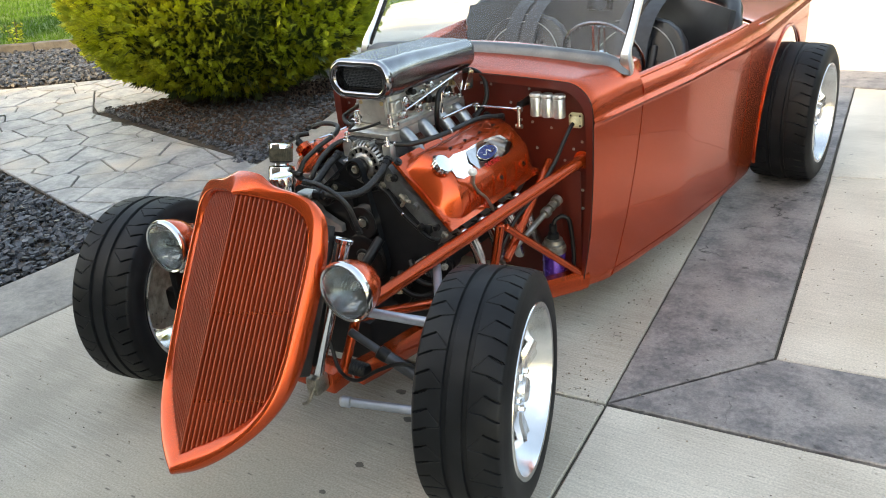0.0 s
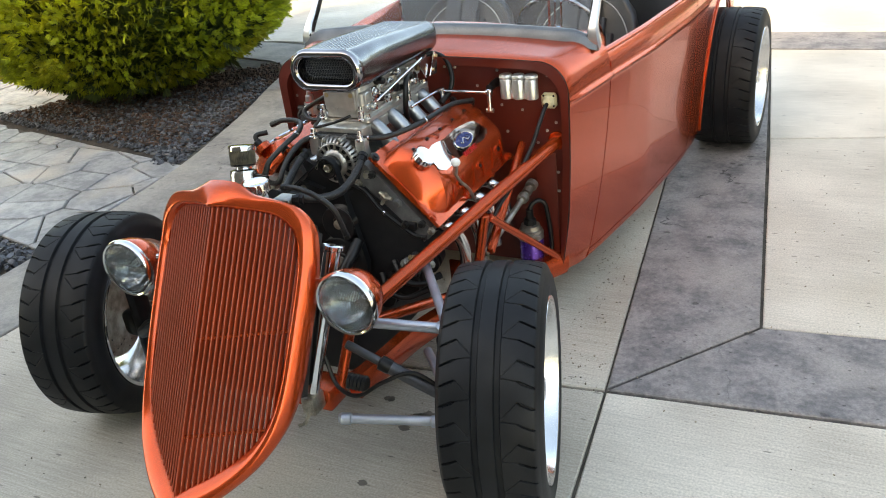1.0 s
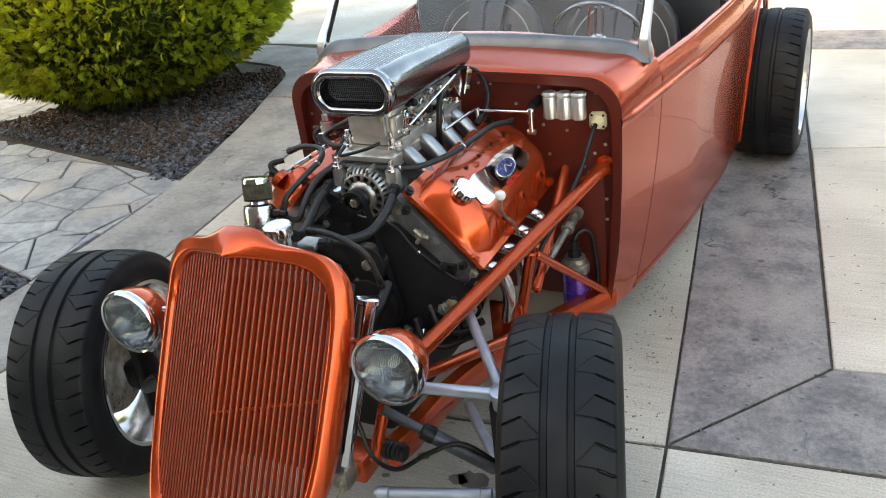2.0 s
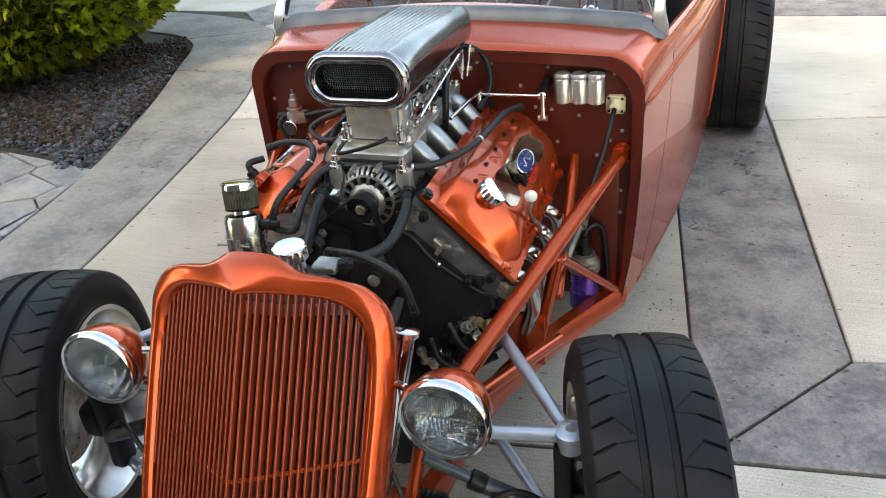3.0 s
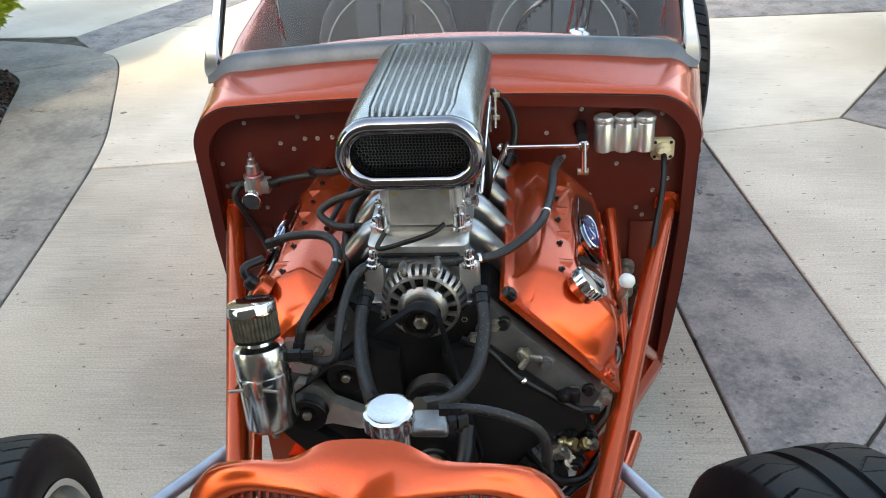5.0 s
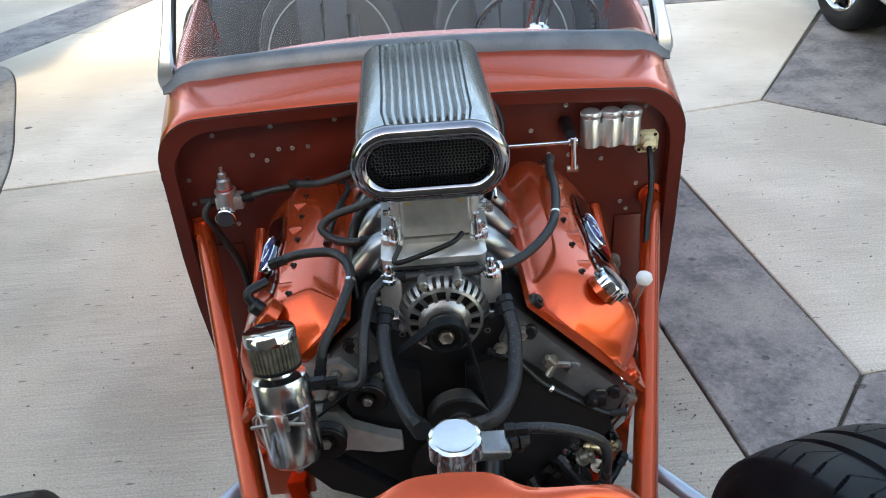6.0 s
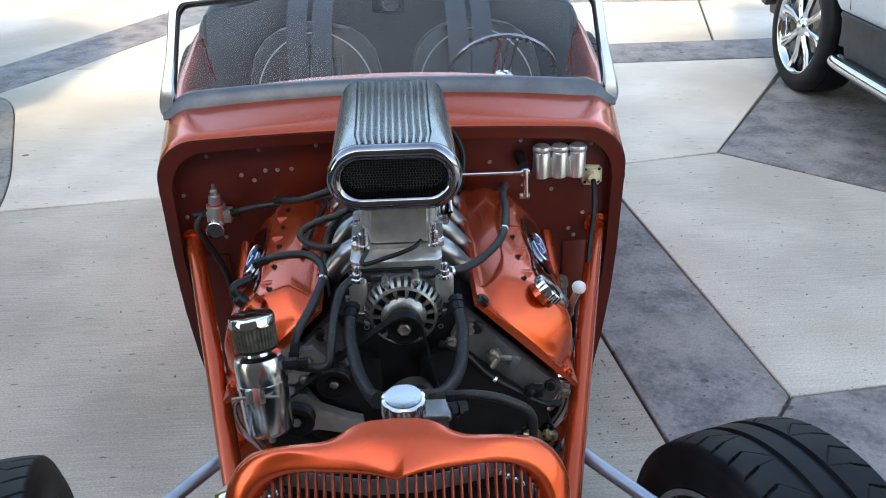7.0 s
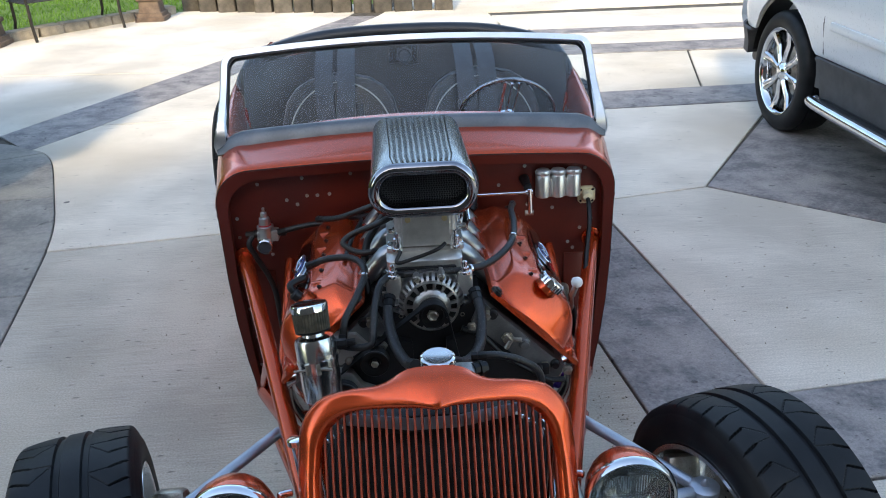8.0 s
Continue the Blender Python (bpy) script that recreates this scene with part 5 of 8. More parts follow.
def valve_cover(s):
    o = Vector((0.165 - EX, 0, 0.816))

    def at(u, v, y):
        p = o + U * u + N * v
        return Vector((EX + s * p.x, y, p.z))
    bm = bm_new()
    rings = []
    for y, k in ((0.384, 0.0), (0.386, 0.14), (0.398, 0.14), (0.403, 0.24), (0.409, 0.38), (0.450, 0.93), (0.457, 0.985), (0.47, 1.0), (0.66, 1.0), (0.87, 1.0), (0.90, 0.96), (0.92, 0.8), (0.932, 0.4), (0.936, 0.14), (0.95, 0.14), (0.952, 0.0)):
        ring = []
        for u, v in PROFILE:
            vv = v if v < 0.0125 else max(0.012, v * k)
            pinch = 0.0 if v < 0.0125 else (1 - k) * 0.035
            uu = lerp(u, 0.126, pinch / 0.126) if v > 0.0125 else u
            ring.append(at(uu, vv if k > 0 else v * 0.2, y))
        rings.append(ring)
    add_rings(bm, rings)
    vc = part("valve_cover", bm, PAINT, car, "candy orange cast valve cover", 32)
    for i, y in enumerate((0.50, 0.60, 0.70, 0.80)):
        bm = bm_new()
        rr = [[at(0.080 + 0.020 * (a - 0.5), 0.0765 + 0.010 * a + 0.007 * k * a, y + dy * w) for a, dy in ((0, -1), (1, -1), (1, 1), (0, 1))] for k, w in ((0, 0.011), (1, 0.007))]
        add_rings(bm, rr)
        part("coil_boss", bm, PAINT, vc)
    # webs and screw bosses down the outer wall
    for y in (0.50, 0.575, 0.65, 0.725, 0.80, 0.875):
        bm = bm_new()
        add_rings(bm, [[at(u, v, y + dy) for u, v in ((0.214, 0.0765), (0.226, 0.0745), (0.243, 0.0625), (0.266, 0.0375), (0.276, 0.022), (0.262, 0.020), (0.236, 0.052))] for dy in (-0.0035, 0.0035)])
        part("web", bm, PAINT, vc)
    for y in (0.54, 0.69, 0.84):
        bm = bm_new()
        add_lathe(bm, at(0.236, 0.055, y), Vector((s * 0.95, 0, 0.25)), [(0, 0.016), (0.012, 0.014), (0.013, 0.009), (0.010, 0.0085), (0.010, 0.001)], 18)
        boss = part("screw_boss", bm, PAINT, vc)
        bm = bm_new()
        add_lathe(bm, at(0.236, 0.055, y) + Vector((s * 0.009, 0, 0.002)), Vector((s * 0.95, 0, 0.25)), [(0, 0.007), (0.006, 0.0065), (0.007, 0.001)], 6)
        part("screw", bm, BLACK, boss)
    for y in (0.47, 0.56, 0.65, 0.74, 0.83, 0.905):
        bm = bm_new()
        add_lathe(bm, at(0.074, 0.078, y), Vector((s * N.x, 0, N.z)), [(0, 0.0065), (0.002, 0.0065), (0.0025, 0.004), (0.007, 0.004), (0.008, 0.001)], 12)
        part("cover_bolt", bm, BLACK, vc)
    for u, y in ((0.011, 0.392), (0.258, 0.392), (0.283, 0.60), (0.283, 0.78), (0.283, 0.94), (0.011, 0.94)):
        bm = bm_new()
        add_lathe(bm, at(u, 0.010, y + 0.004), Vector((s * N.x, 0, N.z)), [(0, 0.015), (0.008, 0.014), (0.0085, 0.009), (0.013, 0.008), (0.014, 0.001)], 14)
        part("flange_bolt", bm, PAINT if u > 0.1 else BLACK, vc)
    # badge plate
    bm = bm_new()
    rr = []
    prof = [(0.110, 0.475), (0.100, 0.53), (0.108, 0.60), (0.104, 0.68), (0.112, 0.76), (0.12, 0.80), (0.17, 0.83), (0.196, 0.80), (0.205, 0.70), (0.200, 0.62), (0.205, 0.54), (0.17, 0.47)]
    for k in (0.0935, 0.0975):
        rr.append([at(u, k - max(0, u - 0.165) * 0.42, y) for u, y in prof])
    add_rings(bm, rr)
    plate = part("badge_plate", bm, CHROME, vc, "polished chrome badge plate")
    # darker patch over the plate's rear: a dark reflection laid on as colour
    bm = bm_new()
    inlay = [(0.113, 0.59), (0.116, 0.70), (0.124, 0.785), (0.165, 0.815), (0.19, 0.79), (0.197, 0.70), (0.193, 0.60), (0.15, 0.57)]
    add_rings(bm, [[at(u, k - max(0, u - 0.165) * 0.42, y) for u, y in inlay] for k in (0.0972, 0.0984)])
    part("badge_dark_reflection", bm, DARKCHROME, vc, "rear of the badge plate, its dark reflection put in the colour")
    bm = bm_new()
    c = [(0.150 + 0.023 * math.cos(a), 0.675 + 0.056 * math.sin(a)) for a in [2 * math.pi * i / 28 for i in range(28)]]
    add_rings(bm, [[at(u, 0.0980 - max(0, u - 0.165) * 0.42, y) for u, y in c], [at(lerp(u, 0.150, 0.06), 0.1005 - max(0, u - 0.165) * 0.42, lerp(y, 0.675, 0.06)) for u, y in c]])
    part("oval_badge", bm, BADGEBLUE, vc, "blue oval emblem")
    bm = bm_new()
    c2 = [(0.150 + 0.0235 * math.cos(a), 0.675 + 0.0565 * math.sin(a)) for a in [2 * math.pi * i / 28 for i in range(29)]]
    add_sweep(bm, [at(u, 0.1000 - max(0, u - 0.165) * 0.42, y) for u, y in c2], 0.0022, 6, smooth=False)
    add_sweep(bm, [at(0.150 + 0.008 * math.sin(t * 9), 0.1012, 0.645 + 0.06 * t) for t in (0, 0.2, 0.4, 0.6, 0.8, 1)], 0.0022, 6, 4)
    part("oval_trim", bm, CHROME, vc)
    text = bpy.data.curves.new("word", "FONT")
    text.body, text.size, text.extrude, text.align_x, text.align_y = "RACING", 0.024, 0.0012, "CENTER", "CENTER"
    source = bpy.data.objects.new("word", text)
    word = bpy.data.meshes.new_from_object(source)
    bpy.data.objects.remove(source)
    bm = bm_new()
    bm.from_mesh(word)
    for vert in bm.verts:
        q = vert.co.copy()
        u = 0.188 - q.y
        vert.co = at(u, 0.0992 + q.z - max(0, u - 0.165) * 0.42, 0.675 + s * q.x)
    if s < 0:
        bmesh.ops.reverse_faces(bm, faces=bm.faces[:])
    part("red_lettering", bm, BADGERED, vc, "red raised lettering")
    # oil filler
    bm = bm_new()
    ax = Vector((s * N.x, 0, N.z))
    p = at(0.115, 0.080, 0.445)
    if s > 0:
        add_lathe(bm, p, ax, [(0, 0.03), (0.012, 0.028), (0.016, 0.026)], 28)
        part("filler_neck", bm, PAINT, vc)
        bm = bm_new()
        n = 72
        x, y, d = frame_of(ax)
        rings = []
        for h, r in ((0.014, 0.031), (0.015, 0.034), (0.030, 0.034), (0.034, 0.031), (0.035, 0.012), (0.0352, 0.0005)):
            rings.append([p + d * h + (x * math.cos(2 * math.pi * i / n) + y * math.sin(2 * math.pi * i / n)) * (r - (0.0018 if (i % 6) < 2 and 0.03 < r + h < 0.066 and h < 0.031 else 0)) for i in range(n)])
        add_rings(bm, rings)
        part("filler_cap", bm, CHROME, vc, "chrome knurled oil filler cap")
    else:
        add_lathe(bm, p, ax, [(0, 0.03), (0.02, 0.028), (0.024, 0.02)], 28)
        part("filler_neck", bm, PAINT, vc)
        bm = bm_new()
        q = p + ax * 0.02
        add_lathe(bm, q, ax, [(0, 0.014), (0.02, 0.014), (0.024, 0.010)], 16)
        add_sweep(bm, [q + ax * 0.012, q + ax * 0.03 + Vector((0, 0.01, 0.01)), q + ax * 0.03 + Vector((0.03, 0.035, 0.015))], 0.0085, 10, 6)
        part("breather_elbow", bm, BLACK, vc, "black breather elbow")
    return vc


valve_cover(1)
valve_cover(-1)
# intake: plenum, runners, throttle bank
bm = bm_new()
rings = []
for z, w, y0, y1 in ((0.836, 0.080, 0.470, 0.915), (0.842, 0.088, 0.462, 0.92), (0.876, 0.090, 0.460, 0.92), (0.884, 0.082, 0.468, 0.915), (0.888, 0.070, 0.490, 0.90)):
    rings.append([(EX + u, (y0 + y1) / 2 + v, z) for u, v in stadium(2 * w, y1 - y0, 0.016, 5)])
add_rings(bm, rings)
intake = part("intake_manifold", bm, CAST, car, "cast aluminium intake manifold with tubular runners")
bm = bm_new()
for z0, z1, w, y0, y1 in ((0.886, 0.897, 0.092, 0.492, 0.905),):
    add_rings(bm, [[(EX + 0.004 + u, (y0 + y1) / 2 + v, z) for u, v in stadium(2 * w, y1 - y0, 0.012, 4)] for z in (z0, z1 - 0.002, z1)])
part("top_flange", bm, CAST, intake, "flat machined flange")
bm = bm_new()
add_box(bm, (EX, 0.462, 0.852), (0.150, 0.016, 0.022), 0.006)
part("front_flange", bm, DARKMETAL, intake)
for x, y in ((-0.078, 0.51), (0.086, 0.51), (-0.078, 0.70), (0.086, 0.70), (-0.078, 0.89), (0.086, 0.89)):
    bm = bm_new()
    add_lathe(bm, (EX + x, y, 0.896), (0, 0, 1), [(0, 0.011), (0.003, 0.011), (0.004, 0.0075), (0.012, 0.007), (0.013, 0.001)], 6)
    part("flange_bolt", bm, POLISHED, intake)
bm = bm_new()
add_box(bm, (EX, 0.68, 0.775), (0.22, 0.52, 0.02), 0.006)
part("valley_plate", bm, POLISHED, intake, "bright aluminium valley plate")
for s in (1, -1):
    for k in range(4):
        y = 0.535 + 0.105 * k
        bm = bm_new()
        add_sweep(bm, [(EX + s * 0.070, y, 0.872), (EX + s * 0.096, y, 0.860), (EX + s * 0.128, y + 0.004, 0.822), (EX + s * 0.165, y + 0.006, 0.774)], 0.0235, 18, 6)
        part("runner", bm, RUNNER, intake, "bright intake runner tube")
    for k in range(9):
        bm = bm_new()
        add_lathe(bm, (EX + s * 0.100, 0.47 + 0.055 * k, 0.785), (0, 0, 1), [(0, 0.010), (0.003, 0.010), (0.004, 0.0065), (0.011, 0.006), (0.012, 0.001)], 6)
        part("valley_bolt", bm, STEEL, intake)
bm = bm_new()
add_box(bm, (EX + 0.008, 0.690, 0.948), (0.118, 0.396, 0.10), 0.008)
throttle = part("throttle_body", bm, CAST, car, "cast aluminium fuel injection throttle bank")
for k, (y0, y1) in enumerate(((0.500, 0.682), (0.700, 0.885))):      # two cast bodies with stepped sides, one behind the other
    bm = bm_new()
    rings = []
    for z, w in ((0.898, 0.074), (0.906, 0.074), (0.910, 0.066), (0.930, 0.066), (0.934, 0.072), (0.972, 0.072), (0.976, 0.066), (0.997, 0.064)):
        rings.append([(EX + 0.008 + u, (y0 + y1) / 2 + v, z) for u, v in stadium(2 * w, y1 - y0 - (0 if w > 0.07 else 0.01), 0.012, 4)])
    add_rings(bm, rings)
    part("throttle_casting", bm, CAST, throttle, "stepped cast throttle casting")
    for sg in (1, -1):
        for j in range(2):
            yc = lerp(y0, y1, 0.27 + 0.46 * j)
            bm = bm_new()
            frame_in = [(sg * 0.0715, u, v) for u, v in stadium(0.062, 0.030, 0.006, 3)]
            add_sweep(bm, [Vector((EX + 0.008 + sg * 0.0725, yc + u, 0.953 + v)) for _, u, v in frame_in] + [Vector((EX + 0.008 + sg * 0.0725, yc + frame_in[0][1], 0.953 + frame_in[0][2]))], 0.0032, 6, smooth=False)
            part("cast_outline", bm, CAST, throttle)
            bm = bm_new()
            add_lathe(bm, (EX + 0.008 + sg * 0.070, yc, 0.918), (sg, 0, 0), [(0, 0.011), (0.010, 0.011), (0.011, 0.007), (0.020, 0.007), (0.021, 0.001)], 16)
            part("injector_seat", bm, POLISHED, throttle)
bm = bm_new()
PLATE3 = [(-0.050, 0.926), (-0.018, 0.926), (-0.012, 0.934), (0.012, 0.934), (0.020, 0.926), (0.050, 0.926), (0.053, 0.931), (0.053, 0.980), (0.049, 0.984), (-0.049, 0.984), (-0.053, 0.980), (-0.053, 0.931)]
add_rings(bm, [[(EX + 0.008 + x, y, z) for x, z in PLATE3] for y in (0.484, 0.486, 0.500)])
part("end_plate", bm, CAST, throttle, "smooth aluminium end plate with a notched foot")
for dx, dz in ((-0.043, 0.018), (0.043, 0.018)):
    bm = bm_new()
    add_lathe(bm, (EX + 0.008 + dx, 0.485, 0.955 + dz), (0, -1, 0), [(0, 0.0075), (0.003, 0.007), (0.0035, 0.004), (0.002, 0.001)], 12)
    part("plate_screw", bm, BRASS, throttle)
for dx in (-0.062, 0.074):
    bm = bm_new()
    add_lathe(bm, (EX + dx, 0.49, 0.895), (0, 0, 1), [(0, 0.013), (0.006, 0.013), (0.007, 0.010), (0.03, 0.010), (0.032, 0.006), (0.045, 0.006), (0.046, 0.001)], 14)
    part("fuel_fitting", bm, POLISHED, throttle)
# linkage along the throttle bank's left side
for y in (0.56, 0.66, 0.78):
    bm = bm_new()
    add_box(bm, (EX + 0.088, y, 0.955), (0.01, 0.03, 0.05), 0.004)
    add_lathe(bm, (EX + 0.086, y, 0.962), (1, 0, 0), [(0, 0.014), (0.012, 0.014), (0.014, 0.006), (0.024, 0.006)], 14)
    part("throttle_lever", bm, CHROME, throttle)
    bm = bm_new()
    add_lathe(bm, (EX + 0.082, y + 0.03, 0.94), (1, 0, 0), [(0, 0.016), (0.014, 0.015), (0.018, 0.01)], 16)
    part("throttle_cap", bm, BLACK, throttle)
rod_part("link_rod", (EX + 0.112, 0.53, 0.945), (EX + 0.118, 0.83, 0.995), 0.0045, CHROME, throttle)
rod_part("link_rod", (EX + 0.105, 0.74, 0.85), (EX + 0.108, 0.745, 0.99), 0.0055, CHROME, throttle)
rod_part("link_rod", (EX + 0.12, 0.72, 0.865), (EX + 0.150, 0.90, 0.875), 0.005, CHROME, throttle)
bm = bm_new()
TRI = [(0.80, 0.985), (0.86, 1.0), (0.86, 0.93), (0.845, 0.925)]
add_rings(bm, [[(EX + 0.118 + dx, y, z) for y, z in TRI] for dx in (0, 0.004)])
part("link_plate", bm, POLISHED, throttle)

# air scoop
SC = Vector((0.024, 0, 0))


def scoop_ring(y, grow=0.0, grooves=True, squat=0.5):
    """The scoop's outline at a station: a flat oval, ribbed on top."""
    zt = table([(0.44, 1.118), (0.60, 1.115), (0.96, 1.088)], y) + grow
    zb = table([(0.44, 1.000), (0.50, 0.995), (0.96, 0.990)], y) - grow
    w = 0.238 + 2 * grow
    h = zt - zb
    ring = []
    for u, v in stadium(w, h, h * squat - 0.0005, 16):
        ring.append((u, (zt + zb) / 2 + v))
    out = []
    for i, (u, v) in enumerate(ring):
        out.append((u, v))
        if i == 16:
            a, b = ring[16][0], ring[17][0]
            for k in range(1, 132):
                d = abs((k / 132 * 11) % 1.0 * 2 - 1)         # 1 in the grooves, 0 on the crests
                g = 0.006 * max(0.0, (d - 0.30) / 0.70) ** 1.2 if grooves else 0.0
                out.append((lerp(a, b, k / 132), v - g))
    return [SC + Vector((u, y, z)) for u, z in out]


bm = bm_new()
rings = [scoop_ring(0.450, 0.004, False), scoop_ring(0.458, 0.004, False), scoop_ring(0.466, 0.0, False, 0.47), scoop_ring(0.472, squat=0.44)] + [scoop_ring(y, squat=0.38) for y in (0.52, 0.60, 0.70, 0.80, 0.88, 0.93)]
for y, sh in ((0.945, 0.97), (0.955, 0.90), (0.962, 0.78), (0.966, 0.55)):
    base = scoop_ring(0.93, squat=0.38)
    c = sum(base, Vector()) / len(base)
    rings.append([Vector((c.x + (p.x - c.x) * (0.5 + sh / 2), y, c.z + (p.z - c.z) * sh)) for p in base])
add_rings(bm, rings, caps=False)
bm.faces.new([v for v in bm.verts if abs(v.co.y - 0.966) < 1e-5])
scoop = part("air_scoop", bm, SCOOPMETAL, car, "polished ribbed air scoop with mesh mouth", 60)
bm = bm_new()
lipr = []
for k in range(17):
    a = math.pi * k / 16
    lipr.append(scoop_ring(0.450 - 0.017 * math.sin(a), 0.006 - 0.015 + 0.015 * math.cos(a), False))
add_rings(bm, lipr + [scoop_ring(0.475, -0.0235, False), scoop_ring(0.56, -0.0240, False)], caps=False)
part("scoop_lip", bm, DARKCHROME, scoop, "smooth rolled chrome lip")
# black sheet added close behind the mesh to stand for the hollow's shade
bm = bm_new()
back = scoop_ring(0.512, -0.021, False)
add_rings(bm, [back, [p + Vector((0, 0.01, 0)) for p in back]])
part("scoop_dark_backing", bm, BLACK, scoop)
bm = bm_new()
zc, hh, hw = 1.058, 0.036, 0.098


def add_wire(bm, p, q, r=0.0008):
    p, q = Vector(p), Vector(q)
    x, y, d = frame_of(q - p)
    add_rings(bm, [[c + (x * a + y * b) * r for a, b in ((1, 0), (0, 1), (-1, 0), (0, -1))] for c in (p, q)], caps=False)


def mouth(x):
    return hh if abs(x) < hw - hh else math.sqrt(max(0.0, hh * hh - (abs(x) - hw + hh) ** 2))


STEP = 0.0058
for i in range(-17, 18):
    x0 = i * STEP
    if abs(x0) < hw - 0.002:
        z = -mouth(x0)
        k = 0
        while z < mouth(x0):
            z2 = min(z + STEP, mouth(x0))
            add_wire(bm, (SC.x + x0 + (0.0014 if k % 2 else -0.0014), 0.480, zc + z), (SC.x + x0 + (-0.0014 if k % 2 else 0.0014), 0.480, zc + z2), 0.0008)
            z, k = z2, k + 1
for j in range(-7, 8):
    z0 = j * STEP * 0.9
    if abs(z0) < hh:
        xe = hw - hh + math.sqrt(hh * hh - z0 * z0)
        add_wire(bm, (SC.x - xe, 0.4815, zc + z0), (SC.x + xe, 0.4815, zc + z0), 0.0006)
tagged(part("mesh_screen", bm, GUNMETAL, scoop, "woven wire mesh screen"), kind="stuff")
bm = bm_new()
add_sweep(bm, [Vector((SC.x + u, 0.479, zc + v)) for u, v in stadium(2 * hw + 0.008, 2 * hh + 0.008, hh, 8)] + [Vector((SC.x + hw + 0.004, 0.479, zc))], 0.004, 8, smooth=False)
part("mesh_frame", bm, BLACK, scoop)

# alternator: a finned bell with open vents over a dark rotor
AC = Vector((0.030, 0.400, 0.784))
bm = bm_new()
add_lathe(bm, AC, (0, 1, 0), [(0.026, 0.060), (0.027, 0.0775), (0.046, 0.0785), (0.048, 0.074), (0.074, 0.074), (0.076, 0.077), (0.10, 0.075), (0.118, 0.058), (0.120, 0.001)], 64)
alt = part("alternator", bm, ALTCAST, car, "cast aluminium alternator with finned vents and black pulley")
bm = bm_new()
add_lathe(bm, AC, (0, 1, 0), [(0.012, 0.020), (0.013, 0.058), (0.0255, 0.068)], 48)
part("rotor", bm, BLACK, alt, "dark rotor seen through the vents")
bm = bm_new()
add_lathe(bm, AC, (0, 1, 0), [(-0.008, 0.012), (-0.008, 0.034), (-0.003, 0.040), (0.002, 0.045), (0.010, 0.044)], 48)
part("front_bearing_boss", bm, ALTCAST, alt)
bm = bm_new()
prof = [(0.0045, 0.0595), (0.003, 0.0615), (0.005, 0.0655), (0.010, 0.0665), (0.010, 0.0600), (0.0045, 0.0595)]
add_lathe(bm, AC, (0, 1, 0), prof, 64, caps=False)
part("vent_ring", bm, ALTCAST, alt)
fin = spoke = None
for i in range(34):
    a = 2 * math.pi * i / 34
    if 0.70 < i / 34 < 0.80:
        continue
    if fin is None:
        bm = bm_new()
        rings = []
        for r, yy in ((0.063, 0.0045), (0.069, 0.008), (0.0740, 0.0145), (0.0768, 0.022), (0.0775, 0.029)):
            w = 0.0033 * r / 0.07
            rings.append([(r, yy, -w), (r, yy, w), (r - 0.004, yy + 0.006, w), (r - 0.004, yy + 0.006, -w)])
        add_rings(bm, rings)
        fin = part("vent_fin", bm, ALTCAST, alt)
        fin.matrix_basis = Matrix.Translation(AC) @ Matrix.Rotation(-a, 4, "Y")
    else:
        copy_thing(fin, Matrix.Translation(AC) @ Matrix.Rotation(-a, 4, "Y"))
for i in range(15):
    a = 2 * math.pi * (i + 0.4) / 15
    if spoke is None:
        bm = bm_new()
        add_rings(bm, [[(r, yy, -w), (r, yy, w), (r, yy + 0.007, w), (r, yy + 0.007, -w)] for r, yy, w in ((0.042, 0.000, 0.0028), (0.052, 0.002, 0.0034), (0.063, 0.004, 0.0046))])
        spoke = part("vent_spoke", bm, ALTCAST, alt)
        spoke.matrix_basis = Matrix.Translation(AC) @ Matrix.Rotation(-a, 4, "Y")
    else:
        copy_thing(spoke, Matrix.Translation(AC) @ Matrix.Rotation(-a, 4, "Y"))
bm = bm_new()
prof = [(0.000, 0.026), (0.004, 0.0325), (0.008, 0.0330), (0.010, 0.030)]
for k in range(5):
    prof += [(0.0115 + 0.004 * k, 0.030), (0.0135 + 0.004 * k, 0.0280)]
add_lathe(bm, AC + Vector((0, -0.006, 0)), (0, -1, 0), prof + [(0.033, 0.0325), (0.037, 0.032), (0.038, 0.027), (0.030, 0.024), (0.028, 0.016), (0.028, 0.001)], 48)
part("pulley", bm, BLACK, alt, "black grooved pulley")
bm = bm_new()
add_lathe(bm, AC + Vector((0, -0.033, 0)), (0, -1, 0), [(0, 0.014), (0.010, 0.0135), (0.012, 0.010), (0.010, 0.006), (0.010, 0.001)], 6)
part("pulley_nut", bm, STEEL, alt)
for a in (70, 115, 196, 340):
    d = Vector((math.cos(radians(a)), 0, math.sin(radians(a))))
    bm = bm_new()
    add_lathe(bm, AC + d * 0.076 + Vector((0, 0.010, 0)), (0, 1, 0), [(0, 0.006), (0.002, 0.0085), (0.038, 0.009), (0.040, 0.007)], 16)
    lug = part("case_lug", bm, ALTCAST, alt)
    bm = bm_new()
    add_lathe(bm, AC + d * 0.076 + Vector((0, 0.010, 0)), (0, -1, 0), [(0, 0.0065), (0.005, 0.0062), (0.006, 0.004), (0.004, 0.0035), (0.004, 0.0005)], 6)
    part("screw", bm, STEEL, lug)
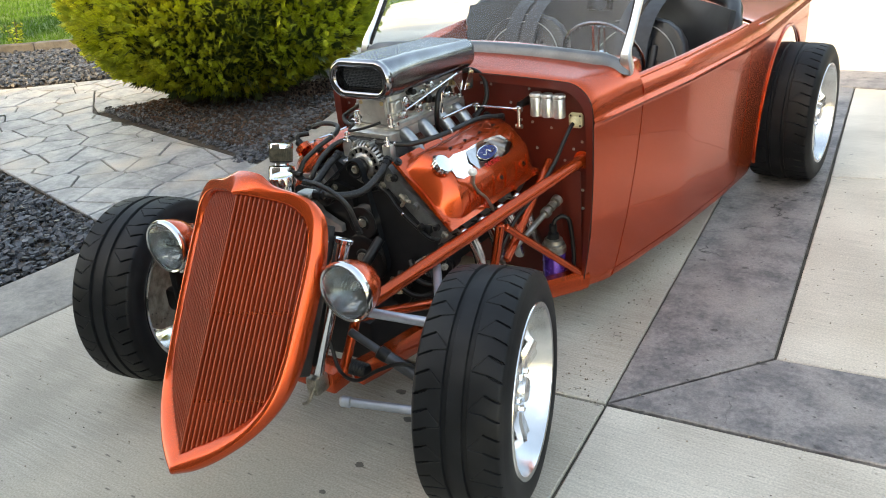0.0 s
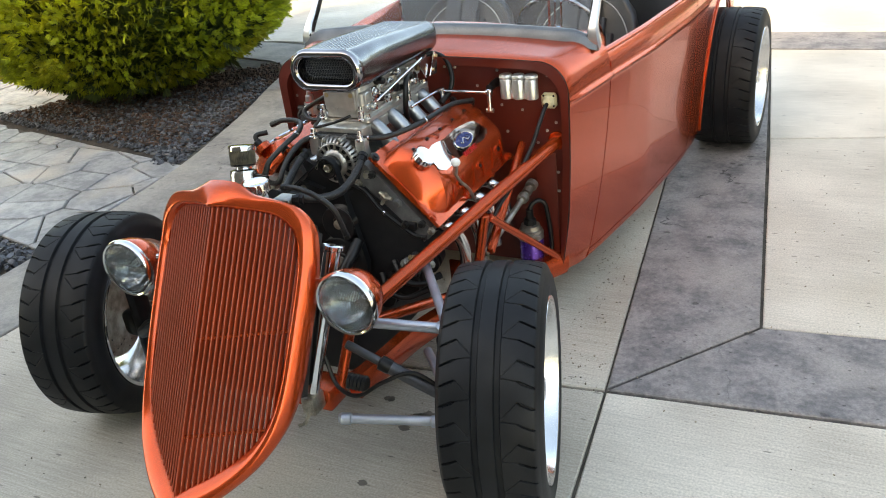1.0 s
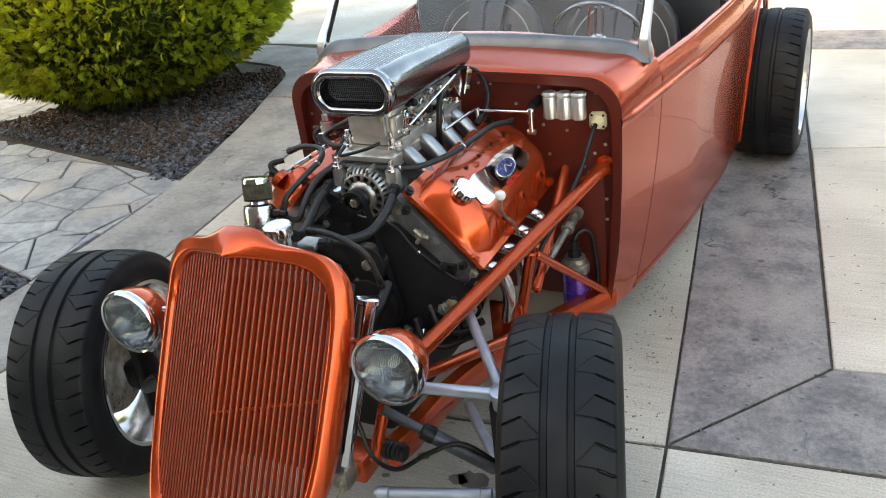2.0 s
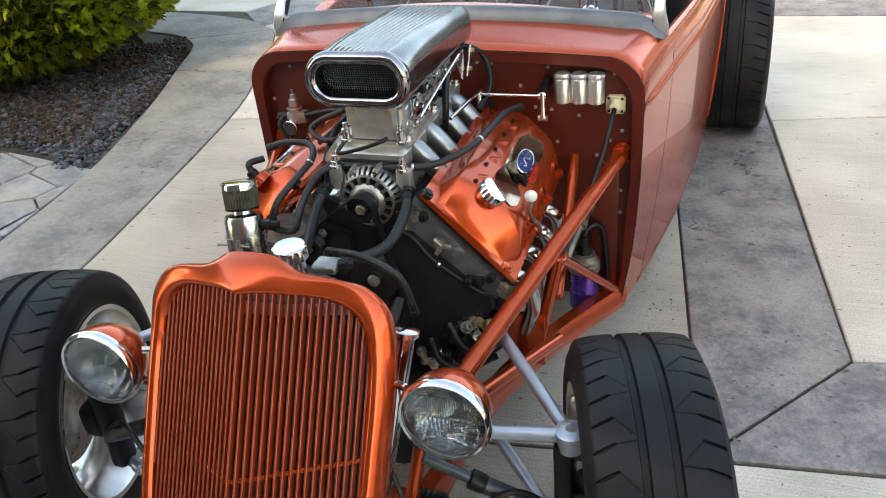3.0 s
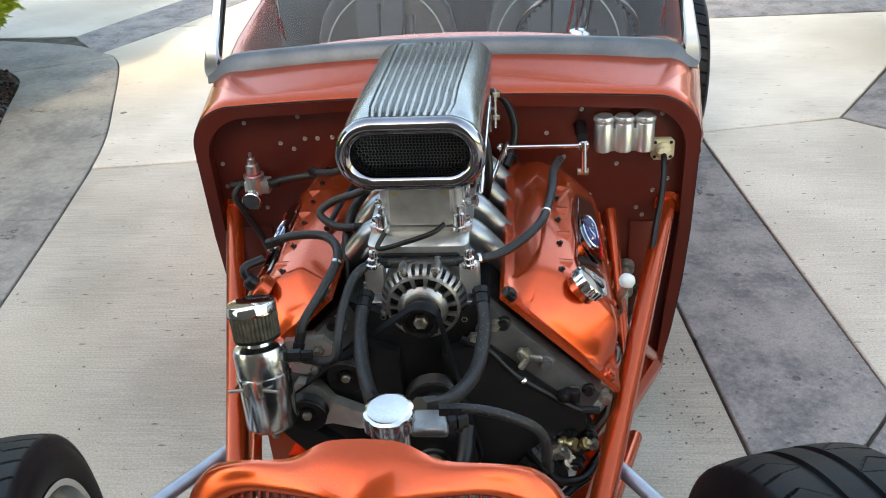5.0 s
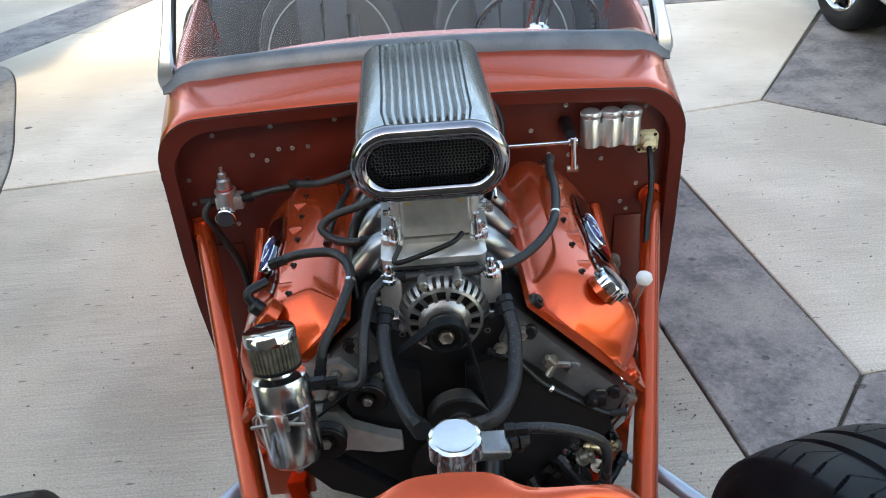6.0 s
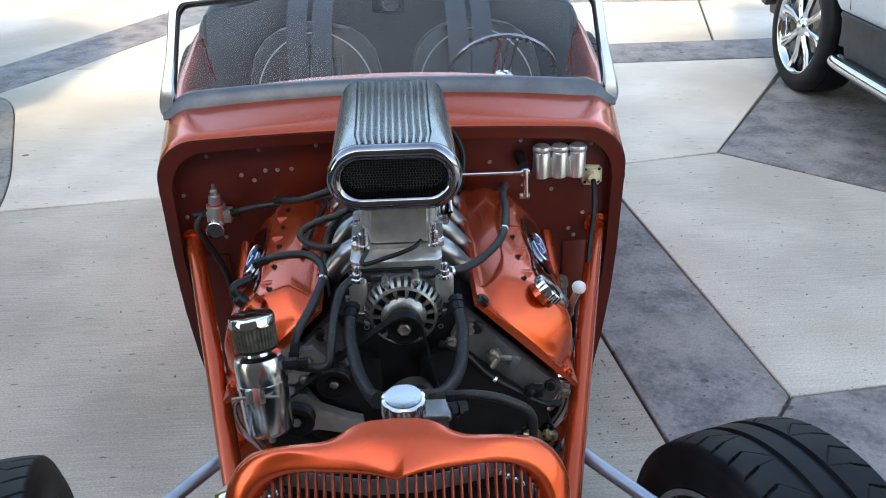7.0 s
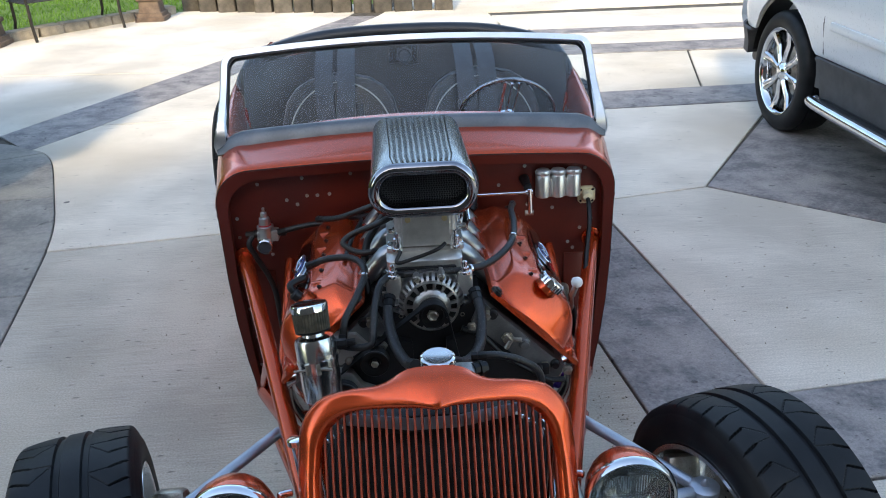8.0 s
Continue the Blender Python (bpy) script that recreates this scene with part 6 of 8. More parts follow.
for dx in (-0.086, 0.082):
    bm = bm_new()
    add_box(bm, AC + Vector((dx, 0.045, 0.040)), (0.036, 0.03, 0.060), 0.006)
    br = part("bracket", bm, CAST, alt, "cast mounting bracket")
    bm = bm_new()
    add_lathe(bm, AC + Vector((dx, 0.038, 0.066)), (0, 0, 1), [(0, 0.014), (0.006, 0.0135), (0.007, 0.0100), (0.016, 0.0095), (0.017, 0.0065), (0.030, 0.006), (0.031, 0.001)], 14)
    part("stud", bm, POLISHED, br)
for dx, dz in ((-0.060, -0.086), (0.062, -0.080)):
    bm = bm_new()
    add_box(bm, AC + Vector((dx * 0.75, 0.03, dz * 0.75)), (0.05, 0.024, 0.075), 0.010, Matrix.Rotation(math.atan2(dx, -dz), 3, "Y"))
    ear = part("mounting_ear", bm, ALTCAST, alt)
    bm = bm_new()
    add_lathe(bm, AC + Vector((dx, 0.020, dz)), (0, -1, 0), [(0, 0.018), (0.006, 0.018), (0.008, 0.014), (0.007, 0.009), (0.015, 0.0085), (0.016, 0.001)], 20)
    part("bush", bm, BLACK, ear, "black rubber mounting bush")
# dark bracket casting under the alternator
bm = bm_new()
CRADLE = [(-0.085, 0.735), (-0.035, 0.715), (0.08, 0.715), (0.118, 0.74), (0.118, 0.70), (0.085, 0.655), (-0.03, 0.655), (-0.085, 0.69)]
add_rings(bm, [[(x, y, z) for x, z in CRADLE] for y in (0.408, 0.412, 0.44)])
part("alternator_cradle", bm, DARKMETAL, car, "black cast cradle under the alternator")


def pulley(c, r, depth, label, hubmat=STEEL):
    bm = bm_new()
    prof = [(0, r * 0.9), (0.002, r)]
    k = max(3, int(depth / 0.005))
    for i in range(k):
        prof += [(0.003 + i * 0.004, r * 0.985), (0.005 + i * 0.004, r * 0.95)]
    prof += [(0.006 + k * 0.004, r), (0.008 + k * 0.004, r * 0.95), (0.006 + k * 0.004, r * 0.7), (0.000 + k * 0.004, r * 0.4), (0.004 + k * 0.004, r * 0.36), (0.005 + k * 0.004, 0.001)]
    add_lathe(bm, c, (0, -1, 0), prof, 44)
    pl = part("belt_pulley", bm, BLACK, car, label)
    bm = bm_new()
    add_lathe(bm, Vector(c) + Vector((0, -0.004 - k * 0.004, 0)), (0, -1, 0), [(0, r * 0.26), (0.006, r * 0.26), (0.008, r * 0.2), (0.009, 0.001)], 6 if r < 0.04 else 20)
    part("hub_bolt", bm, hubmat, pl)


pulley((0.045, 0.375, 0.605), 0.058, 0.03, "black water pump pulley with bright hub")
pulley((0.035, 0.375, 0.475), 0.085, 0.04, "large black crank pulley")
pulley((-0.110, 0.368, 0.676), 0.034, 0.025, "black idler pulley with bright bolt")
pulley((-0.188, 0.350, 0.600), 0.036, 0.02, "black belt tensioner pulley")
# ribbed belt round the pulleys
bm = bm_new()
loop = []
for cx, cz, r in ((AC.x, AC.z, 0.0315), (0.035, 0.475, 0.0870), (-0.188, 0.600, 0.0380)):
    loop += [(cx + r * math.cos(radians(6 * i)), cz + r * math.sin(radians(6 * i))) for i in range(60)]
loop.sort()
hull = []
for sweep in (loop, loop[::-1]):
    run = []
    for p in sweep:
        while len(run) > 1 and (run[-1][0] - run[-2][0]) * (p[1] - run[-2][1]) - (run[-1][1] - run[-2][1]) * (p[0] - run[-2][0]) <= 0:
            run.pop()
        run.append(p)
    hull += run[:-1]
rings = []
for i, (x, z) in enumerate(hull + hull[:1]):
    d = Vector((hull[(i + 1) % len(hull)][0] - hull[i - 1 if i < len(hull) else 0][0], 0, hull[(i + 1) % len(hull)][1] - hull[i - 1 if i < len(hull) else 0][1])).normalized()
    nrm = Vector((d.z, 0, -d.x))
    rings.append([Vector((x, y, z)) + nrm * k for y, k in ((0.349, 0.0), (0.349, 0.0038), (0.371, 0.0038), (0.371, 0.0))])
add_rings(bm, rings, caps=False)
part("drive_belt", bm, RUBBER, car, "black ribbed drive belt looped over the pulleys")
bm = bm_new()
ARM = [(-0.235, 0.61), (-0.205, 0.655), (-0.165, 0.648), (-0.142, 0.61), (-0.09, 0.585), (-0.06, 0.575), (-0.058, 0.55), (-0.10, 0.548), (-0.15, 0.56), (-0.20, 0.552)]
add_rings(bm, [[(x, y, z) for x, z in ARM] for y in (0.352, 0.357, 0.375)])
tens = part("belt_tensioner", bm, CAST, car, "cast aluminium belt tensioner arm")
bm = bm_new()
BR = [(-0.22, 0.735), (-0.15, 0.74), (-0.12, 0.705), (-0.15, 0.69), (-0.19, 0.66), (-0.24, 0.67)]
add_rings(bm, [[(x, y, z) for x, z in BR] for y in (0.372, 0.377, 0.40)])
part("bracket", bm, CAST, tens)
for x, z in ((-0.2, 0.70), (-0.16, 0.715), (-0.08, 0.565), (-0.225, 0.62), (-0.17, 0.672)):
    bm = bm_new()
    add_lathe(bm, (x, 0.374, z), (0, -1, 0), [(0, 0.012), (0.004, 0.012), (0.005, 0.008), (0.014, 0.0075), (0.015, 0.001)], 6)
    part("bolt", bm, STEEL, tens)

# filters, cans and hardware round the bay
def catch_can():
    top, low = Vector((-0.243, 0.316, 0.862)), Vector((-0.224, 0.256, 0.640))
    ax = (top - low).normalized()
    c0 = low
    L = (top - low).length
    bm = bm_new()
    add_lathe(bm, c0, ax, [(0, 0.020), (0.004, 0.039), (0.012, 0.0448), (L - 0.088, 0.0448), (L - 0.080, 0.042), (L - 0.076, 0.025), (L - 0.062, 0.022), (L - 0.06, 0.001)], 40)
    can = part("catch_can", bm, POLISHED, car, "polished aluminium breather can with pleated filter")
    bm = bm_new()
    n = 108
    x, y, d = frame_of(ax)
    rings = []
    for h, r in ((L - 0.066, 0.030), (L - 0.064, 0.0385), (L - 0.018, 0.0402)):
        rings.append([c0 + d * h + (x * math.cos(2 * math.pi * i / n) + y * math.sin(2 * math.pi * i / n)) * (r - 0.003 * (i % 3 == 0)) for i in range(n)])
    add_rings(bm, rings)
    part("filter_pleats", bm, PLEAT, can, "pleated oiled cotton filter")
    bm = bm_new()
    add_lathe(bm, c0 + d * (L - 0.0625), ax, [(-0.006, 0.026), (-0.003, 0.039), (0.002, 0.039), (0.004, 0.030)], 36)
    part("filter_base", bm, BLACK, can)
    bm = bm_new()
    add_lathe(bm, c0 + d * (L - 0.020), ax, [(0, 0.036), (0.001, 0.0412), (0.014, 0.0412), (0.0175, 0.039), (0.0185, 0.034), (0.0190, 0.001)], 40)
    part("filter_cap", bm, CHROME, can, "mirror chrome filter cap")
    bm = bm_new()
    hc = L * 0.42
    add_lathe(bm, c0 + d * hc, ax, [(0, 0.0445), (0, 0.0468), (0.007, 0.0468), (0.007, 0.0445)], 40)
    part("clamp_band", bm, POLISHED, can)
    for sgn in (-1, 1):
        bm = bm_new()
        q = c0 + d * (hc + 0.004) + Vector((0.012 * sgn - 0.006, -0.0455, 0))
        add_lathe(bm, q - ax * 0.012, ax, [(0, 0.005), (0.024, 0.005)], 10)
        add_rod(bm, q, q + Vector((0.03 * sgn, -0.004, 0)), 0.0028, 8)
        part("clamp_bolt", bm, STEEL, can)
    bm = bm_new()
    q = c0 + d * (L - 0.098) + Vector((0.038, -0.002, 0))
    add_lathe(bm, q, (1, 0.1, 0), [(0, 0.014), (0.008, 0.014), (0.009, 0.011), (0.03, 0.011), (0.032, 0.008), (0.05, 0.008)], 6)
    part("hose_fitting", bm, BLACK, can)
    bm = bm_new()
    add_lathe(bm, c0 - d * 0.02, ax, [(0, 0.006), (0.012, 0.008), (0.02, 0.008)], 12)
    part("drain_plug", bm, STEEL, can)


catch_can()
bm = bm_new()
add_box(bm, (0.428, 0.968, 0.872), (0.10, 0.022, 0.05), 0.004)
rack = part("can_rack", bm, POLISHED, car, "bracket holding three small brushed aluminium reservoirs")
for i in range(3):
    x = 0.384 + 0.0445 * i
    bm = bm_new()
    add_lathe(bm, (x, 0.945, 0.832), (0, 0, 1), [(0, 0.018), (0.003, 0.0215), (0.066, 0.0215), (0.068, 0.020)], 32)
    part("reservoir", bm, BRUSHED, rack, "brushed aluminium cylinder")
    bm = bm_new()
    add_lathe(bm, (x, 0.945, 0.900), (0, 0, 1), [(0, 0.020), (0.002, 0.0215), (0.010, 0.0215), (0.014, 0.019), (0.0155, 0.010), (0.016, 0.001)], 32)
    for j in range(28):                                # knurled rim
        a = 2 * math.pi * j / 28
        add_rod(bm, (x + 0.0217 * math.cos(a), 0.945 + 0.0217 * math.sin(a), 0.9025), (x + 0.0217 * math.cos(a), 0.945 + 0.0217 * math.sin(a), 0.9095), 0.0011, 5)
    part("reservoir_cap", bm, BRUSHED, rack, "knurled aluminium cap")
    if i < 2:
        bm = bm_new()
        add_box(bm, (x + 0.02225, 0.950, 0.860), (0.016, 0.030, 0.056), 0.004)
        part("web", bm, BRUSHED, rack)
bm = bm_new()
octagon = [(0.026, 0.017), (0.026, -0.017), (0.018, -0.026), (-0.018, -0.026), (-0.026, -0.017), (-0.026, 0.017), (-0.018, 0.026), (0.018, 0.026)]
add_rings(bm, [[(0.520 + u * k, y, 0.818 + v * k) for u, v in octagon] for y, k in ((0.984, 1), (0.974, 1), (0.972, 0.95))])
conn = part("cable_connector", bm, CREAM, car, "cream and brass bulkhead connector with black cable")
bm = bm_new()
add_lathe(bm, (0.520, 0.975, 0.818), (0, -1, 0), [(0, 0.019), (0.010, 0.019), (0.013, 0.016), (0.022, 0.013), (0.024, 0.001)], 24)
add_box(bm, (0.520, 0.955, 0.818), (0.030, 0.008, 0.005), 0.0015)
add_box(bm, (0.520, 0.955, 0.818), (0.005, 0.008, 0.030), 0.0015)
part("knob", bm, CREAM, conn)
for du in (-0.0175, 0.0175):
    for dv in (-0.0175, 0.0175):
        bm = bm_new()
        add_lathe(bm, (0.520 + du, 0.9722, 0.818 + dv), (0, -1, 0), [(0, 0.004), (0.0015, 0.0036), (0.002, 0.0004)], 10)
        part("screw", bm, BLACK, conn)
bm = bm_new()
add_sweep(bm, [(0.520, 0.958, 0.815), (0.518, 0.930, 0.80), (0.512, 0.89, 0.76), (0.495, 0.84, 0.69), (0.468, 0.74, 0.61), (0.440, 0.66, 0.55), (0.42, 0.60, 0.47), (0.40, 0.58, 0.38)], 0.0068, 10)
part("cable", bm, BLACK, conn, "black ribbed cable")

# pressure regulator
bm = bm_new()
RG = Vector((-0.425, 0.945, 0.770))
add_lathe(bm, RG, (0, 0, 1), [(-0.03, 0.014), (-0.026, 0.021), (0.012, 0.021), (0.014, 0.024), (0.02, 0.024), (0.022, 0.017), (0.045, 0.015), (0.048, 0.010), (0.060, 0.009), (0.063, 0.004), (0.075, 0.004), (0.076, 0.001)], 24)
reg = part("fuel_regulator", bm, BRUSHED, car, "polished fuel pressure regulator with round gauge")
bm = bm_new()
add_box(bm, RG + Vector((0.006, 0.004, -0.010)), (0.062, 0.036, 0.034), 0.006)
part("regulator_block", bm, CAST, reg)
bm = bm_new()
add_lathe(bm, RG, (0, 0, 1), [(0.0215, 0.0172), (0.022, 0.0182), (0.0245, 0.0182), (0.025, 0.016)], 20)
part("collar", bm, BADGERED, reg, "red anodised collar")
bm = bm_new()
add_lathe(bm, RG + Vector((0.0, -0.02, -0.028)), (0, -1, 0), [(0, 0.010), (0.01, 0.011), (0.012, 0.0225), (0.028, 0.0225), (0.030, 0.0205), (0.0285, 0.0195)], 28)
part("gauge", bm, CHROME, reg)
bm = bm_new()
add_lathe(bm, RG + Vector((0, -0.0495, -0.028)), (0, -1, 0), [(0, 0.018), (0.001, 0.0178)], 28)
part("gauge_face", bm, BELT, reg, "dark gauge dial")
for d in (1, -1):
    bm = bm_new()
    add_lathe(bm, RG + Vector((d * 0.018, 0, -0.005)), (d, 0, 0), [(0, 0.012), (0.016, 0.012), (0.018, 0.009), (0.04, 0.009)], 6)
    part("fitting", bm, BLACK, reg)

# throttle cross shaft on the firewall
bm = bm_new()
add_rod(bm, (0.150, 0.905, 0.862), (0.345, 0.905, 0.862), 0.0048, 10)
shaft = part("throttle_shaft", bm, CHROME, car, "bright throttle cross shaft with levers")
for x, dz in ((0.165, -0.055), (0.338, -0.06)):
    bm = bm_new()
    add_rod(bm, (x, 0.902, 0.875), (x + 0.002, 0.895, 0.862 + dz), 0.0075, 10)
    add_lathe(bm, (x - 0.010, 0.905, 0.862), (1, 0, 0), [(0, 0.010), (0.02, 0.010)], 14)
    part("lever", bm, CHROME, shaft)
    bm = bm_new()
    add_lathe(bm, (x, 0.90, 0.862 + dz), (1, 0, 0), [(-0.012, 0.008), (0.012, 0.008)], 12)
    part("rod_end", bm, STEEL, shaft)
bm = bm_new()
add_lathe(bm, (0.335, 0.985, 0.875), (0, -1, 0), [(0, 0.015), (0.06, 0.012), (0.07, 0.012)], 16)
part("pivot", bm, BLACK, shaft)

# purple canister by the firewall
PF = Vector((0.445, 0.925, 0.20))
bm = bm_new()
add_lathe(bm, PF, (0, 0, 1), [(0, 0.036), (0.004, 0.043), (0.125, 0.043), (0.128, 0.041)], 36)
canister = part("filter_canister", bm, PURPLE, car, "purple anodised canister with silver cap")
bm = bm_new()
add_lathe(bm, PF, (0, 0, 1), [(0.126, 0.043), (0.128, 0.046), (0.150, 0.046), (0.152, 0.042), (0.160, 0.042), (0.163, 0.036), (0.178, 0.034), (0.182, 0.02)], 36)
part("cap", bm, STEEL, canister, "silver screw cap")
bm = bm_new()
add_lathe(bm, PF, (0, 0, 1), [(0.178, 0.024), (0.20, 0.022), (0.205, 0.015), (0.235, 0.014)], 8)
add_sweep(bm, [PF + Vector((0, 0, 0.22)), PF + Vector((0.005, 0.01, 0.25)), PF + Vector((0.03, 0.03, 0.26)), PF + Vector((0.05, 0.04, 0.22)), PF + Vector((0.06, 0.03, 0.05)), PF + Vector((0.03, -0.1, 0.03))], 0.008, 10)
part("fitting", bm, BLACK, canister)

# hoses
def hose(pts, r, label, mat=HOSE, ends=True, clips=()):
    bm = bm_new()
    add_sweep(bm, pts, r, 14, 14)
    h = part("hose", bm, mat, car, label)
    if ends:
        Q = curve_points(pts, 14)
        for a, b in ((Q[0], Q[2]), (Q[-1], Q[-3])):
            bm = bm_new()
            d = (b - a).normalized()
            add_lathe(bm, a - d * 0.004, d, [(0, r * 1.25), (0.012, r * 1.3), (0.013, r * 1.12), (0.03, r * 1.15), (0.031, r)], 8)
            part("hose_end", bm, BLACK, h)
    for c in clips:
        Q = curve_points(pts, 14)
        i = int(c * (len(Q) - 2))
        bm = bm_new()
        d = (Q[i + 1] - Q[i]).normalized()
        add_lathe(bm, Q[i], d, [(0, r * 1.05), (0.001, r * 1.22), (0.006, r * 1.22), (0.007, r * 1.05)], 16)
        part("hose_clip", bm, POLISHED, h)
    return h


hose([(-0.055, 0.448, 0.850), (0.02, 0.440, 0.856), (0.109, 0.452, 0.852), (0.175, 0.49, 0.848), (0.238, 0.57, 0.860), (0.262, 0.68, 0.868), (0.268, 0.78, 0.862), (0.285, 0.875, 0.842)], 0.0084,
     "black braided breather hose crossing the engine front", clips=(0.32, 0.62))
hose([(-0.068, 0.40, 0.815), (-0.072, 0.345, 0.79), (-0.058, 0.27, 0.765), (-0.036, 0.20, 0.765), (-0.018, 0.15, 0.785)], 0.0120, "thick black coolant hose")
hose([(0.132, 0.41, 0.815), (0.140, 0.35, 0.785), (0.128, 0.27, 0.755), (0.095, 0.19, 0.765), (0.055, 0.13, 0.80)], 0.0120, "thick black coolant hose")
hose([(-0.258, 0.50, 0.862), (-0.21, 0.50, 0.878), (-0.150, 0.50, 0.875), (-0.122, 0.455, 0.862), (-0.138, 0.39, 0.838), (-0.168, 0.34, 0.80), (-0.176, 0.315, 0.765)], 0.0082,
     "black braided hose from breather to valve cover", clips=(0.55,))
hose([(-0.05, 0.455, 0.852), (-0.085, 0.42, 0.845), (-0.100, 0.365, 0.82), (-0.106, 0.32, 0.785), (-0.112, 0.30, 0.755), (-0.145, 0.305, 0.745), (-0.185, 0.312, 0.752)], 0.0084,
     "black braided hose to the breather can")
hose([(-0.39, 0.942, 0.768), (-0.30, 0.93, 0.79), (-0.20, 0.92, 0.80), (-0.12, 0.88, 0.83), (-0.075, 0.80, 0.87), (-0.055, 0.70, 0.90)], 0.008, "black braided fuel line along the firewall")
hose([(-0.46, 0.945, 0.765), (-0.475, 0.93, 0.74), (-0.46, 0.93, 0.70), (-0.42, 0.93, 0.60), (-0.41, 0.93, 0.45)], 0.008, "black fuel line", ends=False)
hose([(-0.05, 0.56, 0.955), (-0.09, 0.56, 0.935), (-0.15, 0.58, 0.905), (-0.175, 0.57, 0.885), (-0.14, 0.55, 0.868), (-0.08, 0.54, 0.872)], 0.0075, "thin black looped vacuum hose")
hose([(-0.055, 0.64, 0.95), (-0.09, 0.62, 0.91), (-0.12, 0.58, 0.87), (-0.125, 0.52, 0.81), (-0.11, 0.46, 0.74)], 0.0095, "black rubber hose", mat=BLACK, ends=False)
hose([(-0.035, 0.46, 0.905), (-0.045, 0.44, 0.885), (0.0, 0.445, 0.893), (0.05, 0.452, 0.908), (0.07, 0.47, 0.915)], 0.0045, "thin black wire loom", mat=BLACK, ends=False)
hose([(0.085, 0.93, 0.975), (0.12, 0.955, 0.978), (0.165, 0.955, 0.955), (0.188, 0.94, 0.905), (0.185, 0.92, 0.86), (0.17, 0.88, 0.83)], 0.0085, "black rubber hose looping at the firewall", mat=BLACK)
hose([(0.095, 0.065, 0.853), (0.14, 0.066, 0.852), (0.19, 0.072, 0.832), (0.23, 0.085, 0.79), (0.24, 0.11, 0.70)], 0.0075, "black hose from the header tank")
hose([(0.115, 0.80, 0.965), (0.135, 0.72, 0.955), (0.140, 0.69, 0.90), (0.13, 0.70, 0.84), (0.12, 0.72, 0.80)], 0.0085, "black hose beside the throttle bank", mat=BLACK, ends=False)
hose([(0.10, 0.376, 0.735), (0.145, 0.370, 0.715), (0.19, 0.366, 0.665), (0.245, 0.364, 0.625), (0.30, 0.362, 0.59), (0.335, 0.365, 0.585)], 0.006, "black wiring loom across the timing cover", mat=BLACK, clips=(0.45,))
hose([(0.10, 0.36, 0.55), (0.09, 0.30, 0.50), (0.05, 0.24, 0.42), (-0.04, 0.22, 0.38)], 0.018, "lower black radiator hose", mat=BLACK, ends=False)
hose([(-0.26, 0.86, 0.835), (-0.20, 0.80, 0.86), (-0.12, 0.76, 0.90), (-0.06, 0.74, 0.93)], 0.008, "thin black vacuum hose")
hose([(-0.175, 0.60, 0.835), (-0.16, 0.70, 0.845), (-0.14, 0.80, 0.85), (-0.18, 0.89, 0.82)], 0.006, "thin black wiring along the valve cover", mat=BLACK, ends=False)

# small valve with a white knob on the outer side
bm = bm_new()
add_lathe(bm, (0.393, 0.50, 0.775), (0.1, 0, 1), [(-0.012, 0.006), (-0.008, 0.0125), (0, 0.015), (0.008, 0.0125), (0.0125, 0.006), (0.013, 0.001)], 20)
knob = part("dipstick_knob", bm, WHITEPLASTIC, car, "white ball knob on a steel stem")
bm = bm_new()
add_rod(bm, (0.392, 0.502, 0.766), (0.383, 0.51, 0.732), 0.008, 12)
add_sweep(bm, [(0.383, 0.51, 0.735), (0.388, 0.53, 0.70), (0.395, 0.57, 0.66), (0.385, 0.62, 0.60)], 0.005, 8)
part("stem", bm, STEEL, knob)

# exhaust headers
for s in (1, -1):
    for k in range(4):
        y = 0.47 + 0.115 * k
        bm = bm_new()
        add_sweep(bm, [(EX + s * 0.29, y, 0.580), (EX + s * 0.335, y, 0.575), (EX + s * 0.362, y + 0.015, 0.545), (EX + s * 0.365, y + 0.05, 0.46), (EX + s * 0.33, y + 0.10 + 0.02 * k, 0.34)], 0.0195, 16, 8)
        part("exhaust_header", bm, POLISHED, car, "polished exhaust header pipe")
# black pumps, unions and brass plugs crowding the block's lower left corner
for c, ax, r, L in (((0.245, 0.45, 0.400), (0, -1, 0.1), 0.045, 0.08), ((0.165, 0.43, 0.365), (0, -1, 0), 0.045, 0.08), ((0.30, 0.48, 0.470), (0.2, -1, 0), 0.032, 0.08)):
    bm = bm_new()
    add_lathe(bm, c, ax, [(0, r), (L * 0.6, r), (L * 0.65, r * 0.8), (L * 0.8, r * 0.78), (L * 0.82, r * 0.95), (L * 0.95, r * 0.95), (L, r * 0.4), (L * 1.02, 0.001)], 28)
    part("engine_pump", bm, BLACK, car, "black pump body low on the engine")
rnd = random.Random(77)
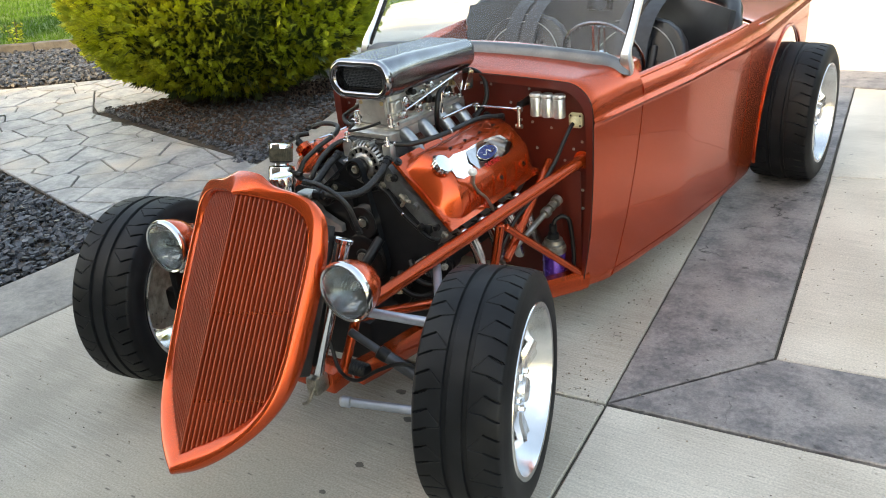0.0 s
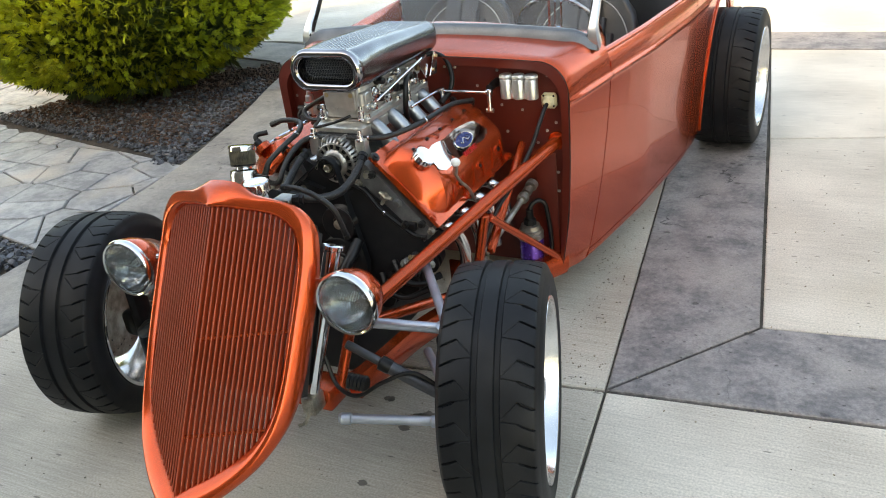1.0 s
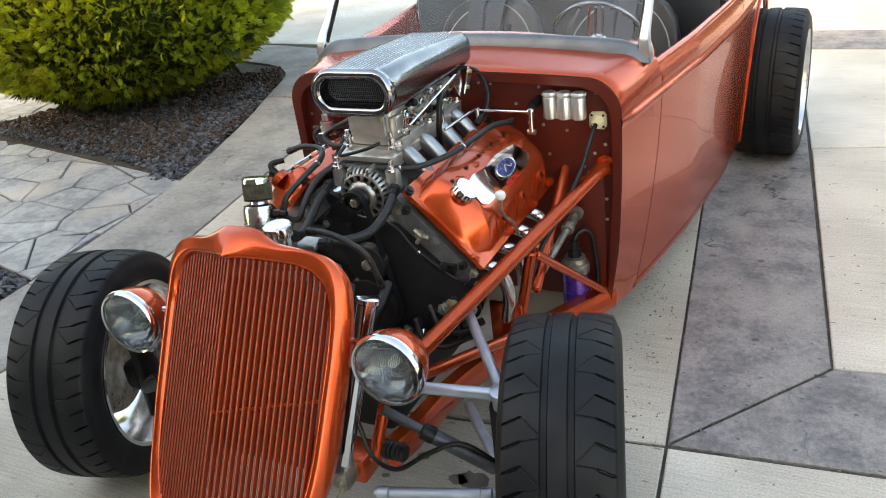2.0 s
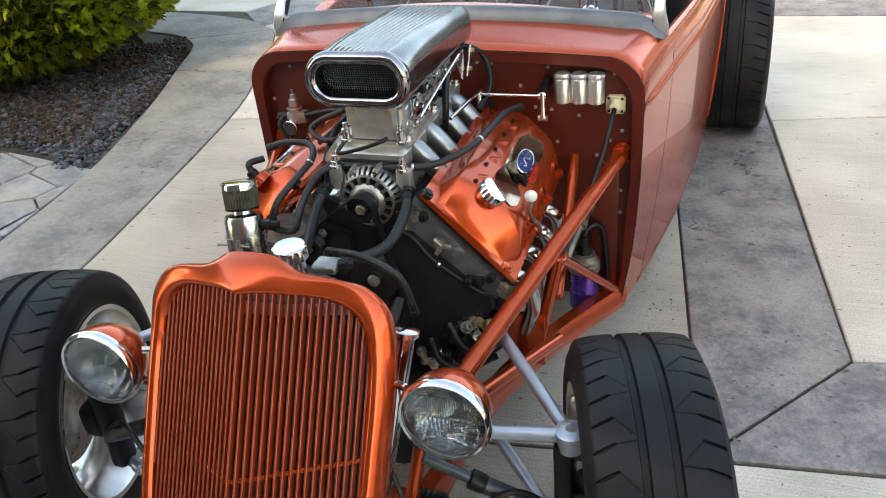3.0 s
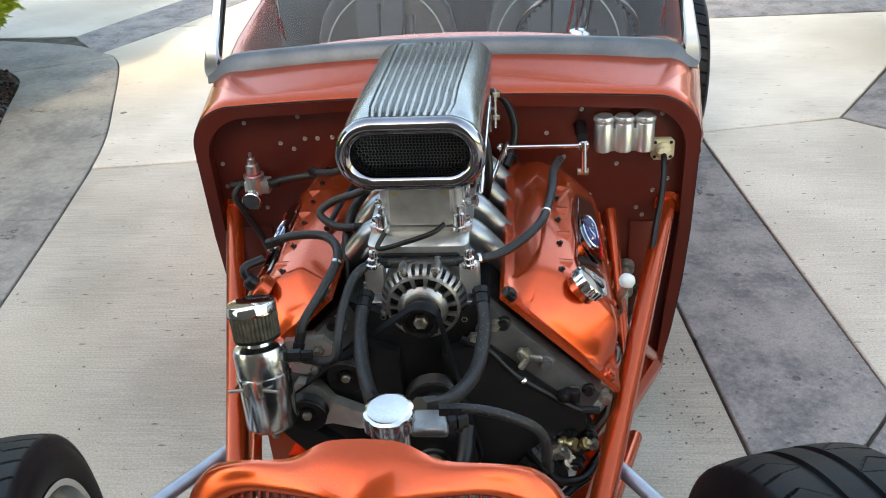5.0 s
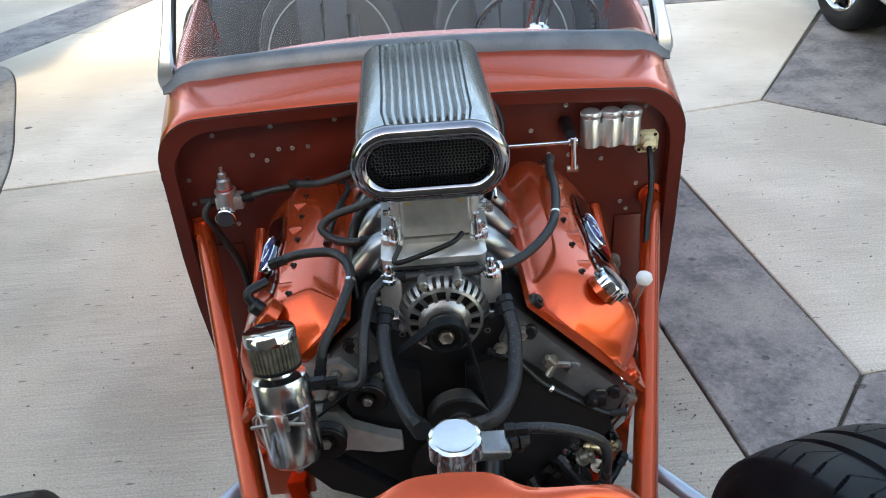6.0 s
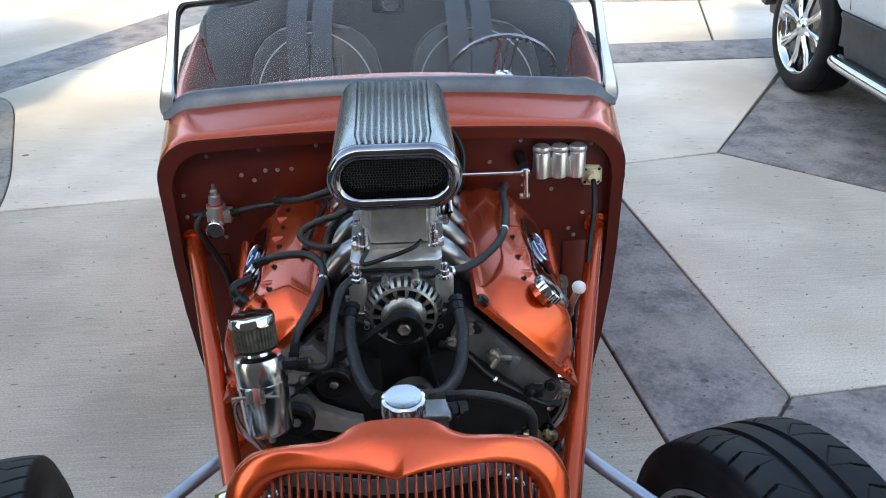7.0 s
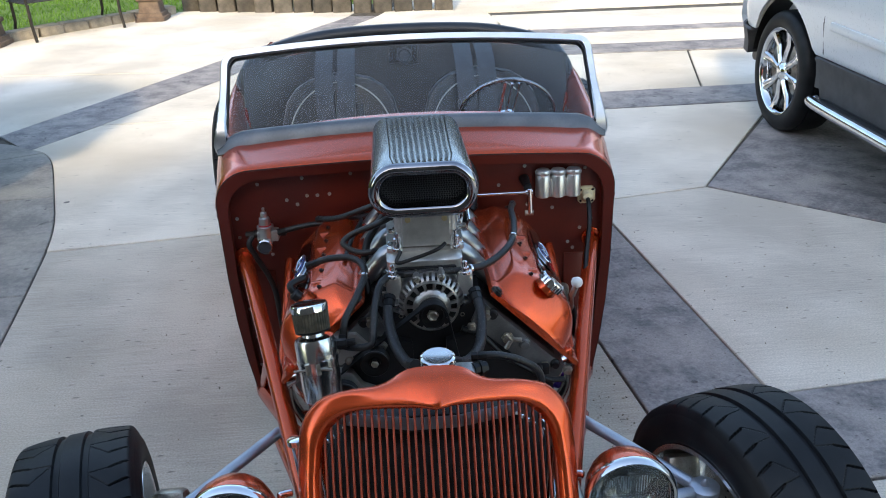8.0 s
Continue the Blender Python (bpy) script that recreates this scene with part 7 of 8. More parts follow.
for k in range(26):
    u = rnd.random()
    p = Vector((lerp(0.150, 0.335, u) + rnd.uniform(-0.012, 0.012), rnd.uniform(0.350, 0.400), lerp(0.425, 0.545, u) - rnd.uniform(0.0, 0.075)))
    d = Vector((rnd.uniform(-0.3, 1.0), rnd.uniform(-0.9, 0.2), rnd.uniform(-0.2, 1.0))).normalized()
    r, n = rnd.uniform(0.006, 0.013), rnd.uniform(0.022, 0.050)
    mt = (STEEL, BLACK, BRASS, BLACK, STEEL, BLACK, POLISHED)[k % 7]
    bm = bm_new()
    add_lathe(bm, p, d, [(0, r * 0.6), (0.001, r * 1.25), (n * 0.22, r * 1.25), (n * 0.24, r * 0.85), (n * 0.55, r * 0.8), (n * 0.57, r * 1.15), (n * 0.8, r * 1.15), (n * 0.82, r * 0.6), (n, r * 0.55), (n + 0.001, 0.001)], 6 if k % 3 else 14)
    part("pump_fitting", bm, mt, car, "metal union low on the engine" if mt is not BLACK else "black plug low on the engine")
for pts in ([(0.17, 0.36, 0.44), (0.20, 0.33, 0.40), (0.26, 0.34, 0.38), (0.32, 0.38, 0.40)], [(0.22, 0.36, 0.49), (0.26, 0.33, 0.45), (0.31, 0.35, 0.43), (0.35, 0.40, 0.44)]):
    hose(pts, 0.009, "black rubber hose low on the engine", mat=BLACK)

# steering shaft with its universal joint beside the canister
bm = bm_new()
add_rod(bm, STEER_TOP, STEER_LOW, 0.0105, 14)
steer = part("steering_shaft", bm, STEEL, car, "dull steel steering shaft with a universal joint")
for k, r in ((0.0, 0.021), (0.035, 0.017), (0.07, 0.020)):
    bm = bm_new()
    q = STEER_TOP + (STEER_LOW - STEER_TOP).normalized() * k
    add_lathe(bm, q, STEER_LOW - STEER_TOP, [(-0.012, r * 0.7), (-0.010, r), (0.010, r), (0.012, r * 0.7)], 12)
    part("joint", bm, STEEL, steer)

# springs, plugs and unions crowding the throttle bank's left side
for y, z, mt in ((0.535, 0.925, POLISHED), (0.60, 0.985, BLACK), (0.625, 0.925, POLISHED), (0.70, 0.985, CHROME), (0.735, 0.925, BLACK), (0.80, 0.925, POLISHED), (0.835, 0.96, BRASS)):
    bm = bm_new()
    add_lathe(bm, (EX + 0.070, y, z), (1, -0.15, 0.1), [(0, 0.012), (0.012, 0.012), (0.013, 0.008), (0.026, 0.008), (0.027, 0.011), (0.036, 0.010), (0.038, 0.004)], 10)
    part("fuel_union", bm, mt, throttle, "metal fuel union")
for y0, y1 in ((0.58, 0.66), (0.70, 0.79)):
    bm = bm_new()
    add_sweep(bm, [(EX + 0.106 + 0.006 * math.cos(i * 1.3), lerp(y0, y1, i / 60), 0.968 + 0.006 * math.sin(i * 1.3)) for i in range(61)], 0.0013, 5, smooth=False)
    part("return_spring", bm, STEEL, throttle, "coiled steel return spring")
bm = bm_new()
add_rings(bm, [[(EX + dx, y, z) for y, z in ((0.855, 0.93), (0.905, 0.925), (0.915, 0.985), (0.90, 1.0))] for dx in (0.128, 0.132)])
part("bell_crank", bm, POLISHED, throttle, "bright drilled bell crank plate")
for y, z in ((0.875, 0.945), (0.903, 0.985)):
    bm = bm_new()
    add_lathe(bm, (EX + 0.124, y, z), (1, 0, 0), [(0, 0.006), (0.014, 0.006), (0.015, 0.003)], 8)
    part("crank_bolt", bm, BRASS, throttle)

# ---- shrub ----
LEAF = material("conifer_sprays", (0.42, 0.50, 0.045), (0.11, 0.17, 0.02), rough=0.6, scale=5.0, fine=22, island=0.5, c3=(0.30, 0.26, 0.03))
_n, _l = LEAF.node_tree.nodes, LEAF.node_tree.links
_tl, _mx = _n.new("ShaderNodeBsdfTranslucent"), _n.new("ShaderNodeMixShader")
_tl.inputs["Color"].default_value, _mx.inputs[0].default_value = (0.46, 0.52, 0.04, 1), 0.35
_l.new(_n["Principled BSDF"].outputs[0], _mx.inputs[1])
_l.new(_tl.outputs[0], _mx.inputs[2])
_l.new(_mx.outputs[0], _n["Material Output"].inputs[0])
# dark copy of the leaf green: the crown's inner shade as colour
LEAFIN = material("shade_dark_inner_sprays", (0.055, 0.085, 0.014), (0.03, 0.048, 0.008), rough=0.7, scale=5, fine=40, island=0.4)
BARK = material("brown_bark", (0.12, 0.075, 0.05), (0.06, 0.04, 0.028), rough=0.9, scale=12, fine=90, bump=0.6)
BUSH = Vector((-3.88, 3.48, 0.0))
shrub = thing("shrub", "dense globe conifer shrub with yellow-green sunlit sprays in a mulched bed", "shrub", at=BUSH)


def bush_radius(z, a):
    r = table([(0.02, 0.35), (0.12, 0.66), (0.25, 0.93), (0.45, 1.13), (0.8, 1.27), (1.15, 1.20), (1.5, 0.95), (1.75, 0.6), (1.9, 0.1)], z)
    return r * (1 + 0.07 * noise.noise(Vector((math.cos(a) * 1.8, math.sin(a) * 1.8, z * 2.0))) + 0.07 * noise.noise(Vector((math.cos(a) * 5, math.sin(a) * 5, z * 5.0)))
                + 0.06 * noise.noise(Vector((math.cos(a) * 11, math.sin(a) * 11, z * 10.0))))


def spray_field(count, seed, lo, hi, size):
    """Flat fan-shaped twigs with scale-like leaflets, pointing outwards and up."""
    rnd = random.Random(seed)
    verts, faces = [], []
    for _ in range(count):
        z = 1.88 * rnd.random() ** 0.85
        a = rnd.uniform(0, 2 * math.pi)
        k = rnd.uniform(lo, hi)
        r = bush_radius(z, a) * k
        p = Vector((math.cos(a) * r, math.sin(a) * r, z * (0.5 + 0.5 * k) + 0.05))
        tip = Vector((math.cos(a), math.sin(a), 0.35 + 0.9 * (z - 0.6) + rnd.gauss(0, 0.35))).normalized()
        side = tip.cross(Vector((rnd.gauss(0, 1), rnd.gauss(0, 1), rnd.gauss(0, 1)))).normalized()
        nrm = tip.cross(side)
        L = size * rnd.uniform(0.6, 1.3)
        for j in range(7):
            f = (j + 1) / 7
            for sg in (-1, 1):
                if j == 6 and sg > 0:
                    continue
                ang = sg * (0.95 - 0.75 * f) * rnd.uniform(0.8, 1.2) if j < 6 else 0.0
                d = tip * math.cos(ang) + side * math.sin(ang)
                w = nrm.cross(d) * L * 0.050
                l = L * (0.55 - 0.25 * abs(f - 0.4)) * rnd.uniform(0.8, 1.2)
                o = p + tip * L * f * 0.62
                cur = nrm * L * 0.06 * rnd.gauss(0, 1) - Vector((0, 0, 0.04 * L))
                b = len(verts)
                verts += [tuple(o - w * 0.5), tuple(o + d * l * 0.5 - w + cur * 0.4), tuple(o + d * l + cur), tuple(o + d * l * 0.5 + w + cur * 0.4), tuple(o + w * 0.5)]
                faces.append((b, b + 1, b + 2, b + 3, b + 4))
    return verts, faces


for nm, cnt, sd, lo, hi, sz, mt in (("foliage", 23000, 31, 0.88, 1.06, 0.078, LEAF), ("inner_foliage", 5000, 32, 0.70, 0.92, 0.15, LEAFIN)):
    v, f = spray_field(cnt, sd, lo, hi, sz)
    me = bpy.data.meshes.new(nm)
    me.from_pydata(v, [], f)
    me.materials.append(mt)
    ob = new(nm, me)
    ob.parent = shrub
    tagged(ob, "yellow-green scaly conifer sprays" if nm == "foliage" else "inner sprays coloured dark for the shrub's own shade", kind="stuff")
# solid filler inside the crown, coloured as dark as the shade there
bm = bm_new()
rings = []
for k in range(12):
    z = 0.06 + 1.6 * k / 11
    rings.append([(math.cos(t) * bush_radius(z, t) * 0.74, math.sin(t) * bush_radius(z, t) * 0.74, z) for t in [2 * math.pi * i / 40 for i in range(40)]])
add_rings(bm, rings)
part("crown_core", bm, LEAFIN, shrub, "solid core filling the shrub, its shade put in the colour")
for i in range(5):
    bm = bm_new()
    a = 2 * math.pi * i / 5
    add_sweep(bm, [(0.08 * math.cos(a), 0.08 * math.sin(a), -0.04), (0.2 * math.cos(a), 0.2 * math.sin(a), 0.2), (0.5 * math.cos(a + 0.2), 0.5 * math.sin(a + 0.2), 0.7)], [0.04, 0.03, 0.02], 10)
    part("stem", bm, BARK, shrub)

# young plant at the lawn's edge
sprout = thing("young_plant", "small yellow-green young plant beside the lawn edging", "plant", at=(-9.0, 4.35, -0.02))
bm = bm_new()
rnd = random.Random(5)
for i in range(60):
    a, k = rnd.uniform(0, 6.28), rnd.uniform(0.05, 0.32)
    d = Vector((math.cos(a) * rnd.uniform(0.2, 0.7), math.sin(a) * rnd.uniform(0.2, 0.7), 1)).normalized()
    p = d * k
    s = Vector((math.cos(a + 1.3), math.sin(a + 1.3), rnd.uniform(-0.4, 0.5)))
    bm.faces.new([bm.verts.new(q) for q in (p, p + s * 0.03 + d * 0.012, p + s * 0.07, p + s * 0.03 - d * 0.012)])
part("leaf", bm, LEAF, sprout)["kind"] = "stuff"
bm = bm_new()
for a in (0.3, 2.1, 4.2):
    add_sweep(bm, [(0, 0, 0), (0.03 * math.cos(a), 0.03 * math.sin(a), 0.12), (0.09 * math.cos(a), 0.09 * math.sin(a), 0.32)], 0.004, 6, 4)
part("stalk", bm, BARK, sprout)


# ---- parked white off-road wagon ----
WHITE = material("white_car_paint", (0.60, 0.62, 0.63), (0.58, 0.60, 0.61), rough=0.3, scale=1.5, contrast=0.05, coat=1.0, coat_rough=0.03)
CLAD = material("dark_cladding", (0.05, 0.052, 0.056), (0.032, 0.033, 0.036), rough=0.6, scale=12, fine=200, bump=0.2)
TINT = material("dark_tinted_glass", (0.012, 0.014, 0.016), (0.008, 0.009, 0.01), rough=0.05, scale=3, coat=1)
suv = thing("parked_wagon", "white sport utility wagon with chrome wheels and dark lower cladding", "car", at=(2.50, 4.08, 0.0))
# local frame: x into the vehicle, y towards its nose; front wheel at the origin
NOSE, TAIL, WIDE = 0.98, -3.95, 1.95
ARCH, HUB = 0.475, 0.40


def wagon_low(y):
    for c in (0.0, -2.95):
        d = ARCH ** 2 - (y - c) ** 2
        if d > 0:
            return max(0.60, HUB + math.sqrt(d))
    return 0.60


def wagon_x(y, z):
    x = 0.03 - 0.05 * math.sin(min(1, max(0, (z - 0.5) / 0.7)) * math.pi)
    x += 0.10 * max(0, (z - 1.1) / 0.9) ** 1.4
    x += 0.30 * max(0.0, (y - 0.45) / 0.53) ** 2.4 + 0.15 * max(0.0, (-3.6 - y) / 0.35) ** 2
    return x


ys = sorted({round(lerp(TAIL, NOSE, i / 120), 4) for i in range(121)})
for nm, lo, hi, mt, lab in (("body_side", wagon_low, lambda y: 1.12, WHITE, "white painted body side"),
                            ("lower_cladding", lambda y: max(0.33 if -0.6 > y > -2.4 else 0.42, wagon_low(y) - 0.6 if abs(y) > 0.5 and abs(y + 2.95) > 0.5 else 9), lambda y: 0.60, CLAD, "dark grey lower cladding")):
    bm = bm_new()
    for seg in ([y for y in ys if y >= 0.48], [y for y in ys if -2.47 < y < -0.47], [y for y in ys if y < -3.43]) if nm == "lower_cladding" else (ys,):
        grid = [[(wagon_x(y, lerp(lo(y), hi(y), k / 10)) - (0.012 if nm == "lower_cladding" else 0), y, lerp(min(lo(y), hi(y) - 0.02), hi(y), k / 10)) for y in seg] for k in range(11)]
        add_rings(bm, grid, close=False)
    solid(bm, 0.02)
    part(nm, bm, mt, suv, lab, 30)
bm = bm_new()
SH = [(NOSE - 0.05, 0.45), (NOSE, 0.6), (NOSE - 0.02, 1.0), (NOSE - 0.12, 1.1), (-0.55, 1.18), (-1.1, 1.78), (-1.5, 1.86), (-3.4, 1.84), (-3.85, 1.3), (TAIL, 1.0), (TAIL, 0.5)]
rings = []
for x, k in ((0.04, 1.0), (0.12, 1.0), (WIDE - 0.12, 1.0), (WIDE - 0.04, 1.0)):
    rings.append([(x + 0.14 * max(0, z - 1.15) * (1 if x < 1 else -1) + (0.16 if x < 0.05 and y > 0.7 else 0), y, max(z, 0.55)) for y, z in SH])
add_rings(bm, rings)
part("body_shell", bm, WHITE, suv, "white painted cabin and bonnet", 30)
bm = bm_new()
add_rings(bm, [[(0.06 + 0.14 * max(0, z - 1.15) - dx, y, z) for y, z in ((-0.72, 1.24), (-1.16, 1.70), (-3.3, 1.72), (-3.6, 1.26))] for dx in (0.012, 0.0)])
part("side_window", bm, TINT, suv, "dark tinted side glass")
bm = bm_new()
add_box(bm, (WIDE / 2, -1.5, 0.40), (WIDE - 0.3, 4.6, 0.2), 0.03)
part("underbody", bm, BLACK, suv)
for c in (0.0, -2.95):
    bm = bm_new()
    grid = []
    for x in (0.02, 0.30):
        grid.append([(x, c + (ARCH - 0.004) * math.cos(a), max(0.45, HUB + (ARCH - 0.004) * math.sin(a))) for a in [math.pi * i / 30 for i in range(31)]])
    add_rings(bm, grid, close=False)
    grid = [[(0.30, c + r * math.cos(a), HUB + r * math.sin(a)) for a in [math.pi * i / 30 for i in range(31)]] for r in (0.05, ARCH)]
    add_rings(bm, grid, close=False)
    part("wheel_well", bm, BLACK, suv, "black wheel well liner")
for y, nm in ((-0.56, "door_gap"), (-1.62, "door_gap")):
    bm = bm_new()
    add_strip(bm, [(wagon_x(y - 0.05 * k, z) - 0.001, y - 0.02 * k, z) for k, z in ((0, 0.62), (0, 0.8), (0.2, 1.0), (0.5, 1.11))], 0.007, 0.004, (-1, 0, 0))
    part(nm, bm, BLACK, suv)
bm = bm_new()
add_strip(bm, [(wagon_x(y, 0.80) - 0.006, y, 0.80 + 0.02 * (y + 0.7)) for y in (-0.66, -0.9, -1.2, -1.55)], 0.05, 0.016, (-1, 0, 0))
part("door_moulding", bm, WHITE, suv)
bm = bm_new()
add_sweep(bm, [(-0.02, -0.60, 0.355), (-0.06, -0.66, 0.35), (-0.07, -1.4, 0.35), (-0.07, -2.3, 0.35), (-0.02, -2.42, 0.355)], 0.034, 16, 8)
step = part("side_step", bm, CHROME, suv, "chrome tubular side step")
bm = bm_new()
add_box(bm, (0.03, -1.50, 0.365), (0.12, 1.70, 0.03), 0.01)
part("step_pad", bm, BLACK, step)


def wagon_wheel(c, name="wheel"):
    w = new(name)
    w.parent = suv
    w.location = c
    w["label"] = "large chrome eight-spoke wheel with black tyre"
    bm = bm_new()
    add_lathe(bm, (0, 0, 0), (1, 0, 0), [(0.006, 0.285), (-0.004, 0.30), (-0.008, 0.335), (0.004, 0.368), (0.018, 0.383), (0.03, 0.388), (0.06, 0.392), (0.064, 0.384), (0.074, 0.384), (0.078, 0.392),
                                         (0.14, 0.394), (0.20, 0.392), (0.24, 0.385), (0.26, 0.36), (0.265, 0.30)], 80, caps=False)
    part("tyre", bm, RUBBER, w, "black road tyre")
    bm = bm_new()
    add_lathe(bm, (0, 0, 0), (1, 0, 0), [(0.01, 0.288), (0.0, 0.284), (0.004, 0.274), (0.02, 0.262), (0.06, 0.255), (0.16, 0.24), (0.2, 0.235)], 80, caps=False)
    part("rim", bm, CHROME, w, "chrome rim")
    bm = bm_new()
    add_lathe(bm, (0.12, 0, 0), (1, 0, 0), [(0, 0.16), (0.02, 0.16), (0.02, 0.001)], 40)
    part("brake_disc", bm, STEEL, w)
    bm = bm_new()
    add_lathe(bm, (0.17, 0, 0), (1, 0, 0), [(0, 0.25), (0.01, 0.25)], 40)
    part("brake_shield", bm, BLACK, w)
    for i in range(8):
        a = 2 * math.pi * (i + 0.25) / 8
        c_, s_ = math.cos(a), math.sin(a)
        bm = bm_new()
        rings = []
        for rad, wd, xx in ((0.03, 0.022, 0.022), (0.10, 0.020, 0.022), (0.18, 0.024, 0.030), (0.25, 0.032, 0.016), (0.272, 0.040, 0.010)):
            rings.append([(xx + dx, rad * c_ - o * wd * s_, rad * s_ + o * wd * c_) for o, dx in ((-1, 0.03), (-1, 0.01), (-0.6, 0.0), (0, 0.006), (0.6, 0.0), (1, 0.01), (1, 0.03))])
        add_rings(bm, rings)
        part("spoke", bm, CHROME, w)
    bm = bm_new()
    add_lathe(bm, (0.03, 0, 0), (-1, 0, 0), [(-0.03, 0.075), (0.0, 0.072), (0.006, 0.06), (0.012, 0.045), (0.02, 0.04), (0.026, 0.025), (0.027, 0.001)], 32)
    part("hub_cap", bm, CHROME, w)
    return w


first = wagon_wheel((0.0, 0.0, 0.394))
copy_thing(first, Matrix.Translation((0.0, -2.95, 0.394)))
copy_thing(first, Matrix.Translation((WIDE, 0, 0.394)) @ Matrix.Rotation(math.pi, 4, "Z"))
copy_thing(first, Matrix.Translation((WIDE, -2.95, 0.394)) @ Matrix.Rotation(math.pi, 4, "Z"))

# ---- yard's far edge: blocks, bench, urns ----
IRON = material("dark_bronze_iron", (0.05, 0.042, 0.034), (0.028, 0.024, 0.02), rough=0.5, metal=0.5, scale=14, fine=160, bump=0.3)
URN = material("brown_resin_stone", (0.14, 0.095, 0.065), (0.075, 0.05, 0.036), rough=0.7, scale=9, fine=80, bump=0.5, bump_dist=0.004)
POST = material("weathered_grey_brown_block", (0.10, 0.088, 0.072), (0.055, 0.048, 0.040), rough=0.85, scale=9, fine=90, bump=0.6, bump_dist=0.004, rand=0.25)


def rough_block(name, c, size, turn, mat, label, group, seed):
    rnd = random.Random(seed)
    bm = bm_new()
    add_box(bm, (0, 0, size[2] / 2), size, min(size) * 0.10)
    for v in bm.verts:
        v.co += Vector((rnd.gauss(0, 0.006), rnd.gauss(0, 0.006), rnd.gauss(0, 0.003)))
    ob = link_mesh(name, bm, mat)
    ob.matrix_world = Matrix.Translation(c) @ Matrix.Rotation(turn, 4, "Z")
    return tagged(ob, label, "block", group)


a, b = Vector((-4.95, 8.55, -0.045)), Vector((-2.98, 10.62, -0.045))
for i in range(9):
    p = a.lerp(b, (i + 0.5) / 9)
    rough_block("edging_block", p, (0.30, 0.22, 0.155), math.atan2(b.y - a.y, b.x - a.x) + (0.05 if i % 2 else -0.06), EDGESTONE, "tan split-face edging block at the lawn's foot", "edging blocks", 40 + i)
for i in range(14):
    x = -2.75 + 0.262 * i
    y = 10.80 - 0.12 * i + 0.004 * i * i + (0.03 if i % 3 == 0 else 0)
    rough_block("retaining_block", (x, y, -0.045), (0.235, 0.20, 0.42 + 0.05 * (i % 3)), 0.05 * ((i % 4) - 1.5), POST, "upright brown-grey retaining block behind the yard", "retaining blocks", 60 + i)
for i, (x, y) in enumerate(((-9.3, 3.75), (-8.72, 4.1), (-8.15, 4.45), (-7.55, 4.8), (-6.95, 5.15), (-6.35, 5.5))):
    rough_block("edging_stone", (x, y, -0.045), (0.66, 0.14, 0.13), math.radians(31), DARKEDGE, "dark flat edging stone between chippings and lawn", "edging stones", 80 + i)

bench = thing("garden_bench", "dark metal garden bench on the yard's edge", "bench", at=(-3.78, 9.25, 0))
A = math.atan2(0.78, 0.80)


def bench_pt(u, v, z):
    return Vector((u * math.cos(A) - v * math.sin(A), u * math.sin(A) + v * math.cos(A), z))


for u in (-0.55, 0.55):
    for v, lean in ((-0.02, -0.05), (0.42, 0.10)):
        bm = bm_new()
        add_strip(bm, [bench_pt(u, v + lean, 0.0), bench_pt(u, v, 0.2), bench_pt(u, v, 0.42)] + ([bench_pt(u, v + 0.10, 0.85)] if v > 0.1 else []), 0.03, 0.03, (0.3, 1, 0))
        part("leg", bm, IRON, bench)
    bm = bm_new()
    add_sweep(bm, [bench_pt(u, 0.0, 0.42), bench_pt(u, 0.0, 0.62), bench_pt(u, 0.2, 0.66), bench_pt(u, 0.47, 0.64)], 0.014, 8)
    part("armrest", bm, IRON, bench)
for k in range(7):
    bm = bm_new()
    v = 0.01 + 0.066 * k
    add_strip(bm, [bench_pt(-0.6, v, 0.435), bench_pt(0.6, v, 0.435)], 0.05, 0.012, (0, 0, 1))
    part("seat_slat", bm, IRON, bench)
for k in range(4):
    bm = bm_new()
    add_strip(bm, [bench_pt(-0.58, 0.46 + 0.02 * k, 0.54 + 0.09 * k), bench_pt(0.58, 0.46 + 0.02 * k, 0.54 + 0.09 * k)], 0.05, 0.012, (0.7, -0.7, 0.1))
    part("back_slat", bm, IRON, bench)


def urn(at):
    u = thing("garden_urn", "brown moulded garden urn on a square pedestal", "urn", "urns beside the bench", at)
    bm = bm_new()
    rings = []
    for z, s in ((0, 0.19), (0.05, 0.19), (0.06, 0.17), (0.10, 0.165), (0.11, 0.14), (0.24, 0.125), (0.26, 0.15), (0.30, 0.15)):
        rings.append([(x, y, z) for x, y in stadium(2 * s, 2 * s, 0.02, 3)])
    add_rings(bm, rings)
    part("pedestal", bm, URN, u)
    bm = bm_new()
    add_lathe(bm, (0, 0, 0.30), (0, 0, 1), [(0, 0.10), (0.03, 0.09), (0.06, 0.05), (0.10, 0.06), (0.16, 0.14), (0.28, 0.19), (0.38, 0.19), (0.42, 0.22), (0.44, 0.22), (0.44, 0.18), (0.36, 0.16), (0.34, 0.001)], 32)
    part("bowl", bm, URN, u)
    return u


first = urn((-3.12, 10.13, 0.0))
copy_thing(first, Matrix.Translation((-4.62, 8.75, 0.0)))

# loose grit and leaf scraps lying on the concrete
GRIT = material("grit", (0.30, 0.25, 0.19), (0.15, 0.12, 0.09), rough=0.9, scale=30, island=0.6)
chips("grit", [(-1.55, -1.2), (2.2, -1.2), (2.2, 3.0), (-1.6, 3.0)], 420, 0.0036, GRIT, "fine grit and leaf scraps lying on the concrete", z=0.003, layers=0.001, seed=12, flat=0.3)
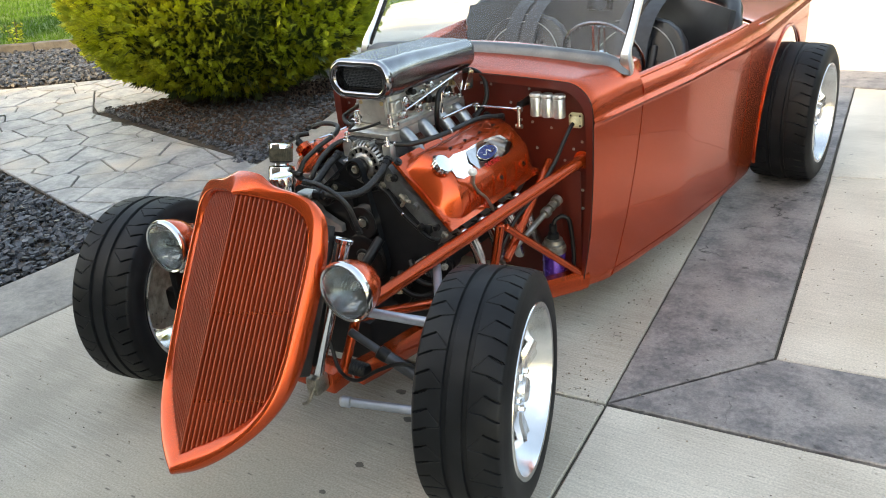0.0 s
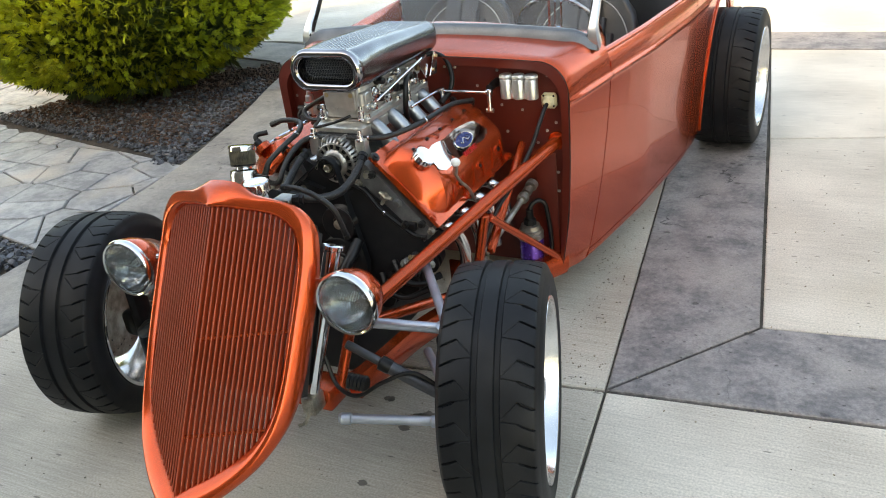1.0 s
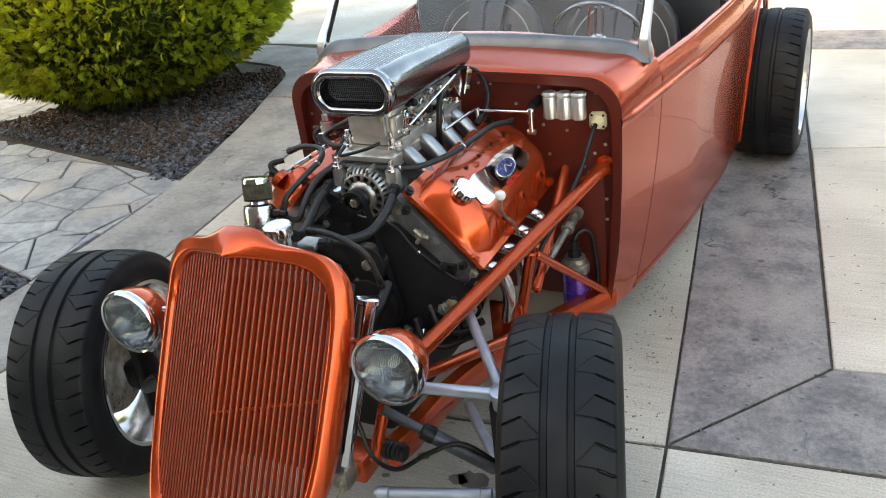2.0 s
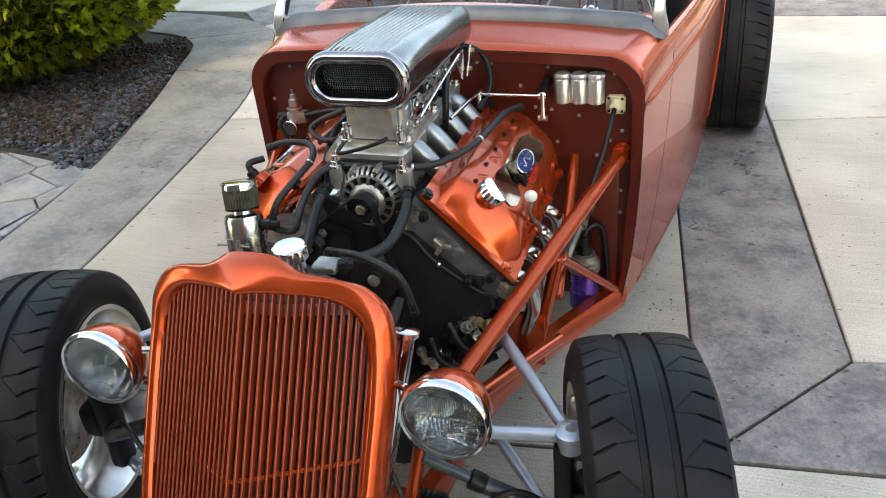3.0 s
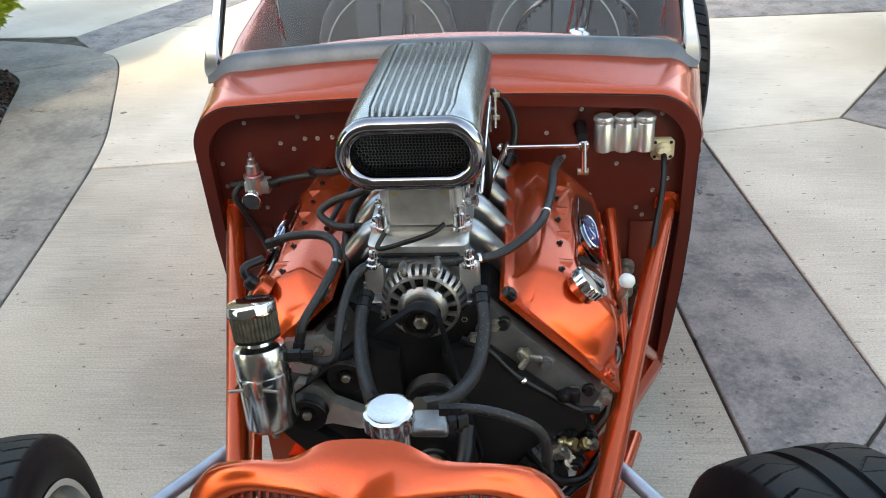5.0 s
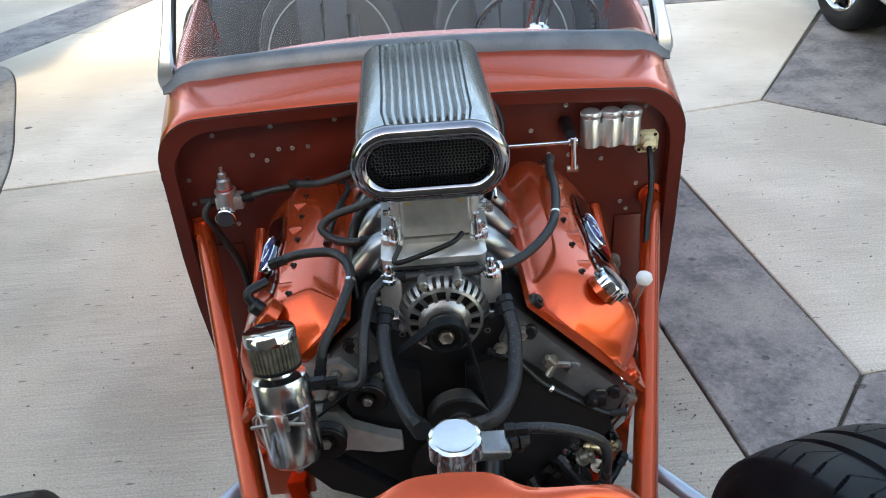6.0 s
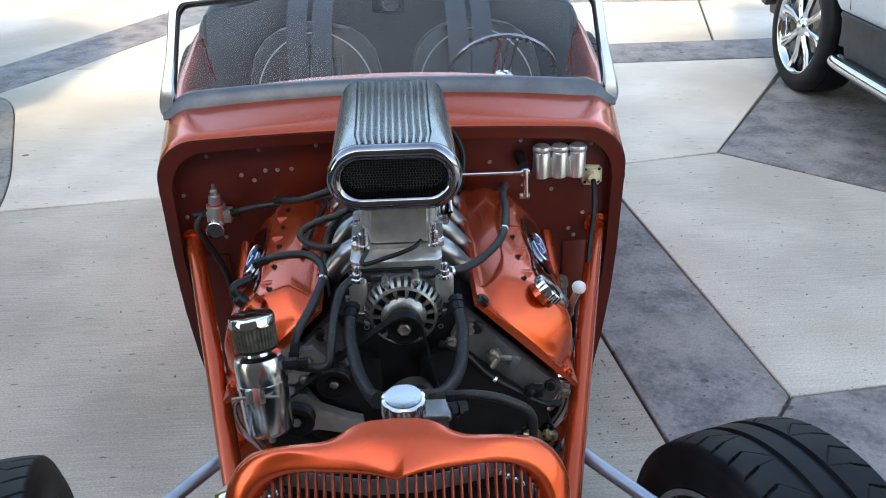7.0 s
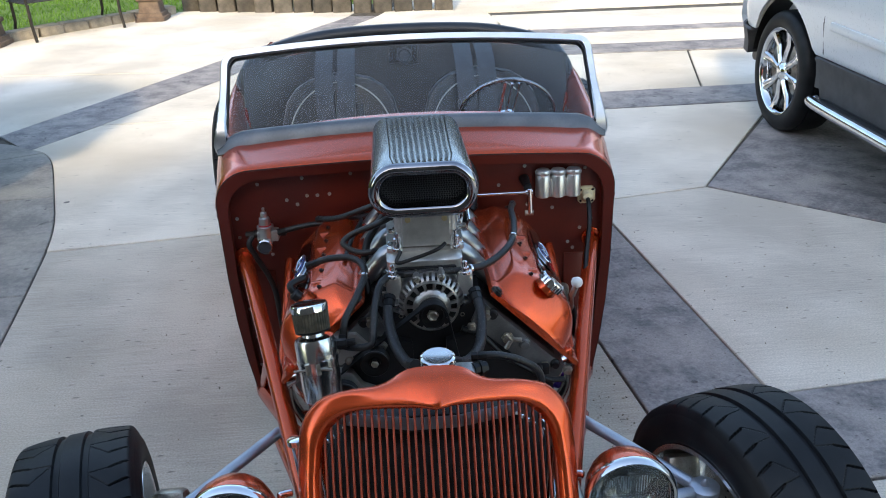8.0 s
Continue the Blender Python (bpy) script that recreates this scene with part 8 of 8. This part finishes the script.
chips("grit", [(0.62, 0.5), (0.80, 0.5), (0.62, 2.0), (0.50, 2.0)], 190, 0.0034, GRIT, "sweepings of grit along the band's edge", z=0.003, layers=0.001, seed=13, flat=0.3)

OIL = material("damp_oil_stain", (0.17, 0.15, 0.125), (0.09, 0.08, 0.068), rough=0.55, scale=14, fine=70)


def stain(x, y, r, seed):
    rnd = random.Random(seed)
    bm = bm_new()
    k = 26
    ring = [(x + r * math.cos(6.283 * i / k) * (1 + 0.35 * noise.noise((seed, i * 0.45, 0))), y + r * 0.7 * math.sin(6.283 * i / k) * (1 + 0.4 * noise.noise((seed + 9, i * 0.5, 0)))) for i in range(k)]
    add_rings(bm, [[(a, b, 0.0002) for a, b in ring], [(lerp(a, x, 0.06), lerp(b, y, 0.06), 0.0009) for a, b in ring]])
    return tagged(link_mesh("oil_stain", bm, OIL), "dark damp oil spot soaked into the concrete", "stain", "oil spots")


for i, (x, y, r) in enumerate(((0.26, -0.23, 0.012), (0.28, -0.08, 0.016), (0.09, 0.19, 0.013), (0.34, 0.25, 0.050), (0.28, 0.18, 0.020), (1.29, 0.63, 0.045), (1.08, 0.78, 0.020), (0.16, 0.30, 0.020), (-1.98, 3.40, 0.020), (1.44, 0.96, 0.020), (0.30, 0.24, 0.030))):
    stain(x, y, r, 3.7 * i + 1)


# ---- slabs and stones ----
def slab(name, poly, mat, parent, gap=0.004, top=0.0, depth=0.02, bevel=0.004, label=""):
    bm = bm_new()
    add_prism(bm, inset(poly, gap), top - depth, top, bevel)
    return part(name, bm, mat, parent, label, 25)


def side_in(y):
    return 0.88 - 0.115 * y


def side_out(y):
    return 1.34 - 0.112 * y


INNER = [(-1.80, -9.0), (-1.72, -2.0), (-1.64, -0.3), (-1.59, 0.4), (-1.60, 1.0), (-1.72, 1.9), (-1.85, 2.69), (-1.95, 3.1), (-2.09, 3.5), (-2.24, 3.92), (-2.35, 4.2),
         (-2.47, 4.4), (-2.63, 4.53), (-2.89, 4.70), (-3.5, 4.86), (-3.9, 4.9)]
OUTER = [(-2.25, -9.0), (-2.20, -2.0), (-2.14, -0.3), (-2.10, 0.4), (-2.13, 1.0), (-2.22, 1.9), (-2.42, 2.65), (-2.55, 3.05), (-2.70, 3.45), (-2.84, 3.85), (-2.93, 4.02),
         (-3.05, 4.14), (-3.2, 4.24), (-3.4, 4.3), (-3.65, 4.36), (-3.9, 4.4)]
INNER = [tuple(p) for p in curve_points([(*p, 0) for p in INNER], 3)]
INNER = [(p[0], p[1]) for p in INNER]
OUTER = [(p[0], p[1]) for p in curve_points([(*p, 0) for p in OUTER], 3)]


def left_edge(y0, y1):
    """The border's inner edge between two distances, from far to near."""
    return [p for p in reversed(INNER) if y0 < p[1] < y1]


for a, b in ((0, 5), (5, 11), (11, 16), (16, 24), (24, 33), (33, 45)):
    slab("border_slab", INNER[a:b + 1] + OUTER[a:b + 1][::-1], BORDER, border, 0.003, 0.004)

slab("concrete_slab", [(0.816, 0.550), (0.93, -0.6), (1.6, -7), (-1.78, -7)] + [p for p in INNER if -6.9 < p[1] < 0.28] + [(-1.595, 0.31)], LANE, driveway)
slab("concrete_slab", [(-1.59, 0.32), (0.816, 0.556), (side_in(2.98), 2.98), (-1.845, 2.68)] + left_edge(0.4, 2.64), LANE, driveway)
slab("concrete_slab", [(-1.85, 2.69), (side_in(2.98), 2.98), (side_in(5.1), 5.1), (-2.28, 5.06), (-2.60, 4.50)] + left_edge(2.72, 4.48), CONCRETE, driveway)
slab("concrete_slab", [(0.818, 0.55), (15, 1.84), (15, -7), (1.61, -7), (0.935, -0.6)], CONCRETE, driveway)
slab("concrete_slab", [(1.224, 1.062), (3.6, 1.30), (3.3, 1.60), (1.706, 3.075), (1.02, 2.945)], CONCRETE, driveway)
slab("concrete_slab", [(1.018, 2.95), (1.704, 3.083), (2.62, 4.47), (2.9, 4.8), (side_out(4.78), 4.78)], CONCRETE, driveway)
slab("concrete_slab", [(-2.28, 5.07), (side_in(5.1), 5.11), (side_in(5.27), 5.27), (2.45, 5.31), (2.80, 6.70), (1.35, 6.78), (1.30, 8.4), (-0.94, 8.0), (-1.6, 6.43)], CONCRETE, driveway)
slab("concrete_slab", [(2.46, 5.31), (15, 5.55), (15, 6.1), (2.81, 6.69)], CONCRETE, driveway)
slab("concrete_slab", [(1.36, 7.26), (7, 7.0), (7, 7.6), (1.36, 7.86)], CONCRETE, driveway)
slab("concrete_slab", [(1.34, 8.18), (7, 7.9), (7, 9.0), (1.2, 9.25), (1.2, 8.5)], CONCRETE, driveway)
slab("concrete_slab", [(-0.93, 8.02), (1.25, 8.42), (1.18, 9.5), (8, 9.3), (8, 12), (0.5, 12), (-0.2, 9.6)], CONCRETE, driveway)
slab("concrete_slab", [(-2.97, 4.91), (-2.0, 6.8), (-5.5, 7.25), (-5.5, 5.6), (-3.9, 4.95)], CONCRETE, driveway)
slab("concrete_slab", [(-1.99, 6.82), (-1.2, 8.4), (-0.58, 9.64), (-0.34, 10.72), (-2.88, 10.72), (-5.0, 8.46), (-5.48, 7.9), (-5.5, 7.26)], CONCRETE, driveway)
slab("stamped_band", [(0.816, 0.556), (1.222, 1.06), (side_out(4.78), 4.78), (side_in(4.78), 4.78)], STAMPED, driveway, 0.004, 0.004, label="charcoal stamped concrete band")
slab("stamped_band", [(0.820, 0.556), (3.4, 0.78), (3.4, 1.28), (1.224, 1.058)], STAMPED, driveway, 0.004, 0.004)
slab("stamped_band", [(1.706, 3.08), (3.3, 1.61), (15, 2.0), (15, 4.6), (2.75, 4.62)], STAMPED, driveway, 0.004, 0.004)
slab("stamped_band", [(side_in(4.79), 4.79), (7, 4.84), (7, 5.39), (side_in(5.27), 5.27)], STAMPED, driveway, 0.004, 0.003)
slab("stamped_band", [(1.34, 6.79), (7, 6.52), (7, 6.98), (1.34, 7.24)], STAMPED, driveway, 0.004, 0.003)
slab("stamped_band", [(1.33, 7.88), (7, 7.62), (7, 7.88), (1.33, 8.16)], STAMPED, driveway, 0.004, 0.003)
slab("stamped_band", [(-2.607, 4.455), (-2.28, 5.06), (-1.6, 6.43), (-0.92, 8.02), (-0.2, 9.6), (-0.56, 9.66), (-1.2, 8.4), (-2.0, 6.8), (-2.97, 4.89)], STAMPED, driveway, 0.004, 0.003)


def clip(poly, a, b, c):
    """The part of a plan polygon where a*x + b*y <= c."""
    out = []
    for i, p in enumerate(poly):
        q = poly[(i + 1) % len(poly)]
        u, v = a * p[0] + b * p[1] - c, a * q[0] + b * q[1] - c
        if u <= 0:
            out.append(p)
        if (u < 0 < v) or (v < 0 < u):
            k = u / (u - v)
            out.append((lerp(p[0], q[0], k), lerp(p[1], q[1], k)))
    return out


rnd = random.Random(21)
WALK = [[(-2.13, 0.82), (-2.22, 1.97), (-4.7, 2.46), (-5.44, 3.0), (-6.6, 2.75), (-9, 2.0), (-9, 1.7), (-3.99, 1.216)],
        [(-4.7, 2.46), (-4.3, 3.3), (-4.3, 4.6), (-5.1, 4.6), (-5.44, 3.62), (-5.44, 3.0)], [(-5.44, 3.0), (-5.44, 3.62), (-6.6, 2.75)]]
sites, x = [], -9.0
while x < -2.0:
    y = 0.6
    while y < 4.8:
        sites.append((x + rnd.uniform(-0.11, 0.11), y + rnd.uniform(-0.10, 0.10)))
        y += 0.27
    x += 0.30
for sx, sy in sites:
    near = [q for q in sites if q != (sx, sy) and abs(q[0] - sx) < 0.9 and abs(q[1] - sy) < 0.9]
    for region in WALK:
        cell = region
        for qx, qy in near:
            cell = clip(cell, qx - sx, qy - sy, (qx * qx + qy * qy - sx * sx - sy * sy) / 2)
            if len(cell) < 3:
                break
        if len(cell) >= 3:
            area = abs(sum(cell[i][0] * cell[(i + 1) % len(cell)][1] - cell[(i + 1) % len(cell)][0] * cell[i][1] for i in range(len(cell)))) / 2
            if area > 0.006:
                slab("flagstone", cell, FLAG, walkway, 0.006, 0.002 + rnd.uniform(-0.002, 0.003), 0.02, 0.004)
